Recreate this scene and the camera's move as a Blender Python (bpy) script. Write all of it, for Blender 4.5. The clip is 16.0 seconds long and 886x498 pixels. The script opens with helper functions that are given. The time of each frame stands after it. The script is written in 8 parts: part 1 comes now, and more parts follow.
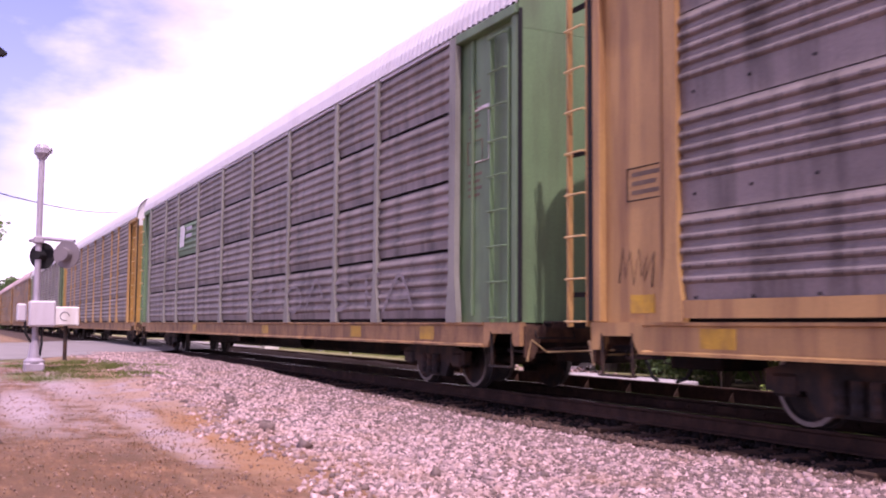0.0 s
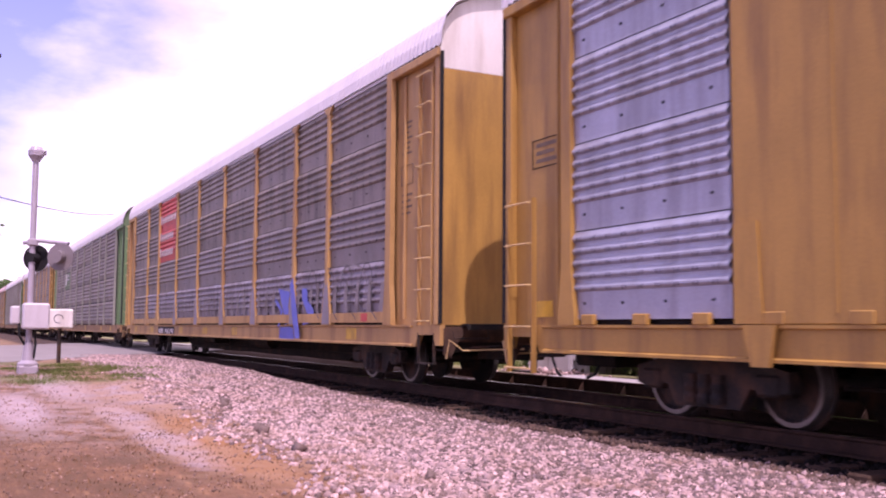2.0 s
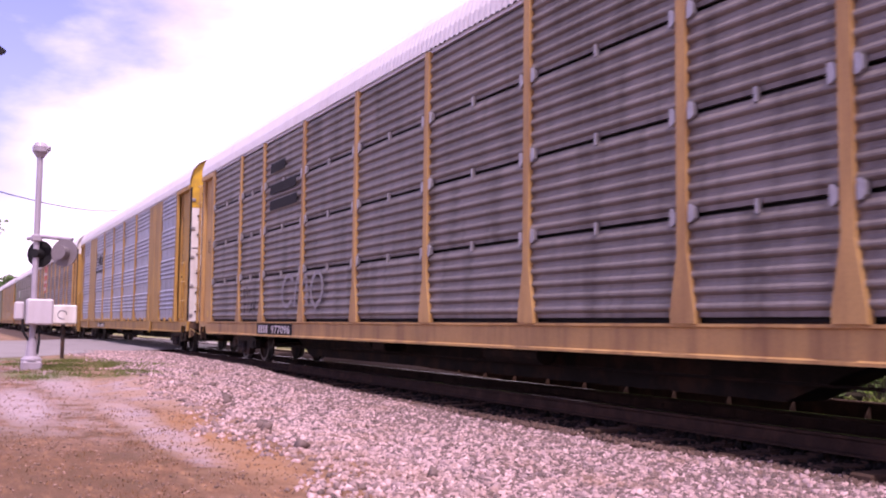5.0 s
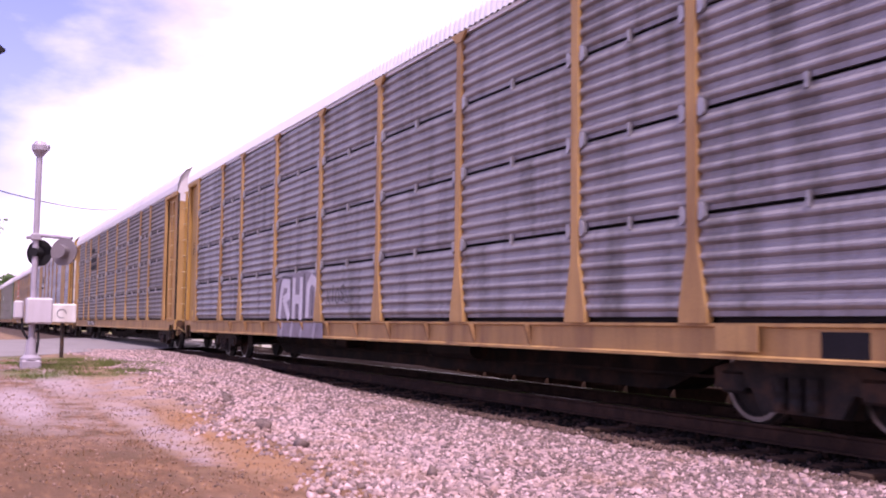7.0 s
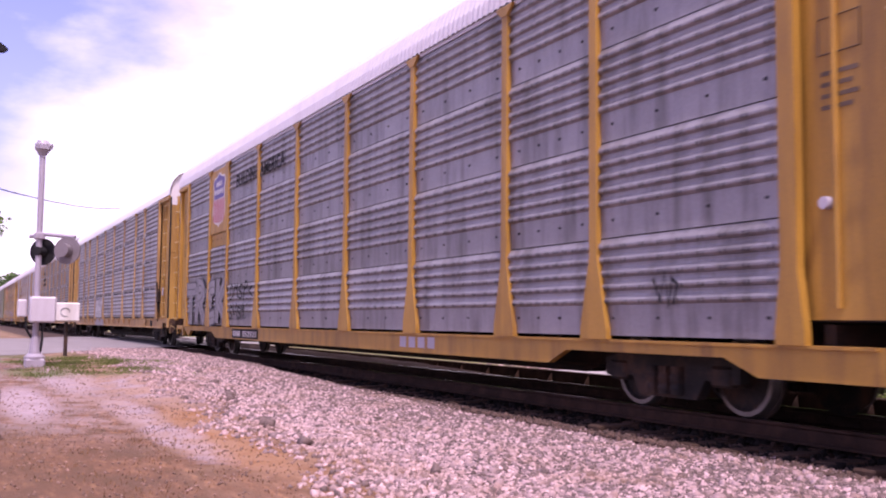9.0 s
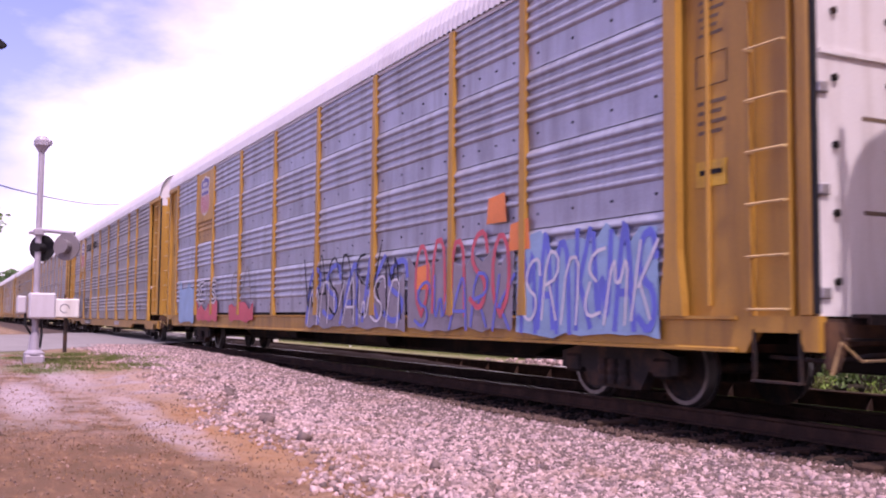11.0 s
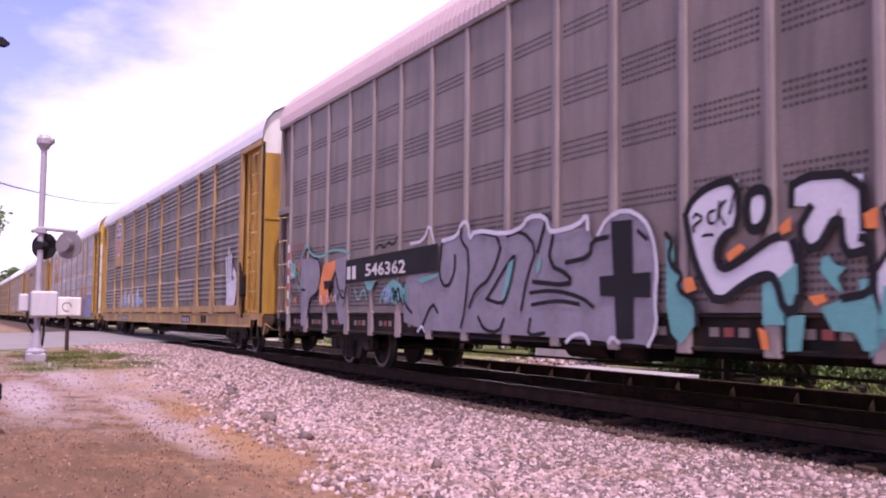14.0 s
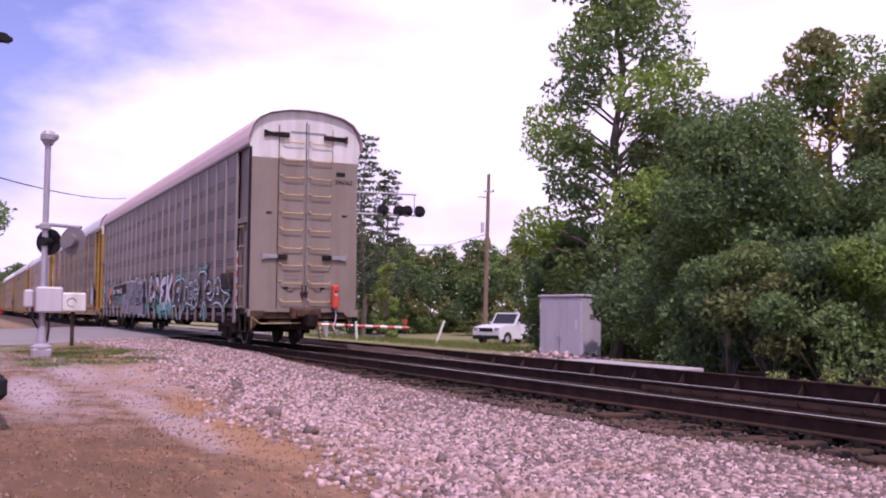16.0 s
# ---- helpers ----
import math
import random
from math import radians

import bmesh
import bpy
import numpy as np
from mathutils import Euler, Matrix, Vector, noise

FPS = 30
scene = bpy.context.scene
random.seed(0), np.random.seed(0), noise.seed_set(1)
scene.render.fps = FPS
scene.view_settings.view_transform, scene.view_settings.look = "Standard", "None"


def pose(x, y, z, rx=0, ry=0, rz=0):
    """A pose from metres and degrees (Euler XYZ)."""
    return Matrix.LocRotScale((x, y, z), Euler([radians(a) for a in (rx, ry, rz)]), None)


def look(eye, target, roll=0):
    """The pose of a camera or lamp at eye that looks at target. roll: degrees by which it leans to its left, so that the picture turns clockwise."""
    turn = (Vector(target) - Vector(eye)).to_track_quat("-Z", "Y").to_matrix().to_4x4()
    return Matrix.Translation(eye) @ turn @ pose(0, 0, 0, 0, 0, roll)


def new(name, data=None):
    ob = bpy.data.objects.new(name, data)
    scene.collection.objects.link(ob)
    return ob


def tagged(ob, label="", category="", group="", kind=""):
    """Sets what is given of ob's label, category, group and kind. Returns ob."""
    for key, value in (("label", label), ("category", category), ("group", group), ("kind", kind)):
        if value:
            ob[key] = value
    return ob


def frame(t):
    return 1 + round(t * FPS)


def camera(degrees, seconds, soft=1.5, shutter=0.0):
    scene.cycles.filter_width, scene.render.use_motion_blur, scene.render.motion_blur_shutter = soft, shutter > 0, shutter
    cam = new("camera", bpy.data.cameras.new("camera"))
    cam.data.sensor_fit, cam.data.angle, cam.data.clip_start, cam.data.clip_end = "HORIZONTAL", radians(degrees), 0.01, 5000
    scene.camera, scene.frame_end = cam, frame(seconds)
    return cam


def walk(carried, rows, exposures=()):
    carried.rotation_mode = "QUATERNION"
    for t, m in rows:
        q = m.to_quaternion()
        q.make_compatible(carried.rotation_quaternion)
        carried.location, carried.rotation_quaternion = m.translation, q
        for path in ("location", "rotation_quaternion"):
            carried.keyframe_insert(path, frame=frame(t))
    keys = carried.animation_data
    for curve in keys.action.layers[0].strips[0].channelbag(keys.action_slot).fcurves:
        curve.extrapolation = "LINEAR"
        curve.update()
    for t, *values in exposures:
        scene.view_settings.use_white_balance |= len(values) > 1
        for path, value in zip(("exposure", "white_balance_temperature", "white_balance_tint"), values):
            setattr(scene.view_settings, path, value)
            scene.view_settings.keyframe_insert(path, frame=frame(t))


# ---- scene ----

# ---------------- camera ----------------
EYE = (0.0, 0.0, 0.946)          # 0 is the top of the rails
cam = camera(48.45, 16.0, soft=2.0, shutter=0.1)


def gaze(yaw, pitch, roll):
    a, b = radians(yaw), radians(pitch)
    way = Vector((-math.cos(a) * math.cos(b), math.sin(a) * math.cos(b), math.sin(b)))
    return look(EYE, Vector(EYE) + 20 * way, roll)


AIM = [
    (0.0, 26.475, 4.472, 0.43), (0.5, 26.576, 4.470, 0.43), (1.0, 26.712, 4.483, 0.46),
    (1.5, 26.662, 4.634, 0.46), (2.0, 26.778, 4.621, 0.43), (2.5, 26.785, 4.544, 0.38),
    (3.0, 26.734, 4.444, 0.40), (3.5, 26.652, 4.384, 0.53), (4.0, 26.589, 4.462, 0.60),
    (6.5, 26.594, 4.441, 0.78), (7.0, 26.614, 4.427, 0.72), (7.5, 26.645, 4.385, 0.57),
    (8.0, 26.537, 4.262, 0.60), (8.5, 26.468, 4.224, 0.66), (9.0, 26.444, 4.286, 0.56),
    (11.5, 26.493, 4.034, 0.55), (12.0, 26.495, 4.159, 0.63), (12.5, 26.418, 4.374, 0.69),
    (13.0, 26.545, 4.131, 0.71), (13.5, 26.368, 4.124, 0.70), (14.0, 26.368, 4.022, 0.70),
    (14.5, 26.365, 3.847, 0.72), (15.0, 26.210, 3.797, 0.74), (15.5, 26.172, 3.694, 0.63),
    (16.0, 26.144, 3.682, 0.49),
]
walk(cam, [(t, gaze(a, b, c)) for t, a, b, c in AIM],
     exposures=[(0.0, -0.08, 6500, 47), (4.0, -0.10, 6550, 47), (8.0, -0.10, 6400, 43), (11.5, -0.16, 6400, 42), (13.0, -0.13, 6350, 40), (14.7, -0.16, 6350, 41), (15.3, -0.22, 6300, 42), (16.0, -0.60, 6150, 41)])

# ---------------- sky and sun ----------------
TRACK_Y = 8.124                  # centre line of the track, which runs along x
TO_SUN = Vector((1.0, -0.25, 2.0)).normalized()
sun = new("sun", bpy.data.lights.new("sun", "SUN"))
sun.data.energy, sun.data.angle, sun.data.color = 5.0, radians(0.6), (1.0, 0.955, 0.90)
sun.matrix_world = look(TO_SUN * 50, (0, 0, 0))

world = bpy.data.worlds.new("world")
scene.world = world
world.use_nodes = True
wn, wl = world.node_tree.nodes, world.node_tree.links
wn.clear()
w_out = wn.new("ShaderNodeOutputWorld")
w_bg = wn.new("ShaderNodeBackground")
w_sky = wn.new("ShaderNodeTexSky")
w_sky.sky_type, w_sky.sun_disc = "NISHITA", False
w_sky.sun_elevation = math.asin(TO_SUN.z)
w_sky.sun_rotation = math.atan2(TO_SUN.x, TO_SUN.y)
w_sky.dust_density, w_sky.ozone_density = 1.5, 2.0
w_co = wn.new("ShaderNodeTexCoord")
w_map = wn.new("ShaderNodeMapping")
w_map.inputs["Scale"].default_value = (1.0, 1.0, 2.4)
w_map.inputs["Location"].default_value = (0.62, 0.35, 0.1)
w_cl = wn.new("ShaderNodeTexNoise")
w_cl.inputs["Scale"].default_value, w_cl.inputs["Detail"].default_value = 2.1, 9.0
w_cl.inputs["Roughness"].default_value = 0.52
w_rm = wn.new("ShaderNodeValToRGB")
w_rm.color_ramp.elements[0].position, w_rm.color_ramp.elements[1].position = 0.40, 0.56
w_shade = wn.new("ShaderNodeTexNoise")
w_shade.inputs["Scale"].default_value, w_shade.inputs["Detail"].default_value = 4.0, 6.0
w_tone = wn.new("ShaderNodeValToRGB")
w_tone.color_ramp.elements[0].position, w_tone.color_ramp.elements[0].color = 0.32, (8.6, 7.9, 9.6, 1)
w_tone.color_ramp.elements[1].position, w_tone.color_ramp.elements[1].color = 0.55, (12.0, 11.7, 12.4, 1)
w_mix = wn.new("ShaderNodeMix")
w_mix.data_type = "RGBA"
wl.new(w_co.outputs["Generated"], w_map.inputs["Vector"])
wl.new(w_map.outputs[0], w_cl.inputs["Vector"])
wl.new(w_map.outputs[0], w_shade.inputs["Vector"])
wl.new(w_shade.outputs[0], w_tone.inputs[0])
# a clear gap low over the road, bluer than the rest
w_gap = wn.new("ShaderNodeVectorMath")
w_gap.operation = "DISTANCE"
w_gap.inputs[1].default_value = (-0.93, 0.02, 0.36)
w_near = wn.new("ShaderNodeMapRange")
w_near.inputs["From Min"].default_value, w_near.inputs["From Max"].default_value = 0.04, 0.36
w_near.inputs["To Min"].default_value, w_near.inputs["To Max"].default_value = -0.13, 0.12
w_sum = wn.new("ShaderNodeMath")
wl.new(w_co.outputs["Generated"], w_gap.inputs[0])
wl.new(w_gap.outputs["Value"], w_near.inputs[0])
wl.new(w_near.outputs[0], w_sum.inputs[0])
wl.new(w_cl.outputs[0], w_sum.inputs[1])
# fewer clouds in the half of the sky away from the line
w_dir = wn.new("ShaderNodeSeparateXYZ")
w_half = wn.new("ShaderNodeMapRange")
w_half.inputs["From Min"].default_value, w_half.inputs["From Max"].default_value = -0.7, 0.1
w_half.inputs["To Min"].default_value, w_half.inputs["To Max"].default_value = -0.22, 0.0
w_all = wn.new("ShaderNodeMath")
w_haze = wn.new("ShaderNodeVectorMath")
w_haze.operation = "MULTIPLY"
w_haze.inputs[1].default_value = (1.75, 1.40, 1.75)
wl.new(w_co.outputs["Generated"], w_dir.inputs[0])
wl.new(w_dir.outputs[1], w_half.inputs[0])
wl.new(w_half.outputs[0], w_all.inputs[0])
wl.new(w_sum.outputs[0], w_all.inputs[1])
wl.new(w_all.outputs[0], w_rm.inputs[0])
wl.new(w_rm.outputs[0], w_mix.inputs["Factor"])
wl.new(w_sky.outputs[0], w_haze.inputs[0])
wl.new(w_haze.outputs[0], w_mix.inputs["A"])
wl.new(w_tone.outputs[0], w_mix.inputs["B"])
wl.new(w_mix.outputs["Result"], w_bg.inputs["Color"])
w_bg.inputs["Strength"].default_value = 0.15
wl.new(w_bg.outputs[0], w_out.inputs[0])


# ---------------- materials ----------------
def material(name, color, rough=0.6, metal=0.0, vary=0.25, scale=3.0, stain=None, stain_amount=0.5,
             stain_scale=(0.8, 0.8, 0.8), bump=0.15, grain=40.0, spec=0.5, island=0.0):
    """A painted, metal or earthy surface: two scales of tone, stains of their own colour, fine relief."""
    m = bpy.data.materials.new(name)
    m.use_nodes = True
    n, l = m.node_tree.nodes, m.node_tree.links
    b = n["Principled BSDF"]
    b.inputs["Roughness"].default_value, b.inputs["Metallic"].default_value = rough, metal
    b.inputs["Specular IOR Level"].default_value = spec
    co, info = n.new("ShaderNodeTexCoord"), n.new("ShaderNodeObjectInfo")
    far = n.new("ShaderNodeVectorMath")
    far.operation = "MULTIPLY_ADD"
    far.inputs[1].default_value = (37.0, 19.0, 11.0)
    l.new(info.outputs["Random"], far.inputs[0])
    l.new(co.outputs["Object"], far.inputs[2])
    big, fine = n.new("ShaderNodeTexNoise"), n.new("ShaderNodeTexNoise")
    big.inputs["Scale"].default_value, big.inputs["Detail"].default_value = scale, 5.0
    fine.inputs["Scale"].default_value, fine.inputs["Detail"].default_value = grain, 3.0
    l.new(far.outputs[0], big.inputs["Vector"])
    l.new(far.outputs[0], fine.inputs["Vector"])
    tone = n.new("ShaderNodeMath")
    tone.operation = "MULTIPLY_ADD"
    tone.inputs[1].default_value = 0.6
    l.new(big.outputs[0], tone.inputs[0])
    half = n.new("ShaderNodeMath")
    half.operation = "MULTIPLY"
    half.inputs[1].default_value = 0.4
    l.new(fine.outputs[0], half.inputs[0])
    l.new(half.outputs[0], tone.inputs[2])
    ramp = n.new("ShaderNodeMapRange")
    ramp.inputs["From Min"].default_value, ramp.inputs["From Max"].default_value = 0.3, 0.7
    ramp.inputs["To Min"].default_value, ramp.inputs["To Max"].default_value = 1 - vary, 1 + vary
    l.new(tone.outputs[0], ramp.inputs[0])
    last = ramp.outputs[0]
    if island:
        geo, spread, mul = n.new("ShaderNodeNewGeometry"), n.new("ShaderNodeMapRange"), n.new("ShaderNodeMath")
        spread.inputs["To Min"].default_value, spread.inputs["To Max"].default_value = 1 - island, 1 + island
        mul.operation = "MULTIPLY"
        l.new(geo.outputs["Random Per Island"], spread.inputs[0])
        l.new(spread.outputs[0], mul.inputs[0])
        l.new(last, mul.inputs[1])
        last = mul.outputs[0]
    paint = n.new("ShaderNodeVectorMath")
    paint.operation = "SCALE"
    paint.inputs[0].default_value = color[:3]
    l.new(last, paint.inputs["Scale"])
    shade = paint.outputs[0]
    if stain:
        mp, sn, sr, mx = n.new("ShaderNodeMapping"), n.new("ShaderNodeTexNoise"), n.new("ShaderNodeMapRange"), n.new("ShaderNodeMix")
        mp.inputs["Scale"].default_value = stain_scale
        sn.inputs["Scale"].default_value, sn.inputs["Detail"].default_value = 1.0, 8.0
        sn.inputs["Roughness"].default_value = 0.62
        l.new(far.outputs[0], mp.inputs["Vector"])
        l.new(mp.outputs[0], sn.inputs["Vector"])
        sr.inputs["From Min"].default_value, sr.inputs["From Max"].default_value = 0.46, 0.72
        sr.inputs["To Max"].default_value = stain_amount
        l.new(sn.outputs[0], sr.inputs[0])
        mx.data_type = "RGBA"
        mx.inputs["B"].default_value = (*stain[:3], 1)
        l.new(sr.outputs[0], mx.inputs["Factor"])
        l.new(shade, mx.inputs["A"])
        shade = mx.outputs["Result"]
    l.new(shade, b.inputs["Base Color"])
    if bump:
        bp = n.new("ShaderNodeBump")
        bp.inputs["Strength"].default_value, bp.inputs["Distance"].default_value = bump, 0.01
        l.new(fine.outputs[0], bp.inputs["Height"])
        l.new(bp.outputs[0], b.inputs["Normal"])
    return m


GRIME = (0.055, 0.042, 0.034)
RUST = (0.16, 0.07, 0.035)
STREAK = (3.0, 3.0, 0.35)
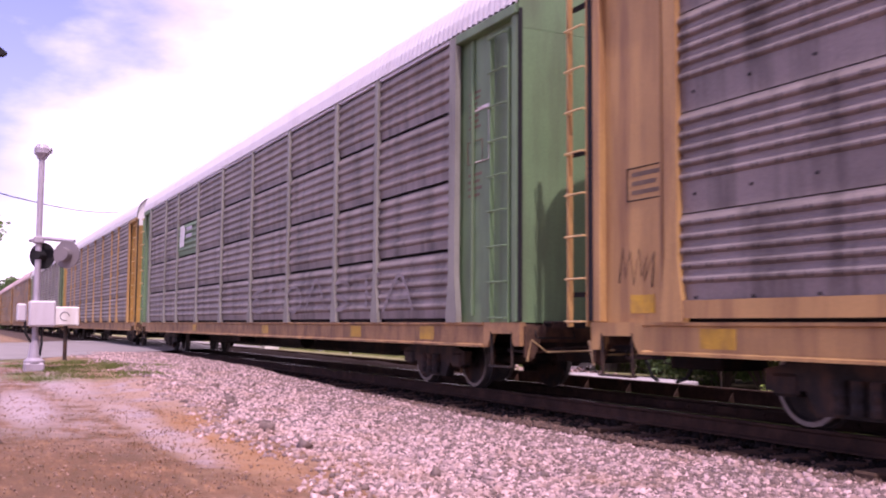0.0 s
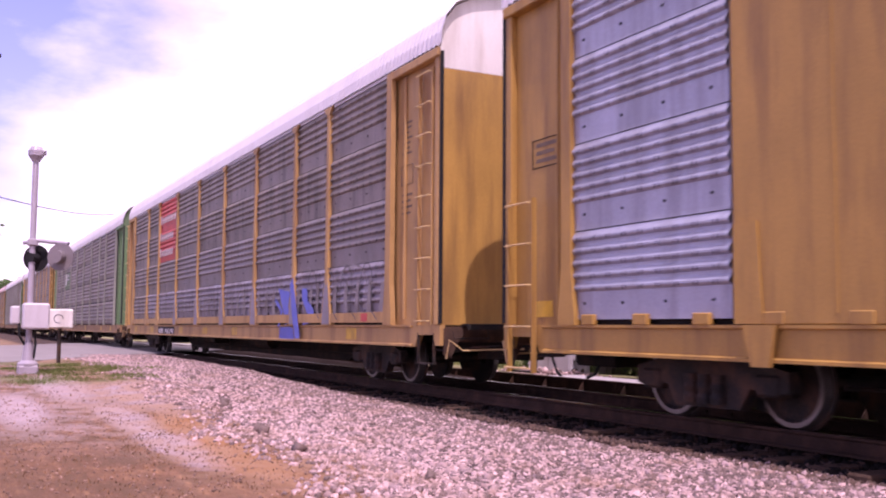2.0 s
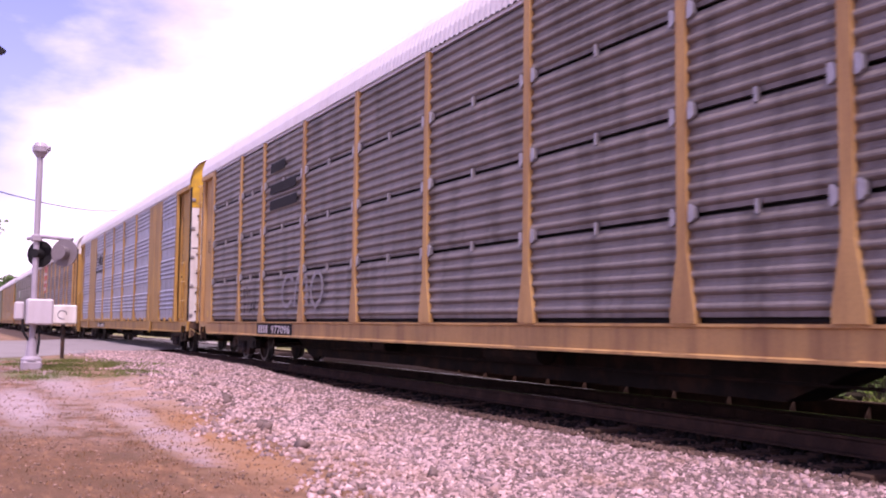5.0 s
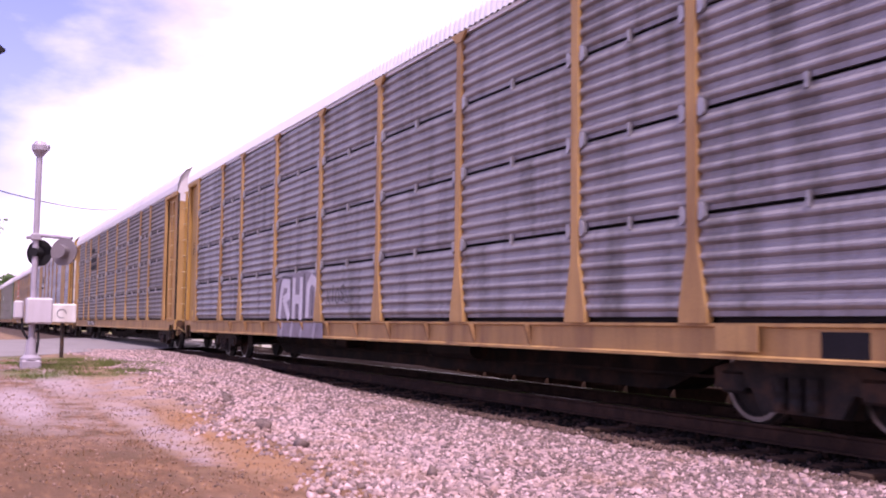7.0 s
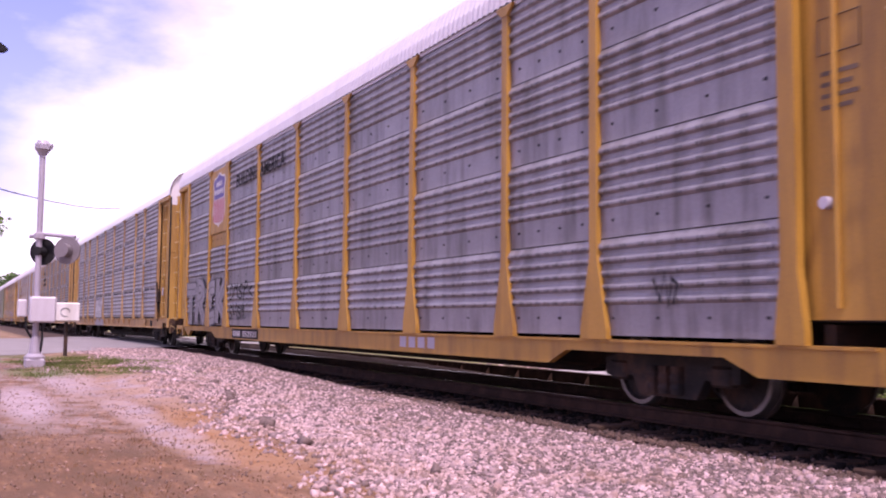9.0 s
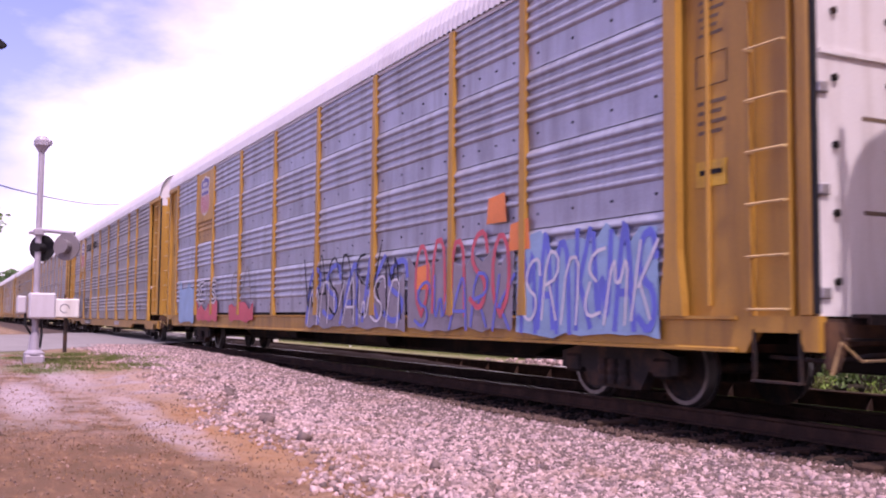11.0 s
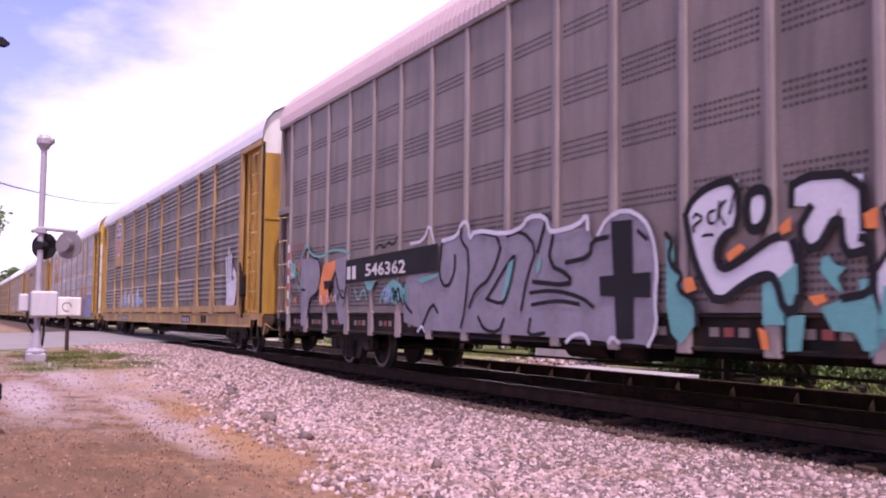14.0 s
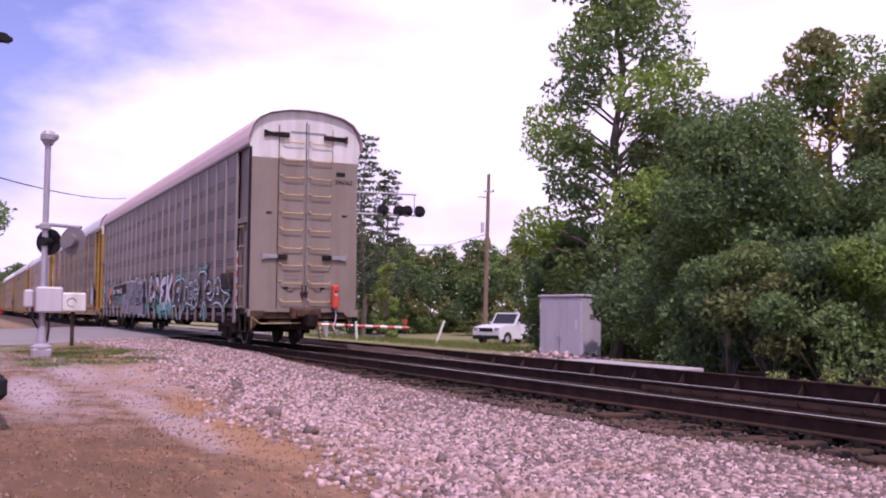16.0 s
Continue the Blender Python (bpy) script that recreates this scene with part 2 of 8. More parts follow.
M = {
    "panel_brown": material("weathered_brown_steel", (0.215, 0.178, 0.16), 0.52, 0.25, 0.3, 1.4, GRIME, 0.9, STREAK, 0.25),
    "panel_grey": material("weathered_grey_steel", (0.185, 0.160, 0.150), 0.5, 0.3, 0.25, 1.4, GRIME, 0.8, STREAK, 0.25),
    "panel_mid": material("dull_galvanised_steel", (0.28, 0.263, 0.276), 0.46, 0.35, 0.22, 1.5, GRIME, 0.75, STREAK, 0.25),
    "panel_silver": material("bright_galvanised_steel", (0.37, 0.378, 0.46), 0.42, 0.4, 0.18, 1.6, (0.13, 0.115, 0.115), 0.6, STREAK, 0.2),
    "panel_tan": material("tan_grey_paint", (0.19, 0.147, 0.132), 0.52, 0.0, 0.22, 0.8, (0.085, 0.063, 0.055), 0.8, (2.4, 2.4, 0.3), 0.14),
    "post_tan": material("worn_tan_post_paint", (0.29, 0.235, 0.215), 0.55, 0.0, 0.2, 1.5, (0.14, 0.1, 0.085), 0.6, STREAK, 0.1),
    # tan lighter than the car's sides, with sunlight on the end put into it
    "end_tan_sunlit": material("sunlit_tan_paint", (0.235, 0.19, 0.158), 0.6, 0.0, 0.14, 0.9, (0.19, 0.115, 0.075), 0.55, STREAK, 0.06),
    "tan_yellow": material("faded_tan_yellow_paint", (0.42, 0.245, 0.085), 0.58, 0.0, 0.2, 1.2, RUST, 0.75, STREAK, 0.15),
    "yellow": material("yellow_paint", (0.41, 0.215, 0.03), 0.5, 0.0, 0.18, 1.2, (0.16, 0.075, 0.025), 0.75, STREAK, 0.12),
    "gold": material("dirty_gold_paint", (0.38, 0.21, 0.045), 0.55, 0.0, 0.18, 1.1, (0.13, 0.06, 0.025), 0.75, STREAK, 0.12),
    "green": material("faded_green_paint", (0.115, 0.20, 0.095), 0.55, 0.0, 0.2, 1.2, GRIME, 0.5, STREAK, 0.06),
    "post_grey": material("grey_green_paint", (0.23, 0.225, 0.19), 0.55, 0.0, 0.2, 1.2, GRIME, 0.5, STREAK, 0.06),
    "sill_rust": material("rusty_tan_sill_paint", (0.33, 0.185, 0.075), 0.65, 0.0, 0.45, 2.2, (0.10, 0.048, 0.03), 0.95, (2.6, 2.6, 1.2), 0.2),
    "roof": material("pale_roof_steel", (0.66, 0.62, 0.64), 0.5, 0.15, 0.15, 1.0, (0.3, 0.26, 0.25), 0.4, (1, 1, 1), 0.05),
    "roof_white": material("white_roof_paint", (0.86, 0.85, 0.86), 0.5, 0.0, 0.08, 1.0, (0.6, 0.56, 0.56), 0.3, (1, 1, 1), 0.04),
    "roof_pink": material("pinkish_roof_steel", (0.55, 0.40, 0.40), 0.55, 0.1, 0.15, 1.0, (0.35, 0.24, 0.22), 0.4, (1, 1, 1), 0.05),
    "white": material("white_paint", (0.66, 0.63, 0.61), 0.45, 0.0, 0.1, 1.3, (0.35, 0.28, 0.22), 0.5, STREAK, 0.04),
    "red": material("red_paint", (0.55, 0.055, 0.045), 0.5, 0.0, 0.15, 1.5, (0.22, 0.05, 0.04), 0.4, STREAK, 0.05),
    "dull_red": material("dull_red_reflector", (0.28, 0.06, 0.045), 0.6, 0.0, 0.25, 2.0, bump=0.03),
    "badge_red": material("deep_red_badge_paint", (0.36, 0.03, 0.06), 0.5, 0.0, 0.15, 2.0, bump=0.03),
    "blue": material("blue_paint", (0.075, 0.05, 0.22), 0.5, 0.0, 0.15, 2.0, bump=0.04),
    "black": material("black_paint", (0.018, 0.017, 0.019), 0.75, 0.0, 0.3, 2.0, bump=0.05, spec=0.15),
    "dark": material("sooty_underframe_steel", (0.014, 0.012, 0.011), 0.75, 0.2, 0.4, 2.5, RUST, 0.25, (2, 2, 2), 0.2, spec=0.15),
    "iron": material("cast_truck_iron", (0.030, 0.027, 0.026), 0.65, 0.3, 0.4, 3.0, RUST, 0.5, (3, 3, 3), 0.2, spec=0.15),
    "tread": material("polished_wheel_rim", (0.20, 0.185, 0.175), 0.42, 0.8, 0.15, 6.0),
    "rung": material("pale_yellow_rung_paint", (0.56, 0.39, 0.17), 0.5, 0.0, 0.2, 4.0, RUST, 0.4, (6, 6, 6), 0.05),
    "label": material("dirty_yellow_sticker", (0.56, 0.33, 0.02), 0.5, 0.0, 0.25, 4.0, (0.22, 0.12, 0.04), 0.6, (5, 5, 3), 0.02),
    "stencil": material("faded_brown_stencil_paint", (0.13, 0.085, 0.05), 0.6, 0.0, 0.3, 6.0, bump=0.02),
    "disc_grey": material("dull_grey_disc_paint", (0.17, 0.145, 0.155), 0.6, 0.0, 0.15, 3.0, bump=0.03),
    "orange": material("orange_plastic", (0.62, 0.075, 0.045), 0.4, 0.0, 0.1, 3.0, bump=0.02),
    "zinc": material("zinc_bolt", (0.36, 0.34, 0.35), 0.4, 0.6, 0.2, 8.0),
    "g_white": material("white_spray_paint", (0.58, 0.56, 0.60), 0.5, 0.0, 0.18, 2.0, bump=0.03),
    "g_pale": material("pale_lilac_spray_paint", (0.38, 0.35, 0.40), 0.5, 0.0, 0.2, 2.0, bump=0.03),
    "g_grey": material("grey_spray_paint", (0.22, 0.205, 0.22), 0.5, 0.0, 0.2, 2.0, bump=0.03),
    "g_ghost": material("ghosted_spray_paint", (0.215, 0.187, 0.19), 0.55, 0.0, 0.35, 3.0, (0.12, 0.1, 0.092), 0.95, (2.5, 2.5, 2.5), 0.03),
    "g_lilac": material("lilac_grey_spray_paint", (0.225, 0.198, 0.235), 0.5, 0.0, 0.25, 2.0, (0.12, 0.1, 0.11), 0.5, (3, 3, 3), 0.03),
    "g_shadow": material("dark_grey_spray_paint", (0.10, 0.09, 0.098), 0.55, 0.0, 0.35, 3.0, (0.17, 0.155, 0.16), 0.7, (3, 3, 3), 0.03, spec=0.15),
    "g_teal": material("teal_spray_paint", (0.10, 0.34, 0.31), 0.5, 0.0, 0.2, 2.0, bump=0.03),
    "g_blue": material("blue_spray_paint", (0.10, 0.13, 0.50), 0.5, 0.0, 0.2, 2.0, bump=0.03),
    "g_sky": material("light_blue_spray_paint", (0.22, 0.34, 0.50), 0.5, 0.0, 0.2, 2.0, bump=0.03),
    "g_red": material("red_spray_paint", (0.52, 0.07, 0.10), 0.5, 0.0, 0.2, 2.0, bump=0.03),
    "g_orange": material("orange_spray_paint", (0.72, 0.20, 0.04), 0.5, 0.0, 0.2, 2.0, bump=0.03),
    "rail": material("rusty_rail_steel", (0.036, 0.021, 0.016), 0.9, 0.0, 0.3, 4.0, (0.11, 0.055, 0.035), 0.5, (3, 3, 3), 0.15, spec=0.15),
    # soiled track-bed stones, darkened further to carry the train's shade in their colour
    "stone_shaded": material("shade_darkened_soiled_ballast", (0.009, 0.007, 0.006), 0.85, 0.0, 0.3, 9.0, bump=0.3, island=0.4, spec=0.15),
    "grit": material("reddish_grit", (0.23, 0.14, 0.105), 0.9, 0.0, 0.3, 9.0, bump=0.2, island=0.4),
    "rail_top": material("polished_rail_head", (0.50, 0.48, 0.49), 0.20, 1.0, 0.1, 8.0),
    "tie": material("weathered_oak_tie", (0.05, 0.03, 0.021), 0.9, 0.0, 0.35, 6.0, (0.085, 0.052, 0.038), 0.5, (2, 9, 2), 0.4, spec=0.15),
    "stone": material("pale_limestone_ballast", (0.325, 0.225, 0.222), 0.85, 0.0, 0.35, 9.0, (0.26, 0.15, 0.095), 0.6, (1.3, 1.3, 1.3), 0.3, island=0.8),
    "stone_sandy": material("sandy_brown_ballast", (0.085, 0.05, 0.037), 0.9, 0.0, 0.3, 9.0, bump=0.3, island=0.45),
    "stone_dark": material("dark_ballast_stone", (0.135, 0.092, 0.082), 0.85, 0.0, 0.3, 9.0, bump=0.3, island=0.3),
    "asphalt": material("grey_worn_asphalt", (0.21, 0.185, 0.185), 0.85, 0.0, 0.18, 0.7, (0.13, 0.115, 0.115), 0.5, (0.3, 0.3, 0.3), 0.3, 60.0),
    "concrete": material("pale_concrete", (0.36, 0.33, 0.35), 0.8, 0.0, 0.15, 2.0, (0.3, 0.26, 0.24), 0.5, (2, 2, 2), 0.2),
    "alloy": material("satin_aluminium", (0.40, 0.37, 0.42), 0.42, 0.5, 0.12, 3.0, bump=0.04),
    "case_grey": material("grey_enamel_case", (0.50, 0.46, 0.50), 0.45, 0.0, 0.1, 1.5, (0.3, 0.25, 0.24), 0.4, STREAK, 0.03),
    "bark": material("grey_brown_bark", (0.13, 0.10, 0.08), 0.9, 0.0, 0.35, 5.0, (0.22, 0.19, 0.16), 0.5, (4, 4, 1), 0.6),
    "pole_wood": material("brown_pole_wood", (0.17, 0.115, 0.08), 0.85, 0.0, 0.3, 5.0, (0.3, 0.23, 0.17), 0.5, (6, 6, 0.6), 0.4),
    "car_white": material("white_car_paint", (0.58, 0.57, 0.59), 0.25, 0.0, 0.05, 1.0, bump=0.0),
    "car_dark": material("dark_car_paint", (0.02, 0.022, 0.03), 0.2, 0.2, 0.1, 1.0, bump=0.0),
    "car_red": material("red_car_paint", (0.42, 0.035, 0.03), 0.3, 0.0, 0.05, 1.0, bump=0.0),
    "glass": material("dark_window_glass", (0.02, 0.022, 0.025), 0.06, 0.0, 0.1, 1.0, bump=0.0),
    "lamp_glass": material("clear_headlight_lens", (0.30, 0.31, 0.31), 0.12, 0.3, 0.1, 6.0, bump=0.0),
    "straw": material("dry_brown_grass", (0.19, 0.105, 0.055), 0.9, 0.0, 0.3, 3.0, bump=0.0, island=0.6, spec=0.1),
    "panel_ghost": material("overspray_on_grey_steel", (0.19, 0.165, 0.185), 0.5, 0.2, 0.4, 2.2, (0.34, 0.31, 0.37), 0.85, (3.2, 3.2, 0.9), 0.25),
    "panel_haze": material("thin_overspray_on_brown_steel", (0.185, 0.156, 0.152), 0.5, 0.25, 0.3, 1.6, (0.25, 0.225, 0.25), 0.7, (2.0, 2.0, 0.8), 0.25),
    "mast_grey": material("weathered_mast_paint", (0.36, 0.32, 0.37), 0.5, 0.2, 0.15, 3.0, (0.2, 0.17, 0.17), 0.4, STREAK, 0.05),
    "sooty_rust": material("sooty_rusted_steel", (0.07, 0.042, 0.03), 0.8, 0.1, 0.4, 2.5, (0.20, 0.10, 0.05), 0.6, (3, 3, 3), 0.25, spec=0.15),
    "rubber": material("black_rubber", (0.022, 0.021, 0.021), 0.8, 0.0, 0.2, 6.0),
}


def leaf_material(name, color, vary=0.45):
    m = material(name, color, 0.75, 0.0, 0.2, 1.2, bump=0.0, island=vary, spec=0.12)
    n, l = m.node_tree.nodes, m.node_tree.links
    b = n["Principled BSDF"]
    thru, both = n.new("ShaderNodeBsdfTranslucent"), n.new("ShaderNodeMixShader")
    thru.inputs["Color"].default_value = (color[0] * 1.25, color[1] * 1.25, color[2] * 0.95, 1)
    both.inputs[0].default_value = 0.35
    l.new(b.outputs[0], both.inputs[1])
    l.new(thru.outputs[0], both.inputs[2])
    l.new(both.outputs[0], n["Material Output"].inputs["Surface"])
    return m


LEAF = {
    "bright": leaf_material("bright_green_leaf", (0.214, 0.306, 0.077)),
    "mid": leaf_material("mid_green_leaf", (0.15, 0.218, 0.082)),
    "deep": leaf_material("deep_green_leaf", (0.10, 0.153, 0.073)),
    "pine": leaf_material("pine_needles", (0.085, 0.115, 0.07)),
    "olive": leaf_material("olive_leaf", (0.18, 0.19, 0.08)),
    "turning": leaf_material("turning_yellow_leaf", (0.26, 0.21, 0.05)),
    "grass": leaf_material("mown_grass", (0.13, 0.155, 0.05)),
}


# ---------------- mesh tools ----------------
class Shape:
    """Gathers simple solids into one mesh."""

    def __init__(self):
        self.v, self.f = [], []

    def add(self, verts, faces):
        k = len(self.v)
        self.v.extend(verts)
        self.f.extend([tuple(i + k for i in q) for q in faces])
        return self

    def box(self, x0, x1, y0, y1, z0, z1, c=0.0):
        if c <= 0:
            v = [(x, y, z) for x in (x0, x1) for y in (y0, y1) for z in (z0, z1)]
            return self.add(v, [(0, 1, 3, 2), (4, 6, 7, 5), (0, 4, 5, 1), (2, 3, 7, 6), (0, 2, 6, 4), (1, 5, 7, 3)])
        v = []
        for x, sx in ((x0, 1), (x1, -1)):
            for y, sy in ((y0, 1), (y1, -1)):
                for z, sz in ((z0, 1), (z1, -1)):
                    v += [(x, y + sy * c, z + sz * c), (x + sx * c, y, z + sz * c), (x + sx * c, y + sy * c, z)]
        ids = lambda i, j, k, a: 3 * (4 * i + 2 * j + k) + a
        f = []
        for i in (0, 1):
            f.append([ids(i, 0, 0, 0), ids(i, 1, 0, 0), ids(i, 1, 1, 0), ids(i, 0, 1, 0)])
            f.append([ids(0, i, 0, 1), ids(1, i, 0, 1), ids(1, i, 1, 1), ids(0, i, 1, 1)])
            f.append([ids(0, 0, i, 2), ids(1, 0, i, 2), ids(1, 1, i, 2), ids(0, 1, i, 2)])
        for i in (0, 1):
            for j in (0, 1):
                f.append([ids(i, j, 0, 0), ids(i, j, 0, 1), ids(i, j, 1, 1), ids(i, j, 1, 0)])
                f.append([ids(i, 0, j, 0), ids(i, 0, j, 2), ids(i, 1, j, 2), ids(i, 1, j, 0)])
                f.append([ids(0, i, j, 1), ids(0, i, j, 2), ids(1, i, j, 2), ids(1, i, j, 1)])
                for k in (0, 1):
                    f.append([ids(i, j, k, 0), ids(i, j, k, 1), ids(i, j, k, 2)])
        return self.add(v, f)

    def prism(self, outline, axis, a, b):
        """A closed outline (pairs of the two other axes, in xyz order) pushed along an axis from a to b."""
        n = len(outline)
        put = {"x": lambda p, s: (s, p[0], p[1]), "y": lambda p, s: (p[0], s, p[1]), "z": lambda p, s: (p[0], p[1], s)}[axis]
        v = [put(p, a) for p in outline] + [put(p, b) for p in outline]
        f = [(i, (i + 1) % n, n + (i + 1) % n, n + i) for i in range(n)]
        return self.add(v, f + [tuple(range(n))[::-1], tuple(range(n, 2 * n))])

    def sheet(self, line, x0, x1):
        """An open line of (y, z) pulled along x, as one skin."""
        n = len(line)
        v = [(x0, y, z) for y, z in line] + [(x1, y, z) for y, z in line]
        return self.add(v, [(i, i + 1, n + i + 1, n + i) for i in range(n - 1)])

    def cyl(self, p, q, r, n=10, r2=None):
        p, q = Vector(p), Vector(q)
        turn = (q - p).to_track_quat("Z", "Y")
        r2 = r if r2 is None else r2
        v = []
        for c, s in ((p, r), (q, r2)):
            v += [tuple(c + turn @ Vector((s * math.cos(2 * math.pi * i / n), s * math.sin(2 * math.pi * i / n), 0))) for i in range(n)]
        f = [(i, (i + 1) % n, n + (i + 1) % n, n + i) for i in range(n)]
        return self.add(v, f + [tuple(range(n))[::-1], tuple(range(n, 2 * n))])

    def lathe(self, outline, n=20, axis="z", at=(0, 0, 0)):
        """(radius, height) pairs turned round an axis."""
        m, v = len(outline), []
        for i in range(n):
            a = 2 * math.pi * i / n
            for r, h in outline:
                c, s = r * math.cos(a), r * math.sin(a)
                p = {"z": (c, s, h), "y": (c, h, s), "x": (h, c, s)}[axis]
                v.append((p[0] + at[0], p[1] + at[1], p[2] + at[2]))
        f = [(i * m + j, (i + 1) % n * m + j, (i + 1) % n * m + j + 1, i * m + j + 1) for i in range(n) for j in range(m - 1)]
        return self.add(v, f)

    def limb(self, pts, radii, n=8):
        """One tapering skin through rings round the points."""
        k = len(self.v)
        for i, (p, r) in enumerate(zip(pts, radii)):
            way = Vector(pts[min(i + 1, len(pts) - 1)]) - Vector(pts[max(i - 1, 0)])
            turn = way.to_track_quat("Z", "Y")
            self.v += [tuple(Vector(p) + turn @ Vector((r * math.cos(2 * math.pi * j / n), r * math.sin(2 * math.pi * j / n), 0))) for j in range(n)]
        for i in range(len(pts) - 1):
            self.f += [(k + i * n + j, k + i * n + (j + 1) % n, k + (i + 1) * n + (j + 1) % n, k + (i + 1) * n + j) for j in range(n)]
        return self

    def tube(self, pts, r, n=6):
        return self.limb(pts, [r] * len(pts), n)

    def mesh(self, name, mat, smooth=False):
        me = bpy.data.meshes.new(name)
        me.from_pydata(self.v, [], self.f)
        bm = bmesh.new()
        bm.from_mesh(me)
        bmesh.ops.recalc_face_normals(bm, faces=bm.faces)
        bm.to_mesh(me)
        bm.free()
        me.materials.append(mat)
        if smooth:
            me.shade_smooth()
        return me


def part(name, shape, mat, parent, label="", at=None, smooth=False):
    """Links a Shape, or a mesh already made, as one object under a thing or a part."""
    ob = new(name, shape if isinstance(shape, bpy.types.Mesh) else shape.mesh(name, mat, smooth))
    ob.parent = parent
    if at is not None:
        ob.location = at
    return tagged(ob, label)


def thing(name, label, category, at=(0, 0, 0), turn=0, group="", kind=""):
    ob = new(name)
    ob.empty_display_size = 0.3
    ob.matrix_basis = pose(*at, 0, 0, turn)
    return tagged(ob, label, category, group, kind)


def lettering(words, height, depth=0.003):
    """A mesh of raised words in Blender's own font, flat in x and z, facing -y."""
    cu = bpy.data.curves.new("words", "FONT")
    cu.body, cu.size, cu.extrude, cu.resolution_u = words, height * 1.38, depth / 2, 2
    cu.offset = 0.022 * height
    tmp = bpy.data.objects.new("words", cu)
    scene.collection.objects.link(tmp)
    me = bpy.data.meshes.new_from_object(tmp.evaluated_get(bpy.context.evaluated_depsgraph_get()))
    me.transform(Euler((radians(90), 0, 0)).to_matrix().to_4x4())
    bpy.data.objects.remove(tmp)
    return me


# ---------------- ground, road, track ----------------
def ground_height(x, y):
    """Level earth by the track, a little higher at the road, falling away behind the line."""
    z = -0.24
    z += 0.24 * min(max((-x - 12.0) / 10.0, 0.0), 1.0)                      # up to the road
    if y > 10.8:
        z -= 0.9 * min((y - 10.8) / 16.0, 1.0) * min(max((-x - 8) / 14.0, 0.25), 1.0)
    mound = math.exp(-((x + 17.6) / 2.4) ** 2 - ((y - 3.3) / 0.75) ** 2)
    z += 0.10 * mound
    if -60 < x < 20 and 0 < y < 30:
        z += 0.035 * noise.noise((x * 0.7, y * 0.7, 0.3)) + 0.012 * noise.noise((x * 3, y * 3, 1.3))
    if y < 10.8:
        z -= 0.075 * min(max((y - 3.4) / 2.2, 0.0), 1.0) * min(max((x + 30.0) / 14.0, 0.0), 1.0)
    if 6.2 < y < 10.0:
        z = min(z, -0.30)
    return z


def steps(edges):
    out = []
    for a, b, n in edges:
        out += [a + (b - a) * i / n for i in range(n)]
    return out + [edges[-1][1]]


xs = steps([(-1500, -200, 8), (-200, -60, 14), (-60, -30, 40), (-30, -3, 130), (-3, 20, 12), (20, 200, 6), (200, 1500, 4)])
ys = steps([(-1500, -100, 6), (-100, -3, 20), (-3, 10, 70), (10, 40, 40), (40, 200, 10), (200, 1500, 6)])
gv = [(x, y, ground_height(x, y)) for x in xs for y in ys]
gf = [(i * len(ys) + j, (i + 1) * len(ys) + j, (i + 1) * len(ys) + j + 1, i * len(ys) + j + 1)
      for i in range(len(xs) - 1) for j in range(len(ys) - 1)]


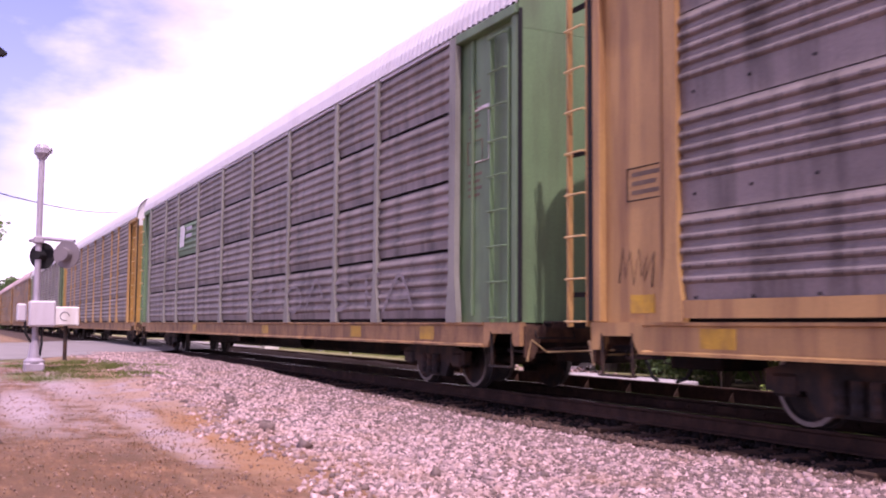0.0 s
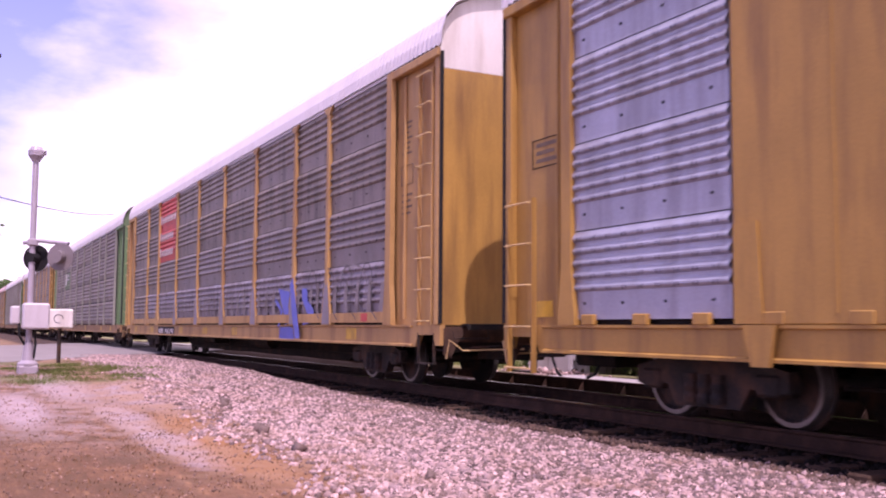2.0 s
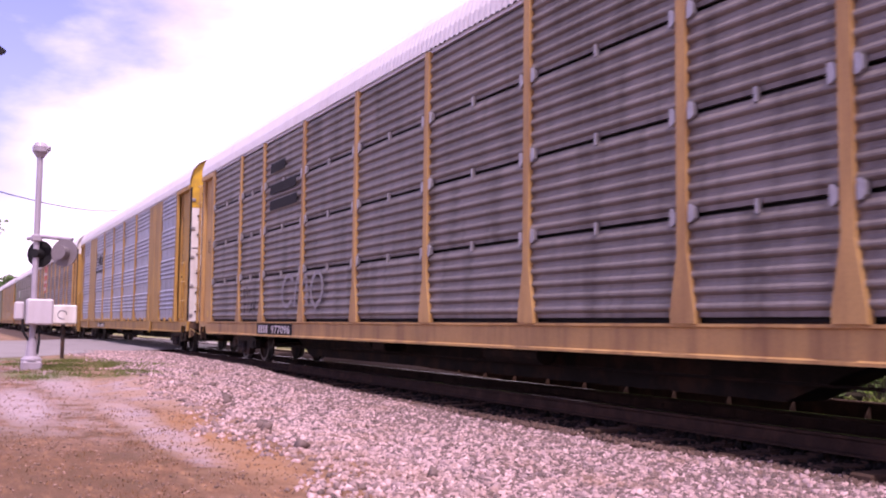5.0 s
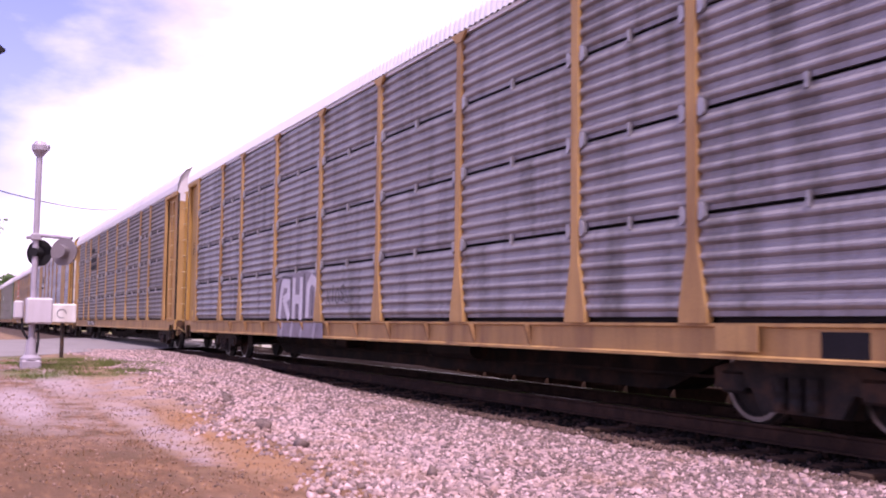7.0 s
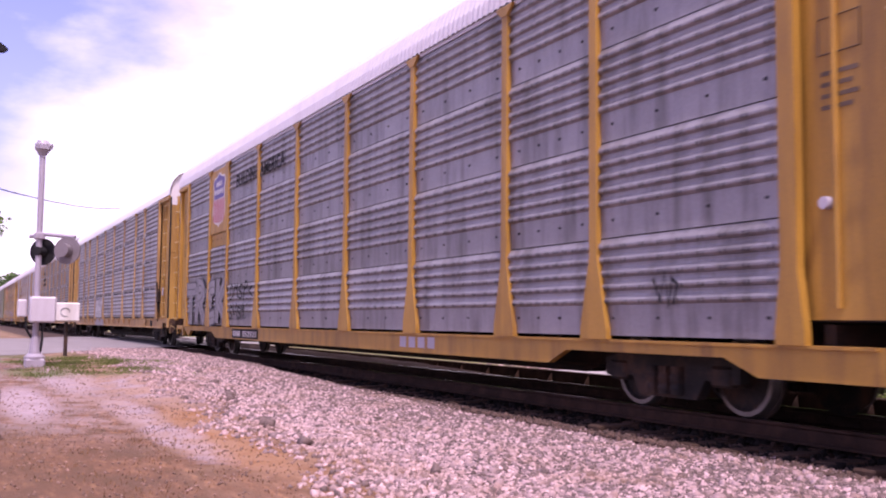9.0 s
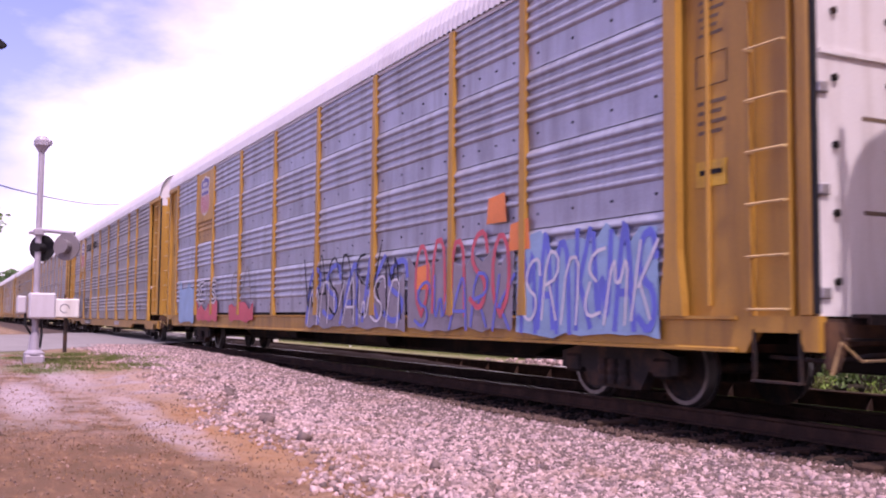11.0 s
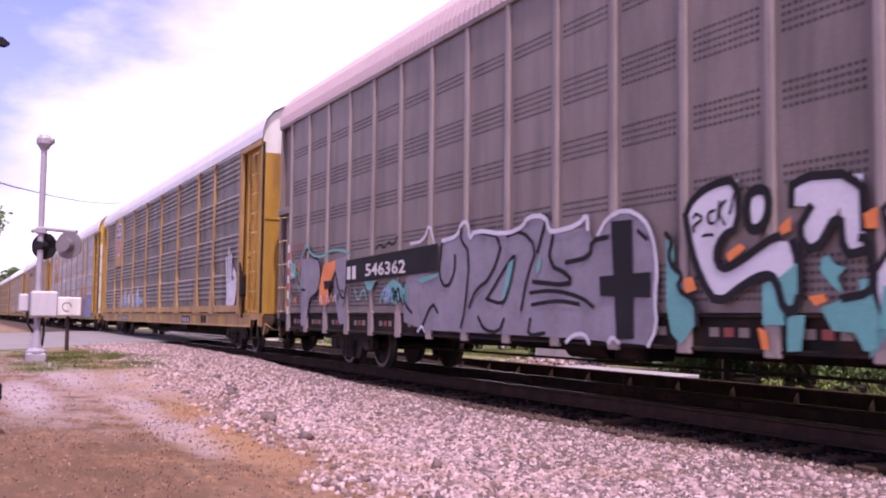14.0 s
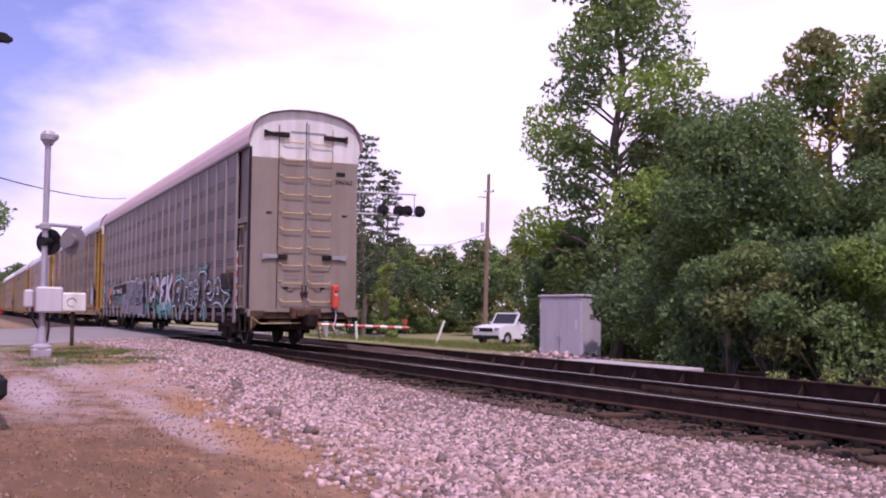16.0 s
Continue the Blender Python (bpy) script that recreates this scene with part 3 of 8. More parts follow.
def ground_material():
    """Red clay with pale grit, patches of thin grass, and grass beyond the line."""
    m = bpy.data.materials.new("red_clay_grit_and_grass")
    m.use_nodes = True
    n, l = m.node_tree.nodes, m.node_tree.links
    b = n["Principled BSDF"]
    b.inputs["Roughness"].default_value = 0.95
    b.inputs["Specular IOR Level"].default_value = 0.2
    geo = n.new("ShaderNodeNewGeometry")
    sep = n.new("ShaderNodeSeparateXYZ")
    l.new(geo.outputs["Position"], sep.inputs[0])

    def noise_node(scale, detail, rough=0.55):
        t = n.new("ShaderNodeTexNoise")
        t.inputs["Scale"].default_value, t.inputs["Detail"].default_value = scale, detail
        t.inputs["Roughness"].default_value = rough
        l.new(geo.outputs["Position"], t.inputs["Vector"])
        return t.outputs[0]

    def ranged(src, a, c, lo=0.0, hi=1.0):
        r = n.new("ShaderNodeMapRange")
        r.inputs["From Min"].default_value, r.inputs["From Max"].default_value = a, c
        r.inputs["To Min"].default_value, r.inputs["To Max"].default_value = lo, hi
        l.new(src, r.inputs[0])
        return r.outputs[0]

    def maths(op, a, c):
        q = n.new("ShaderNodeMath")
        q.operation = op
        for i, s in enumerate((a, c)):
            if isinstance(s, (int, float)):
                q.inputs[i].default_value = s
            else:
                l.new(s, q.inputs[i])
        return q.outputs[0]

    def mixed(f, a, c):
        q = n.new("ShaderNodeMix")
        q.data_type = "RGBA"
        l.new(f, q.inputs["Factor"])
        for key, s in (("A", a), ("B", c)):
            if isinstance(s, tuple):
                q.inputs[key].default_value = (*s, 1)
            else:
                l.new(s, q.inputs[key])
        return q.outputs["Result"]

    broad, mid, fine = noise_node(0.55, 5), noise_node(2.2, 6, 0.65), noise_node(26.0, 5, 0.7)
    clay = mixed(ranged(mid, 0.35, 0.65), (0.15, 0.077, 0.047), (0.25, 0.124, 0.069))
    clay = mixed(ranged(fine, 0.4, 0.7), clay, (0.14, 0.075, 0.046))
    patchy = noise_node(1.1, 7, 0.7)
    clay = mixed(maths("MULTIPLY", ranged(patchy, 0.48, 0.62), 0.75), clay, (0.115, 0.07, 0.048))
    clay = mixed(maths("MULTIPLY", ranged(patchy, 0.44, 0.34), 0.55), clay, (0.26, 0.15, 0.095))
    # dry matted grass lies in streaks
    lay = n.new("ShaderNodeMapping")
    lay.inputs["Rotation"].default_value = (0, 0, 0.5)
    lay.inputs["Scale"].default_value = (0.9, 3.6, 1.0)
    l.new(geo.outputs["Position"], lay.inputs["Vector"])
    mat_ = n.new("ShaderNodeTexNoise")
    mat_.inputs["Scale"].default_value, mat_.inputs["Detail"].default_value, mat_.inputs["Roughness"].default_value = 2.6, 8.0, 0.72
    l.new(lay.outputs[0], mat_.inputs["Vector"])
    clay = mixed(maths("MULTIPLY", ranged(mat_.outputs[0], 0.47, 0.62), 0.8), clay, (0.105, 0.062, 0.034))
    clay = mixed(maths("MULTIPLY", ranged(mat_.outputs[0], 0.45, 0.33), 0.7), clay, (0.34, 0.185, 0.095))
    wob = maths("MULTIPLY_ADD", mid, 2.2)
    wob.node.inputs[2].default_value = -1.1
    # pale grit between the clay and the stones
    gx = maths("ADD", sep.outputs[0], wob)
    grit = maths("MULTIPLY", ranged(gx, -9.0, -12.0), ranged(mid, 0.42, 0.58))
    clay = mixed(maths("MULTIPLY", grit, 0.6), clay, (0.33, 0.25, 0.255))
    # tongues of pale sand, orange clay at the foot of the stones
    def spot(cx_, cy_, rx_, ry_):
        off, shrink, far_ = n.new("ShaderNodeVectorMath"), n.new("ShaderNodeVectorMath"), n.new("ShaderNodeVectorMath")
        off.operation, shrink.operation, far_.operation = "SUBTRACT", "MULTIPLY", "LENGTH"
        off.inputs[1].default_value, shrink.inputs[1].default_value = (cx_, cy_, 0), (1 / rx_, 1 / ry_, 0)
        l.new(geo.outputs["Position"], off.inputs[0])
        l.new(off.outputs[0], shrink.inputs[0])
        l.new(shrink.outputs[0], far_.inputs[0])
        return ranged(maths("ADD", far_.outputs["Value"], maths("MULTIPLY", wob, 0.55)), 1.25, 0.65)

    for cx_, cy_, rx_, ry_ in ((-11.8, 2.65, 1.7, 0.30), (-9.1, 2.45, 1.8, 0.34)):
        clay = mixed(maths("MULTIPLY", spot(cx_, cy_, rx_, ry_), 0.8), clay, (0.30, 0.15, 0.07))
    for cx_, cy_, rx_, ry_ in ((-14.6, 0.95, 2.3, 0.36), (-18.2, 1.85, 2.8, 0.45), (-16.2, 2.9, 2.3, 0.62), (-10.2, 2.12, 1.7, 0.26), (-13.2, 2.1, 1.9, 0.27)):
        clay = mixed(maths("MULTIPLY", spot(cx_, cy_, rx_, ry_), ranged(fine, 0.3, 0.6, 0.85, 0.5)), clay, (0.40, 0.32, 0.355))
    # thin grass near the signal
    gr = maths("MULTIPLY", ranged(gx, -17.5, -19.5), ranged(broad, 0.44, 0.56))
    gr = maths("MULTIPLY", gr, ranged(fine, 0.35, 0.55))
    clay = mixed(gr, clay, (0.10, 0.13, 0.045))
    # grey stone dust under the ballast
    gy = maths("ADD", sep.outputs[1], maths("MULTIPLY", wob, 0.5))
    dust = maths("MULTIPLY", ranged(gy, 3.0, 3.7), ranged(gy, 11.4, 10.8))
    clay = mixed(dust, clay, (0.07, 0.045, 0.037))
    # ochre grit where the stones end, mulch away from them
    clay = mixed(maths("MULTIPLY", maths("MULTIPLY", ranged(gy, 1.5, 2.5), ranged(gy, 3.9, 3.3)), ranged(mid, 0.38, 0.56, 0.0, 0.75)), clay, (0.30, 0.18, 0.115))
    clay = mixed(maths("MULTIPLY", maths("MULTIPLY", ranged(gy, 1.5, 0.3), ranged(gx, -12.0, -9.0)), 0.5), clay, (0.125, 0.068, 0.042))
    # rough grass behind the line and far away, litter darkened for the wood's shade
    far = ranged(gy, 11.2, 12.0)
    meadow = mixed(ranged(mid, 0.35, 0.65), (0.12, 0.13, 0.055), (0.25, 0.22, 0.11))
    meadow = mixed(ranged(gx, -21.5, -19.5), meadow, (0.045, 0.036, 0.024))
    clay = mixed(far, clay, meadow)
    l.new(clay, b.inputs["Base Color"])
    bp = n.new("ShaderNodeBump")
    bp.inputs["Strength"].default_value, bp.inputs["Distance"].default_value = 0.7, 0.03
    l.new(maths("ADD", fine, mid), bp.inputs["Height"])
    l.new(bp.outputs[0], b.inputs["Normal"])
    return m


me = bpy.data.meshes.new("ground")
me.from_pydata(gv, [], gf)
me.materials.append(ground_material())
me.shade_smooth()
ground = tagged(new("ground", me), "red clay ground with pale grit and thin grass", "ground", kind="structure")

# the road over the line, askew to it
road_s = Shape()
along, across = Vector((-0.825, 0.565, 0)).normalized(), Vector((-0.565, -0.825, 0)).normalized()
for i in range(40):
    a0, a1 = -26 + i * 2.0, -24 + i * 2.0
    q = []
    for a in (a0, a1):
        for c in (0, 3.0, 6.0, 9.0, 12.0):
            p = Vector((-30.4, 3.3, 0)) + along * a + across * c
            crown = 0.03 * (1 - ((c - 6) / 6) ** 2)
            q.append((p.x, p.y, max(ground_height(p.x, p.y), -0.02 if p.y < 12 else -9) + 0.02 + crown))
    road_s.add(q, [(j, j + 1, j + 6, j + 5) for j in range(4)])
road_me = road_s.mesh("road", M["asphalt"], True)
road = tagged(new("road", road_me), "worn grey asphalt road over the line", "road", kind="structure")

RAIL = [(-0.07, -0.18), (0.07, -0.18), (0.07, -0.165), (0.012, -0.145), (0.012, -0.045), (0.036, -0.03), (0.036, -0.008),
        (0.026, 0.0), (-0.026, 0.0), (-0.036, -0.008), (-0.036, -0.03), (-0.012, -0.045), (-0.012, -0.145), (-0.07, -0.165)]


def rail(y, label):
    ob = tagged(new("rail", Shape().prism([(y + a, b) for a, b in RAIL], "x", -420, 60).mesh("rail", M["rail"])),
                label, "rail", "rails of the line", kind="structure")
    part("running_surface", Shape().prism([(y - 0.030, -0.001), (y - 0.024, 0.004), (y + 0.024, 0.004), (y + 0.034, -0.002)], "x", -420, 60), M["rail_top"], ob, "polished rail head")
    return ob


rail_near = rail(TRACK_Y - 0.7535, "rusty steel rail with polished head, on timber ties")
rail_far = rail(TRACK_Y + 0.7535, "rusty steel rail with bolted joint bars, on timber ties")

# joint bars with bolts, spikes and plates
jb = Shape()
for x in (-9.1,):
    for y in (TRACK_Y + 0.7535,):
        jb.prism([(y - 0.05, -0.15), (y - 0.05, -0.12), (y - 0.03, -0.05), (y - 0.013, -0.045), (y - 0.013, -0.15)], "x", x - 2.4, x + 2.4)
part("joint_bar", jb, M["rail"], rail_far)
for i in range(10):
    x = -11.3 + i * 0.46
    part("bolt", Shape().cyl((x, TRACK_Y + 0.69, -0.095), (x, TRACK_Y + 0.72, -0.095), 0.022, 6), M["rail"], rail_far)

tie_me = Shape().box(-0.115, 0.115, -1.40, 1.40, -0.17, 0.0, 0.018).mesh("tie", M["tie"])
plate_me = Shape().box(-0.09, 0.09, -0.17, 0.17, 0.0, 0.016).mesh("tie_plate", M["rail"])
spike_me = Shape().box(-0.018, 0.018, -0.016, 0.016, 0.0, 0.05).mesh("spike", M["rail"])
rng = random.Random(5)
tie_xs = [-2.0 - 0.53 * i for i in range(110)]
for x in tie_xs:
    tie = new("railroad_tie", tie_me)
    tie.matrix_basis = pose(x + rng.uniform(-0.05, 0.05), TRACK_Y + rng.uniform(-0.11, 0.09), -0.212 + rng.uniform(-0.035, 0.008), 0, 0, rng.uniform(-1.5, 1.5))
    tagged(tie, "weathered oak railroad tie half sunk in ballast", "railroad tie", "ties of the line", kind="structure")
    for y in (-0.7535, 0.7535):
        part("tie_plate", plate_me, None, tie, at=(0, y, 0.004))
        for s in (-0.11, 0.11):
            part("spike", spike_me, None, tie, at=(0.04, y + s, 0.0))
far_ties = Shape()
for i in range(330):
    x = -60.4 - 0.53 * i
    far_ties.box(x - 0.115, x + 0.115, TRACK_Y - 1.3, TRACK_Y + 1.3, -0.37, -0.198)
tagged(new("far_ties", far_ties.mesh("far_ties", M["tie"])), "weathered railroad ties far along the line", "railroad tie", kind="stuff")

# a low rusty steel kerb with gussets behind the line
KERB_Y = 10.45
kerb = thing("steel_kerb", "low rusty steel kerb with welded gussets beside the line", "kerb", kind="structure")
for i in range(12):
    x = 10 - i * 6.0
    part("kerb_plate", Shape().box(x - 5.985, x, KERB_Y, KERB_Y + 0.02, -0.32, 0.03).box(x - 5.985, x, KERB_Y - 0.03, KERB_Y + 0.09, 0.03, 0.05), M["rail"], kerb)
for i in range(34):
    x = -3.2 - i * 0.62
    if x > -9.2 or i % 2:
        part("gusset", Shape().prism([(KERB_Y, -0.26), (KERB_Y - 0.2, -0.26), (KERB_Y, 0.02)], "x", x - 0.012, x + 0.012), M["rail"], kerb)


# ---------------- ballast ----------------
def stones(name, count, place, size, mat, seed):
    """Many broken stones in one mesh: jittered blocks."""
    g = np.random.default_rng(seed)
    base = np.array([(x, y, z) for x in (-1, 1) for y in (-1, 1) for z in (-1, 1)], float)
    pts = place(g, count)
    r = size(g, pts)
    v = base[None] * r[:, None, None] * g.uniform(0.45, 1.0, (count, 1, 3))
    v = v + g.uniform(-0.33, 0.33, (count, 8, 3)) * r[:, None, None]
    q = g.normal(size=(count, 4))
    q /= np.linalg.norm(q, axis=1)[:, None]
    w, x, y, z = q.T
    rot = np.stack([1 - 2 * (y * y + z * z), 2 * (x * y - z * w), 2 * (x * z + y * w),
                    2 * (x * y + z * w), 1 - 2 * (x * x + z * z), 2 * (y * z - x * w),
                    2 * (x * z - y * w), 2 * (y * z + x * w), 1 - 2 * (x * x + y * y)], 1).reshape(-1, 3, 3)
    v = np.einsum("nij,nkj->nki", rot, v) + pts[:, None, :]
    faces = np.array([(0, 1, 3, 2), (4, 6, 7, 5), (0, 4, 5, 1), (2, 3, 7, 6), (0, 2, 6, 4), (1, 5, 7, 3)])
    idx = (faces[None] + 8 * np.arange(count)[:, None, None]).reshape(-1)
    me = bpy.data.meshes.new(name)
    me.vertices.add(count * 8)
    me.vertices.foreach_set("co", v.reshape(-1))
    me.loops.add(len(idx))
    me.loops.foreach_set("vertex_index", idx.astype(np.int32))
    me.polygons.add(count * 6)
    me.polygons.foreach_set("loop_start", np.arange(0, len(idx), 4, dtype=np.int32))
    me.update(calc_edges=True)
    me.materials.append(mat)
    return me


def ballast_top(x, y):
    """Height of the stone bed: level with the ties, easing down to the clay."""
    edge = np.clip((y - 3.0) / 3.2, 0, 1) if y < 9 else np.clip((11.0 - y) / 0.8, 0, 1)
    g = ground_height(x, y)
    return g + 0.012 * edge


def near_bed(g, n):
    u = g.uniform(0, 1, n) ** 1.7
    x = -3.2 - 30.0 * u
    lo = 2.95 + 0.18 * np.sin(x * 1.3) + 0.12 * np.sin(x * 3.1 + 1) + np.clip((-x - 6) * 0.045, 0, 0.8)
    lo = lo + 0.45 * (g.beta(1.2, 2.2, n) - 0.62) * 2.2 * (g.uniform(0, 1, n) < 0.5)
    y = lo + (6.80 - lo) * g.uniform(0, 1, n)
    return np.stack([x, y, [ballast_top(a, b) for a, b in zip(x, y)]], 1)


def dark_bed(g, n):
    """Soiled stones, thicker towards the rails."""
    p = near_bed(g, n)
    p[:, 1] += (6.75 - p[:, 1]) * 0.75 * g.uniform(0, 1, n)
    p[:, 2] = [ballast_top(a, b) + 0.008 for a, b in p[:, :2]]
    return p


def sandy_bed(g, n):
    return np.stack([-3.0 - 20.0 * g.uniform(0, 1, n) ** 1.4, g.uniform(6.45, 7.25, n), -0.262 - 0.04 * g.uniform(0, 1, n)], 1)


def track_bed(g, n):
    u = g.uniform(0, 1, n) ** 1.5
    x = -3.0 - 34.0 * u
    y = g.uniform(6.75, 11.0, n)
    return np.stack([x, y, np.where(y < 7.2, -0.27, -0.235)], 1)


def loose(g, n):
    x = -4.5 - 18.0 * g.uniform(0, 1, n) ** 1.5
    y = g.uniform(0.2, 3.6, n)
    keep = np.array([ground_height(a, b) for a, b in zip(x, y)])
    return np.stack([x, y, keep + 0.004], 1)


def far_bed(g, n):
    x = g.uniform(-33, -120, n)
    x = np.where(x < -70, x, x)
    y = g.uniform(5.6, 10.9, n)
    return np.stack([x, y, np.full(n, -0.215)], 1)


ballast = tagged(new("ballast_stones", stones("ballast_stones", 76000, near_bed, lambda g, p: g.uniform(0.010, 0.032, len(p)), M["stone"], 1)),
                 "pale pinkish crushed stone ballast", "ballast", kind="stuff")
tagged(new("ballast_between_ties", stones("ballast_between_ties", 17000, track_bed, lambda g, p: g.uniform(0.02, 0.045, len(p)), M["stone_shaded"], 2)),
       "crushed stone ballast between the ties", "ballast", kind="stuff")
tagged(new("loose_grit", stones("loose_grit", 3600, loose, lambda g, p: g.uniform(0.004, 0.013, len(p)), M["grit"], 3)),
       "reddish grit scattered over red clay", "grit", kind="stuff")
tagged(new("dark_ballast_stones", stones("dark_ballast_stones", 17000, dark_bed, lambda g, p: g.uniform(0.012, 0.028, len(p)), M["stone_dark"], 4)),
       "dark stones among the ballast", "ballast", kind="stuff")
tagged(new("sandy_ballast", stones("sandy_ballast", 15000, sandy_bed, lambda g, p: g.uniform(0.012, 0.026, len(p)), M["stone_sandy"], 6)),
       "sandy brown ballast round the tie ends", "ballast", kind="stuff")


# ---------------- auto-carrier railcars ----------------
HALF = 1.5                       # half the width of a car's side
LENGTH = 28.4
BAYS = [1.55, 4.5, 6.55, 9.5, 12.5, 15.5, 18.5, 21.5, 23.55, 26.5]
SHARED = {}


def shared(key, make):
    if key not in SHARED:
        SHARED[key] = make()
    return SHARED[key]


def ribs(z0, z1, count, flat, depth=0.038):
    """The section of a corrugated sheet: a plain band of that share below, then the ribs."""
    line, h = [(0.0, z0)], (z1 - z0) * (1 - flat)
    p = h / count
    for i in range(count):
        z = z1 - h + p * i + 0.10 * p
        line += [(0.0, z), (-0.6 * depth, z + 0.10 * p), (-depth, z + 0.22 * p), (-depth, z + 0.36 * p), (-depth * 0.7, z + 0.50 * p), (-0.2 * depth, z + 0.68 * p), (0.0, z + 0.82 * p)]
    return line + [(0.0, z1)]


def sheet_mesh(width, z0, z1, count, flat, mat):
    def make():
        line = ribs(z0, z1, count, flat)
        s = Shape().sheet(line, 0, width)
        s.sheet([(0.03, z0), (0.03, z1)], 0, width)
        s.box(0, width, 0.0, 0.03, z0, z0 + 0.004).box(0, width, 0.0, 0.03, z1 - 0.004, z1)
        return s.mesh("side_panel", mat)
    return shared(("sheet", round(width, 3), z0, z1, count, flat, mat.name), make)


def post_mesh(width, z0, z1, flare, mat, cap):
    def make():
        w, d = width / 2, 0.068
        s = Shape()
        up = z0 + 1.8 * (flare or 0.5) + 0.06
        if flare:
            f = flare / 2
            s.prism([(-f, z0), (f, z0), (f, z0 + 0.12), (w, up), (w, z1), (-w, z1), (-w, up), (-f, z0 + 0.12)], "y", -d, 0.02)
        else:
            s.prism([(-w, -d), (w, -d), (w, 0.02), (-w, 0.02)], "z", z0, z1)
        if cap:
            s.prism([(-0.24, z1), (-w, z1 - 0.14), (w, z1 - 0.14), (0.24, z1)], "y", -d - 0.012, -d + 0.03)
        return s.mesh("side_post", mat)
    return shared(("post", width, z0, z1, flare, mat.name, cap), make)


def arch(scale=1.0, low=5.26):
    """Section of the roof and of the end doors' tops: (y, z)."""
    pts = [(-1.54, low), (-1.53, low + 0.2), (-1.45, low + 0.46), (-1.28, low + 0.68), (-0.98, low + 0.84), (-0.5, low + 0.94), (0, low + 0.97)]
    return [(y * scale, z) for y, z in pts] + [(-y * scale, z) for y, z in pts[-2::-1]]


def roof_mesh(mat):
    def make():
        line, n, v, f = arch(), 13, [], []
        pitch, x, k = 0.16, 0.02, 0
        while x < LENGTH - 0.02:
            for dx, up in ((0.0, 0.0), (0.05, 0.022), (0.11, 0.022)):
                v += [(x + dx, y * (1 + up / 1.6), z + up) for y, z in line]
                k += 1
            x += pitch
        for i in range(k - 1):
            f += [(i * n + j, i * n + j + 1, (i + 1) * n + j + 1, (i + 1) * n + j) for j in range(n - 1)]
        s = Shape().add(v, f)
        return s.mesh("roof", mat)
    return shared(("roof", mat.name), make)


def wheelset_mesh():
    def make():
        s = Shape()
        for y, d in ((-0.72, -1), (0.72, 1)):
            s.lathe([(0.0, y + 0.07 * d), (0.10, y + 0.07 * d), (0.13, y + 0.03 * d), (0.33, y + 0.02 * d), (0.36, y + 0.06 * d), (0.405, y + 0.06 * d),
                     (0.42, y - 0.05 * d), (0.45, y - 0.06 * d), (0.45, y - 0.085 * d), (0.36, y - 0.07 * d), (0.12, y - 0.04 * d), (0.08, y - 0.09 * d)], 24, "y")
        s.cyl((0, -1.02, 0), (0, 1.02, 0), 0.075, 12)
        for y in (-1.02, 1.0):
            s.box(-0.05, 0.05, y - 0.015, y + 0.035, -0.05, 0.05)
        me_ = s.mesh("wheelset", M["iron"], False)
        me_.materials.append(M["tread"])
        for f in me_.polygons:
            if 0.365 < math.hypot(f.center.x, f.center.z) < 0.42 and abs(f.center.y) > 0.7:
                f.material_index = 1
        return me_
    return shared("wheelset", make)


def frame_mesh():
    def make():
        s = Shape()
        side = [(-1.12, 0.36), (-1.12, 0.56), (-0.92, 0.60), (-0.45, 0.72), (0.45, 0.72), (0.92, 0.60), (1.12, 0.56), (1.12, 0.36), (0.86, 0.34),
                (0.62, 0.38), (0.48, 0.16), (-0.48, 0.16), (-0.62, 0.38), (-0.86, 0.34)]
        for y in (-1.08, 0.95):
            s.prism(side, "y", y, y + 0.13)
            for x in (-0.86, 0.86):
                s.box(x - 0.16, x + 0.16, y - 0.03, y + 0.17, 0.31, 0.53, 0.03)
            for x in (-0.2, 0.0, 0.2):
                s.lathe([(0.075, 0.2), (0.085, 0.26), (0.07, 0.31), (0.085, 0.37), (0.07, 0.42), (0.08, 0.5)], 10, "z", (x, y - 0.02, 0))
        s.box(-0.22, 0.22, -1.0, 1.0, 0.48, 0.70, 0.03)
        for x in (-0.42, 0.42):
            s.box(x - 0.05, x + 0.05, -0.9, 0.9, 0.34, 0.44)
        return s.mesh("truck", M["iron"])
    return shared("truck", make)


WHEELS = {-0.86: [], 0.86: []}


def truck(car, x):
    t = part("truck", frame_mesh(), None, car, "dark cast-iron freight truck", at=(x, 0, 0))
    for dx in (-0.86, 0.86):
        w = part("wheelset", wheelset_mesh(), None, t, "steel wheelset with bright rims", at=(dx, 0, 0.42))
        WHEELS[dx].append(w)
    return t


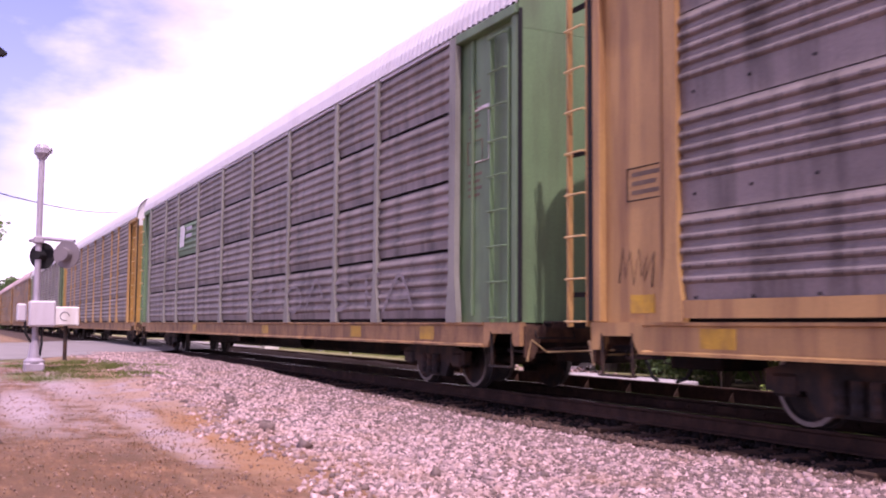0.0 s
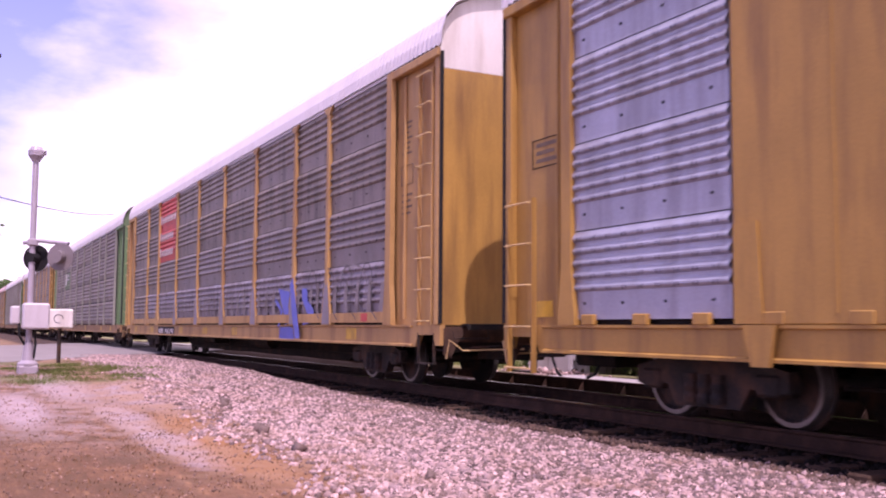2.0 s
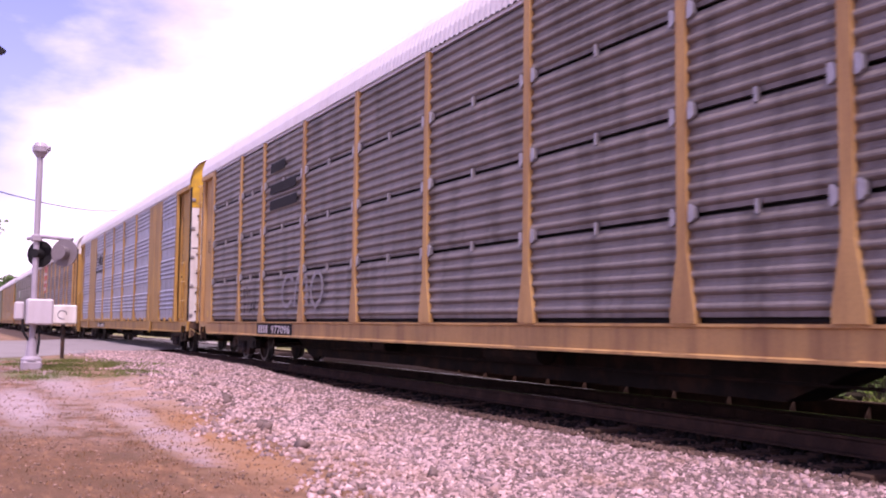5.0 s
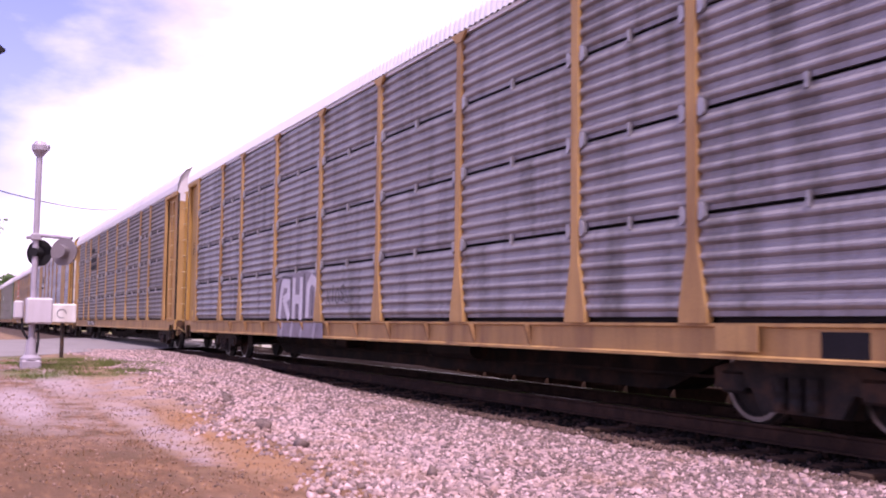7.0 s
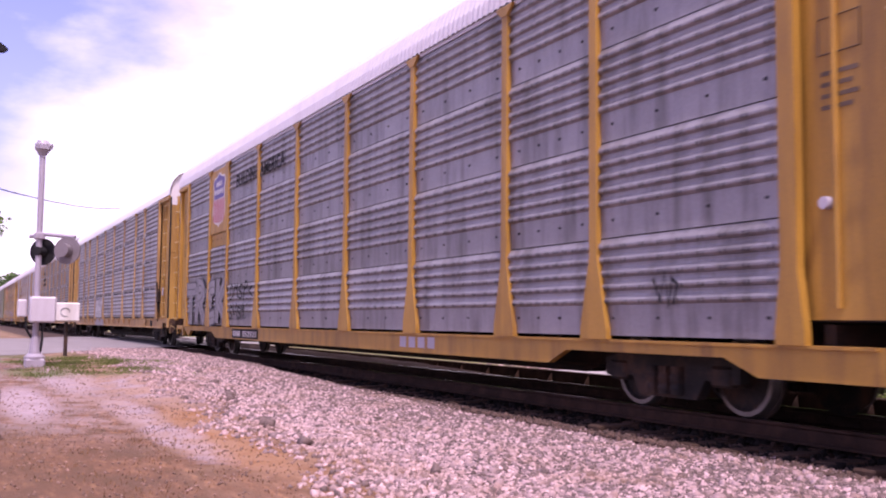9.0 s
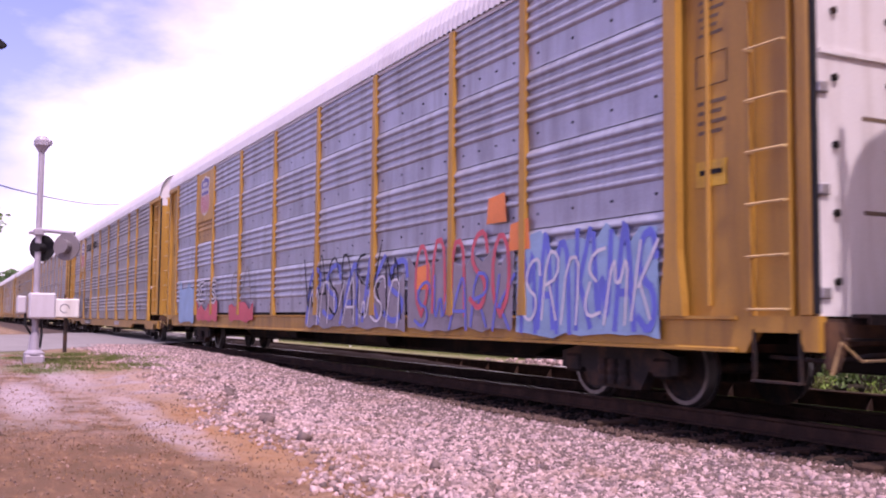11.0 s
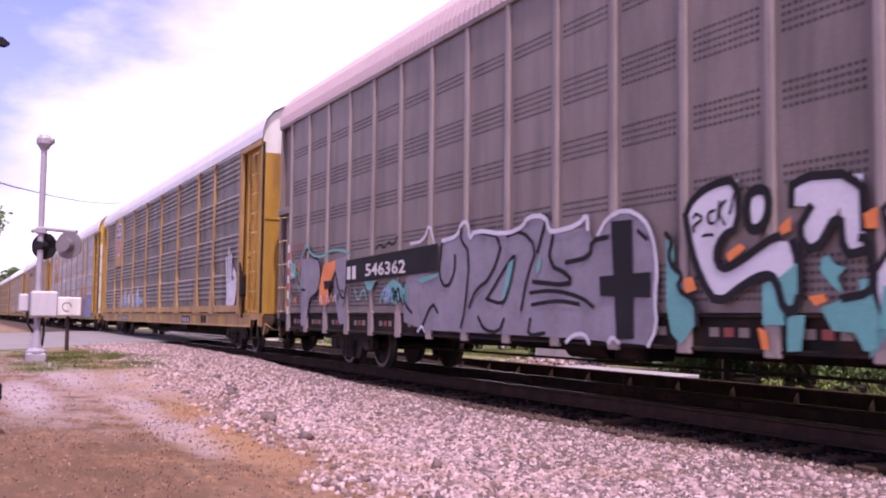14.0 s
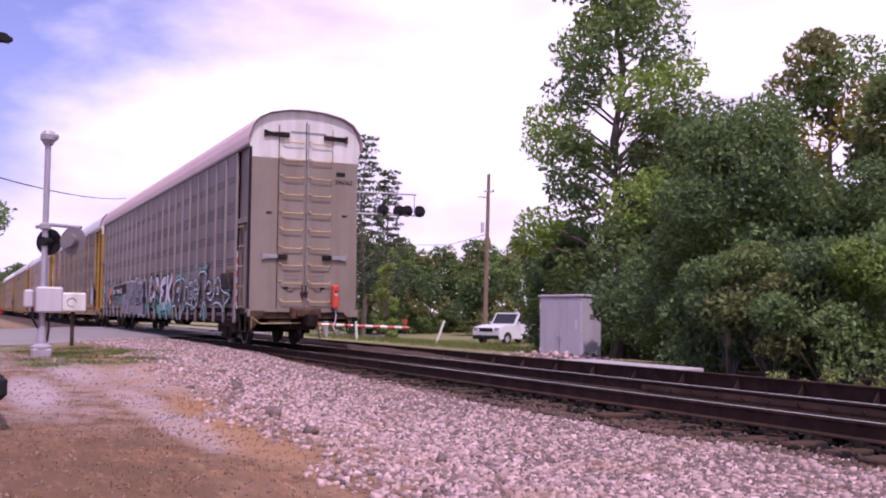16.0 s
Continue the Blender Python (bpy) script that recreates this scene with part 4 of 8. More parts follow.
def coupler(car, x, d):
    """Drawbar, knuckle, cut lever and air hose at one end; d is the way out."""
    s = Shape().box(min(x, x + 0.55 * d), max(x, x + 0.55 * d), -0.11, 0.11, 0.60, 0.84, 0.02)
    s.prism([(x + 0.55 * d, -0.14), (x + 0.85 * d, -0.16), (x + 0.92 * d, -0.02), (x + 0.74 * d, 0.02), (x + 0.78 * d, 0.13), (x + 0.55 * d, 0.15)], "z", 0.58, 0.86)
    part("coupler", s, M["dark"], car, "rust-brown knuckle coupler")
    e = x + 0.06 * d
    part("cut_lever", Shape().tube([(e, -1.42, 0.50), (e + 0.1 * d, -1.42, 0.78), (e + 0.12 * d, -1.2, 0.62), (e + 0.14 * d, -0.15, 0.64)], 0.014), M["rung"], car, "pale bent uncoupling lever")
    part("air_hose", Shape().tube([(e, 0.3, 0.7), (e + 0.22 * d, 0.3, 0.55), (e + 0.4 * d, 0.28, 0.3), (e + 0.55 * d, 0.25, 0.25)], 0.024), M["rubber"], car)


def ladder(car, x0, x1, y, z0, z1, n, mat, rung_mat, rails=True, name="ladder"):
    """Stiles and rungs in a plane of constant y; each rung bows out."""
    lad = part(name, Shape().box(x0 - 0.03, x0, y, y + 0.07, z0, z1).box(x1, x1 + 0.03, y, y + 0.07, z0, z1) if rails
               else Shape().box(x0, x0 + 0.02, y, y + 0.05, z0, z0 + 0.02), mat, car)
    me_ = shared(("rung", round(x1 - x0, 3), rung_mat.name),
                 lambda: Shape().tube([(0, 0.04, 0), (0.0, -0.05, 0), (x1 - x0, -0.05, 0), (x1 - x0, 0.04, 0)], 0.012).mesh("rung", rung_mat))
    for i in range(n):
        part("rung", me_, None, lad, at=(x0, y, z0 + 0.06 + (z1 - z0 - 0.12) * i / (n - 1)))
    return lad


def end_door(car, x, d, mat, top_mat, split=4.93):
    """The end wall with its rounded top, in a lower and an upper skin, with the centre seam."""
    wide = 1.46
    low = Shape().prism([(-wide, 1.0), (wide, 1.0), (wide, split), (-wide, split)], "x", x - 0.05, x + 0.05)
    low.box(min(x, x + 0.065 * d), max(x, x + 0.065 * d), -0.03, 0.0, 1.05, split)
    part("end_door", low, mat, car)
    top = [(-wide, split + 0.004)] + [(y * 0.985, z - 0.008) for y, z in arch()] + [(wide, split + 0.004)]
    part("end_door_top", Shape().prism(top, "x", x - 0.05, x + 0.05), top_mat, car)


def bars(car, name, x0, z0, rows, mat, y=-HALF - 0.052, label=""):
    """Unreadable writing: each row is (width, height, gap below)."""
    s, z = Shape(), z0
    for w, h, gap in rows:
        s.box(x0, x0 + w, y - 0.004, y, z - h, z)
        z -= h + gap
    return part(name, s, mat, car, label)


def end_frame(car, x, d, sill_mat, sz0, sz1, platform=True):
    """The corner brackets, buffer beam, crossover platform, steps and piping at one end; d is the way out."""
    a, b = sorted((x, x - 0.97 * d))
    deep = min(sz1 - 0.02, sz0 + 0.19)
    for side in (-1, 1):
        y0, y1 = sorted((side * (HALF + 0.002), side * (HALF - 0.09)))
        part("corner_bracket", Shape().prism([(a, sz1), (b, sz1), (b, sz0 + (0.0 if d < 0 else 0.03)), (b - (0.10 if d < 0 else 0.16), sz0 + (0.0 if d < 0 else 0.03)),
                                              (b - 0.22, deep), (a + 0.22, deep), (a + (0.16 if d < 0 else 0.10), sz0 + (0.03 if d < 0 else 0.0)), (a, sz0 + (0.03 if d < 0 else 0.0))], "y", y0, y1), sill_mat, car)
        m = (a + b) / 2
        yy = side * (HALF - 0.01)
        stir = Shape().box(m - 0.29, m - 0.27, yy - 0.02, yy + 0.02, 0.42, deep + 0.03).box(m + 0.27, m + 0.29, yy - 0.02, yy + 0.02, 0.42, deep + 0.03)
        stir.box(m - 0.29, m + 0.29, yy - 0.05, yy + 0.05, 0.40, 0.42)
        part("step", stir, M["iron"], car, "sill step")
    part("buffer_beam", Shape().box(min(x - 0.03 * d, x - 0.17 * d), max(x - 0.03 * d, x - 0.17 * d), -HALF + 0.1, HALF - 0.1, 0.74, 0.985, 0.012), M["sooty_rust"], car, "sooty rust-brown buffer beam")
    p0, p1 = sorted((x + 0.02 * d, x + 0.24 * d))
    if platform:
        part("crossover_platform", Shape().box(p0, p1, -1.15, 1.15, 0.985, 1.02, 0.006).box(p0, p0 + 0.03, -1.15, 1.15, 0.93, 0.985).box(p1 - 0.03, p1, -1.15, 1.15, 0.93, 0.985), M["iron"], car)
    part("draft_pocket", Shape().box(min(x, x - 0.9 * d), max(x, x - 0.9 * d), -0.36, 0.36, 0.46, 0.74, 0.02), M["dark"], car)
    part("train_line", Shape().tube([(x - 0.9 * d, -1.15, 0.62), (x - 0.2 * d, -1.15, 0.60), (x + 0.05 * d, -0.95, 0.66), (x + 0.1 * d, -0.4, 0.68)], 0.022, 6)
         .tube([(x + 0.02 * d, -1.3, 0.95), (x + 0.09 * d, -1.3, 0.80), (x + 0.09 * d, -0.7, 0.80), (x + 0.02 * d, -0.7, 0.95)], 0.014, 5), M["iron"], car)
    part("bracket", Shape().prism([(-1.44, 0.95), (-1.44, 0.55), (-1.34, 0.50), (-1.22, 0.72), (-1.05, 0.95)], "x", min(x, x + 0.05 * d), max(x, x + 0.05 * d)), M["sooty_rust"], car)


def underframe(car, sill_mat, sz0, sz1, belly=0.36, trucks=(3.45, 24.9), arched=False):
    s = Shape().box(0.5, LENGTH - 0.5, -0.33, 0.33, 0.62, 0.98)
    # the centre sill deepens between the trucks
    s.prism([(5.3, 0.7), (6.6, belly), (21.6, belly), (22.9, 0.7)], "y", -0.30, 0.30)
    for i in range(13):
        x = 1.6 + i * 2.1
        s.box(x - 0.06, x + 0.06, -1.4, 1.4, 0.72, 0.96)
    part("centre_sill", s, M["dark"], car)
    part("deck", Shape().box(0.1, LENGTH - 0.1, -1.42, 1.42, 0.985, 1.02), M["dark"], car)
    part("brake_cylinder", Shape().cyl((11.0, -0.8, 0.62), (11.9, -0.8, 0.62), 0.16, 14).box(12.2, 12.8, -1.05, -0.6, 0.48, 0.74, 0.03), M["dark"], car)
    part("air_reservoir", Shape().cyl((16.4, -0.85, 0.6), (17.9, -0.85, 0.6), 0.17, 14), M["dark"], car)
    part("brake_rod", Shape().cyl((4.8, -0.6, 0.42), (23.6, -0.6, 0.42), 0.02, 6), M["dark"], car)
    for side, name in ((-1, "side_sill"), (1, "side_sill")):
        o = [(HALF + 0.035, sz1), (HALF + 0.035, sz1 - 0.03), (HALF, sz1 - 0.045), (HALF, sz0 + 0.045), (HALF + 0.035, sz0 + 0.03), (HALF + 0.035, sz0), (HALF - 0.09, sz0), (HALF - 0.09, sz1)]
        if arched:
            out = [(1.02, sz1)]
            for c_ in trucks:
                out += [(max(c_ - 1.75, 1.02), sz0), (c_ - 1.35, sz0 + 0.17), (c_ + 1.35, sz0 + 0.17), (c_ + 1.8, sz0)]
            y0, y1 = sorted((side * HALF, side * (HALF - 0.09)))
            web = Shape().prism(out + [(LENGTH - 1.02, sz0), (LENGTH - 1.02, sz1)], "y", y0, y1)
            web.box(1.02, LENGTH - 1.02, *sorted((side * (HALF + 0.03), side * (HALF - 0.002))), sz1 - 0.03, sz1)
            part(name, web, sill_mat, car)
            continue
        part(name, Shape().prism([(side * a, b) for a, b in o], "x", 1.02, LENGTH - 1.02), sill_mat, car)
    for x, d in ((0.05, -1), (LENGTH - 0.05, 1)):
        end_frame(car, x, d, sill_mat, sz0, sz1, not (d > 0 and belly > 0.5))
        coupler(car, x, d)
    for x in trucks:
        truck(car, x)


def inner_shell(car, mat):
    """The far side and the racks inside, which close the car."""
    part("far_side", Shape().box(0.2, LENGTH - 0.2, HALF - 0.06, HALF, 1.0, 5.27), mat, car)
    for z in (2.55, 4.0):
        part("rack_deck", Shape().box(0.3, LENGTH - 0.3, -1.40, 1.40, z, z + 0.05), M["dark"], car)


def corner(car, front, mat, rear_ladder=True):
    """The recessed plain corner beyond the last post, with its stiles and placards."""
    x0, x1 = (0.18, BAYS[0]) if front else (BAYS[-1], LENGTH - 0.18)
    part("corner_panel", Shape().box(x0, x1, -HALF + 0.07, -HALF + 0.11, 1.0, 5.2), mat, car)
    e = x0 if front else x1
    part("corner_post", Shape().box(e - 0.07, e + 0.07, -HALF - 0.02, -HALF + 0.14, 1.0, 5.24, 0.012), mat, car)
    # a black strip stands in for shade in the gap beside the door
    g0, g1 = (0.0, 0.10) if front else (LENGTH - 0.105, LENGTH - 0.06)
    part("door_gasket", Shape().box(g0, g1, -HALF - 0.008, -HALF + 0.05, 1.02, 5.2, 0.008), M["black"], car, "black strip drawn for the shaded gap beside the end door")
    part("hinge_rail", Shape().cyl(((x0 + x1) / 2 - (0.42 if not front else -0.42), -HALF + 0.05, 1.1), ((x0 + x1) / 2 - (0.42 if not front else -0.42), -HALF + 0.05, 5.1), 0.03, 8), mat, car)
    part("corner_beam", Shape().box(min(x0, x1) - 0.1, max(x0, x1) + 0.1, -HALF - 0.06, -HALF + 0.1, 5.12, 5.26, 0.015), mat, car)


def post_car(x0, label, panel, post, endm, sill, roof="roof", rows=4, rib=5, flat=0.12, gap=0.02, sz=(0.66, 1.0), low=1.06,
             flare=0.5, top="roof", front_ladder=True, board=3.0, belly=0.36, trucks=(3.45, 24.9), lip=False, bays=BAYS, plain=(), paint=None, rear=None, stripes=(), steps_to=(5.0, 9), dots=False, cap=True, group="auto carrier railcars of the train", detail=True):
    car = thing("auto_carrier_railcar", label, "railcar", (x0, TRACK_Y, 0), group=group)
    P, Q, paint = M[panel], M[post], paint or {}
    underframe(car, M[sill], *sz, belly, trucks, sz[0] < 0.5)
    inner_shell(car, M[panel])
    part("backing", Shape().box(BAYS[0], BAYS[-1], -HALF + 0.08, -HALF + 0.10, 1.0, 5.25), M["black"], car)
    h = (5.22 - low) / rows
    for k, (a, b) in enumerate(zip(bays, bays[1:])):
        w = b - a - 0.10
        if k in plain:
            part("plain_panel", Shape().box(a + 0.0, b - 0.0, -HALF - 0.03, -HALF + 0.03, sz[1] + 0.004, 5.24, 0.01), Q, car)
            part("seam", Shape().box((a + b) / 2 - 0.012, (a + b) / 2 + 0.012, -HALF - 0.038, -HALF - 0.03, 1.1, 5.15), Q, car)
            for x in (a + 0.02, b - 0.38):
                part("gusset", Shape().prism([(x, sz[1] + 0.01), (x + 0.36, sz[1] + 0.01), (x + (0.3 if x < (a + b) / 2 else 0.36), 1.95), (x + (0.0 if x < (a + b) / 2 else 0.06), 1.95)], "y", -HALF - 0.05, -HALF - 0.032), Q, car)
            continue
        for r in range(rows):
            z0 = low + r * h
            part("side_panel", sheet_mesh(w, round(z0, 3), round(z0 + h - gap, 3), rib, flat, M[paint.get((k, r), panel)]), None, car, at=(a + 0.05, -HALF, 0))
        if lip:
            part("lip", Shape().box(a + 0.09, b - 0.09, -HALF - 0.06, -HALF - 0.048, low - 0.02, low + 0.16), Q, car)
        if flat > 0.2 and detail:
            # rows of bolts on the plain band of each sheet
            s = Shape()
            for r in range(rows):
                z = low + r * h + 0.6 * flat * h
                for i in range(4):
                    x = a + 0.3 + (w - 0.5) * i / 3
                    s.box(x - 0.014, x + 0.014, -HALF - 0.012, -HALF, z - 0.014, z + 0.014)
                if dots:
                    p = h * (1 - flat) / rib
                    for i in range(9):
                        x = a + 0.22 + (w - 0.35) * i / 8
                        for q in range(rib):
                            z2 = low + (r + 1) * h - gap - p * rib + p * q + 0.34 * p
                            for dx in (-0.03, 0.03):
                                s.box(x + dx - 0.006, x + dx + 0.006, -HALF - 0.0395, -HALF - 0.034, z2 - 0.022, z2 + 0.022)
            tagged(part("riveting", s, M["black"], car), kind="stuff")
    for i, x in enumerate(bays):
        if (i - 1 in plain and 0 < i) or i in plain:
            continue
        wide = 0.2 if i in (0, len(bays) - 1) else 0.14
        part("side_post", post_mesh(wide, sz[1], 5.24, flare if 0 < i < len(bays) - 1 else 0.34, Q, cap and 0 < i < len(bays) - 1), None, car, at=(x, -HALF, 0))
    part("top_rail", Shape().box(0.1, LENGTH - 0.1, -HALF - 0.02, -HALF + 0.05, 5.22, 5.28), M[roof], car)
    part("roof", roof_mesh(M[roof]), None, car)
    for front in (True, False):
        corner(car, front, M[endm])
    end_door(car, 0.12, -1, M[endm], M[top])
    rear = rear or (endm, top)
    end_door(car, LENGTH - 0.12, 1, M[rear[0]], M[rear[1]], 4.55 if rear[0] == "white" else 4.93)
    if rear[0] == "white":
        for z in (1.3, 1.9, 2.5, 3.1, 3.7, 4.3):
            for y in (-1.25, -0.55):
                part("bolt", shared("end_bolt", lambda: Shape().cyl((0, 0, 0), (0.03, 0, 0), 0.035, 8).mesh("bolt", M["dark"])), None, car, at=(LENGTH - 0.07, y, z))
        for z in (1.15, 2.05, 2.95, 3.85, 4.75):
            part("hinge", Shape().box(LENGTH - 0.2, LENGTH - 0.04, -1.46, -1.34, z, z + 0.1, 0.01), M["zinc"], car)
    ladder(car, LENGTH - 0.82, LENGTH - 0.36, -HALF - 0.02, 1.0, steps_to[0], steps_to[1], M[endm], M[endm] if endm == "green" else M["rung"])
    if front_ladder:
        ladder(car, -0.42, -0.05, -HALF + 0.0, 0.95, 5.1, 9, M[endm], M["rung"], name="front_ladder")
        for z in (1.3, 3.0, 4.8):
            part("ladder_bracket", Shape().box(-0.42, 0.14, -HALF + 0.07, -HALF + 0.10, z, z + 0.06), M["dark"], car)
    if detail:
        part("warning_sticker", Shape().box(0.71, 1.12, -HALF + 0.062, -HALF + 0.069, 1.1, 1.3), M["label"], car, "yellow warning sticker")
        part("placard_frame", Shape().tube([(q, -HALF + 0.066, board + r) for q, r in ((0.66, 0), (1.34, 0), (1.34, 0.36), (0.66, 0.36), (0.66, 0))], 0.008, 4), M["black"], car)
        for k, w_ in enumerate((0.5, 0.42, 0.46)):
            bars(car, "lettering", 0.74, board + 0.31 - 0.1 * k, [(w_, 0.05, 0)], M["stencil"], -HALF + 0.069)
        for k in range(7):
            bars(car, "lettering", BAYS[-1] + 0.3 + 0.03 * (k % 2), 4.35 - 0.085 * k, [(0.34 - 0.05 * (k % 3), 0.035, 0)], M["stencil"], -HALF + 0.069)
        for k in range(4):
            bars(car, "lettering", BAYS[-1] + 0.28, 3.15 - 0.1 * k, [(0.4 - 0.06 * (k % 2), 0.04, 0)], M["stencil"], -HALF + 0.069)
        part("placard_frame", Shape().tube([(BAYS[-1] + 0.26, -HALF + 0.066, 3.3), (BAYS[-1] + 0.7, -HALF + 0.066, 3.3), (BAYS[-1] + 0.7, -HALF + 0.066, 3.62), (BAYS[-1] + 0.26, -HALF + 0.066, 3.62), (BAYS[-1] + 0.26, -HALF + 0.066, 3.3)], 0.008, 4), M["stencil"], car)
        if endm in ("gold", "yellow") and sz[1] > 0.9:
            part("warning_sticker", Shape().box(BAYS[-1] + 0.26, BAYS[-1] + 0.68, -HALF + 0.058, -HALF + 0.069, 2.28, 2.54), M["label"], car, "yellow warning sticker")
            bars(car, "lettering", BAYS[-1] + 0.31, 2.45, [(0.32, 0.05, 0)], M["black"], -HALF + 0.057)
            for z in (1.9, 2.75):
                part("end_lettering", Shape().box(LENGTH - 0.0695, LENGTH - 0.0675, -0.9, -0.25, z, z + 0.04), M["stencil"], car)
            part("door_rib", Shape().box(LENGTH - 0.07, LENGTH - 0.045, -1.44, 1.44, 3.3, 3.34), M[rear[0]], car)
        for x in stripes:
            part("sill_stripe", Shape().box(x, x + 0.5, -HALF - 0.004, -HALF, sz[0] + 0.08, sz[1] - 0.06), M["label"], car, "yellow reflective stripe")
    return car


# ---------------- trees and bushes ----------------
def polar(bearing, r):
    a = radians(bearing)
    return -r * math.cos(a), r * math.sin(a)


def leaves(name, centres, radii, count, size, mat, seed, flat=0.7):
    """Many single leaves, thick round clump centres and thin between them."""
    g = np.random.default_rng(seed)
    pick = g.integers(0, len(centres), count)
    c, r = np.array(centres)[pick], np.array(radii)[pick]
    d = g.normal(size=(count, 3))
    d /= np.linalg.norm(d, axis=1)[:, None]
    p = c + d * (r * g.uniform(0.25, 1.0, count) ** 0.5)[:, None] * np.array([1, 1, flat])
    u = g.normal(size=(count, 3))
    u /= np.linalg.norm(u, axis=1)[:, None]
    w = np.cross(u, g.normal(size=(count, 3)))
    w /= np.linalg.norm(w, axis=1)[:, None]
    s = size * g.uniform(0.55, 1.3, count)[:, None]
    v = np.stack([p - u * s, p + w * s * 0.45, p + u * s, p - w * s * 0.45], 1).reshape(-1, 3)
    me = bpy.data.meshes.new(name)
    me.vertices.add(count * 4)
    me.vertices.foreach_set("co", v.reshape(-1))
    me.loops.add(count * 4)
    me.loops.foreach_set("vertex_index", np.arange(count * 4, dtype=np.int32))
    me.polygons.add(count)
    me.polygons.foreach_set("loop_start", np.arange(0, count * 4, 4, dtype=np.int32))
    me.update(calc_edges=True)
    me.materials.append(mat)
    return me


def tree(name, label, at, height, spread, start, tones, count, size, seed, lean=0.0, clumps=26, top=0.55, trunk=0.018, puff=0.30, category="tree", flat=0.7):
    """Tapered trunk, limbs out to the clumps, a crown of single leaves."""
    g = random.Random(seed)
    z = ground_height(*at) - 0.05
    ob = thing(name, label, category, (*at, z))
    pts = [Vector((lean * height * (i / 6) ** 2 + g.uniform(-0.02, 0.02) * height * (i > 0), g.uniform(-0.015, 0.015) * height * (i > 0), height * 0.92 * i / 6)) for i in range(7)]
    s, r0 = Shape(), trunk * height
    s.limb(pts, [r0 * (1 - 0.85 * i / 6) for i in range(7)])
    part("trunk", s, M["bark"], ob)
    centres, radii, limbs = [], [], Shape()
    for k in range(clumps):
        f = start + (1 - start) * ((k + 0.5) / clumps)
        wide = spread * (1 - ((f - start) / (1 - start)) ** (1 / top) * 0.78) * (0.55 + 0.45 * min(1, (f - start) * 5 + 0.3))
        a, d = k * 2.399 + g.uniform(-0.5, 0.5), wide * g.uniform(0.45, 1.0)
        axis = pts[min(int(f * 6), 5)].lerp(pts[min(int(f * 6) + 1, 6)], f * 6 % 1)
        c = axis + Vector((math.cos(a) * d, math.sin(a) * d, 0)) + Vector((0, 0, height * g.uniform(-0.03, 0.03)))
        c.z = f * height
        centres.append(tuple(c))
        radii.append(max(spread * puff * g.uniform(0.75, 1.35), 0.25))
        low = axis.copy()
        low.z = max(c.z - d * 0.55, 0.1 * height)
        mid = low.lerp(c, 0.5) + Vector((0, 0, 0.08 * d))
        rr = r0 * 0.30 * (1.1 - f)+0.008
        limbs.cyl(low, mid, rr, 5, rr * 0.7)
        limbs.cyl(mid, c, rr * 0.7, 5, rr * 0.25)
    tagged(part("branch_frame", limbs, M["bark"], ob), kind="stuff")
    for j, (tone, share) in enumerate(tones):
        ids = [i for i in range(clumps) if (i * 7 + j * 3) % len(tones) == j or len(tones) == 1] or list(range(clumps))
        both = ids + list(range(j, clumps, 3))
        part("crown", leaves("crown", [centres[i] for i in both], [radii[i] for i in both], int(count * share), size, LEAF[tone], seed * 10 + j, flat), None, ob)
    return ob


def bush(label, at, height, spread, tones, count, size, seed):
    g = random.Random(seed)
    ob = thing("bush", label, "bush", (*at, ground_height(*at) - 0.05), group="bushes behind the line")
    centres, radii, stems = [], [], Shape()
    for k in range(16):
        a, d, f = g.uniform(0, 6.28), spread * g.uniform(0, 0.85), g.uniform(0.18, 0.9)
        d *= 1.1 - 0.6 * f
        c = (math.cos(a) * d, math.sin(a) * d, f * height)
        centres.append(c)
        radii.append(spread * g.uniform(0.22, 0.42))
        stems.cyl((0.1 * c[0], 0.1 * c[1], 0), c, 0.02, 5, 0.006)
    tagged(part("woody_stem", stems, M["bark"], ob), kind="stuff")
    for j, (tone, share) in enumerate(tones):
        part("crown", leaves("crown", centres[j::len(tones)] + centres[::3], radii[j::len(tones)] + radii[::3], int(count * share), size, LEAF[tone], seed * 10 + j), None, ob)
    return ob


# the wood behind the line
tree("tulip_tree", "tall bright green tree with an airy crown", polar(36.2, 30.5), 14.6, 3.3, 0.12, [("bright", 0.40), ("mid", 0.45), ("deep", 0.15)], 34000, 0.095, 11, 0.01, 84, 0.75, puff=0.25)
tree("tree", "thin tree with turning leaves beside the tall one", polar(38.6, 31), 7.6, 1.6, 0.55, [("turning", 0.45), ("olive", 0.55)], 6300, 0.079, 12, 0.02, 18, puff=0.33)
tree("cedar", "dense dark green cedar behind the line", polar(42.7, 23.5), 5.9, 3.0, 0.05, [("deep", 0.55), ("mid", 0.45)], 50400, 0.069, 13, 0.0, 60, 0.62, puff=0.26)
tree("tree", "broad leafy tree with purple-brown upper leaves", polar(47.8, 27.5), 8.7, 2.8, 0.2, [("olive", 0.4), ("mid", 0.35), ("turning", 0.25)], 14700, 0.092, 14, -0.01, 40, 0.8, puff=0.25)
tree("tree", "broad mid-green tree at the edge of the wood", polar(52.0, 26), 7.2, 2.8, 0.1, [("mid", 0.6), ("olive", 0.4)], 27300, 0.092, 15, 0.0, 40, 0.7, puff=0.28)
tree("tree", "dark leafy tree inside the wood", polar(39.5, 33), 6.4, 3.2, 0.05, [("deep", 0.6), ("mid", 0.4)], 27300, 0.099, 16, 0.0, 44, 0.7)
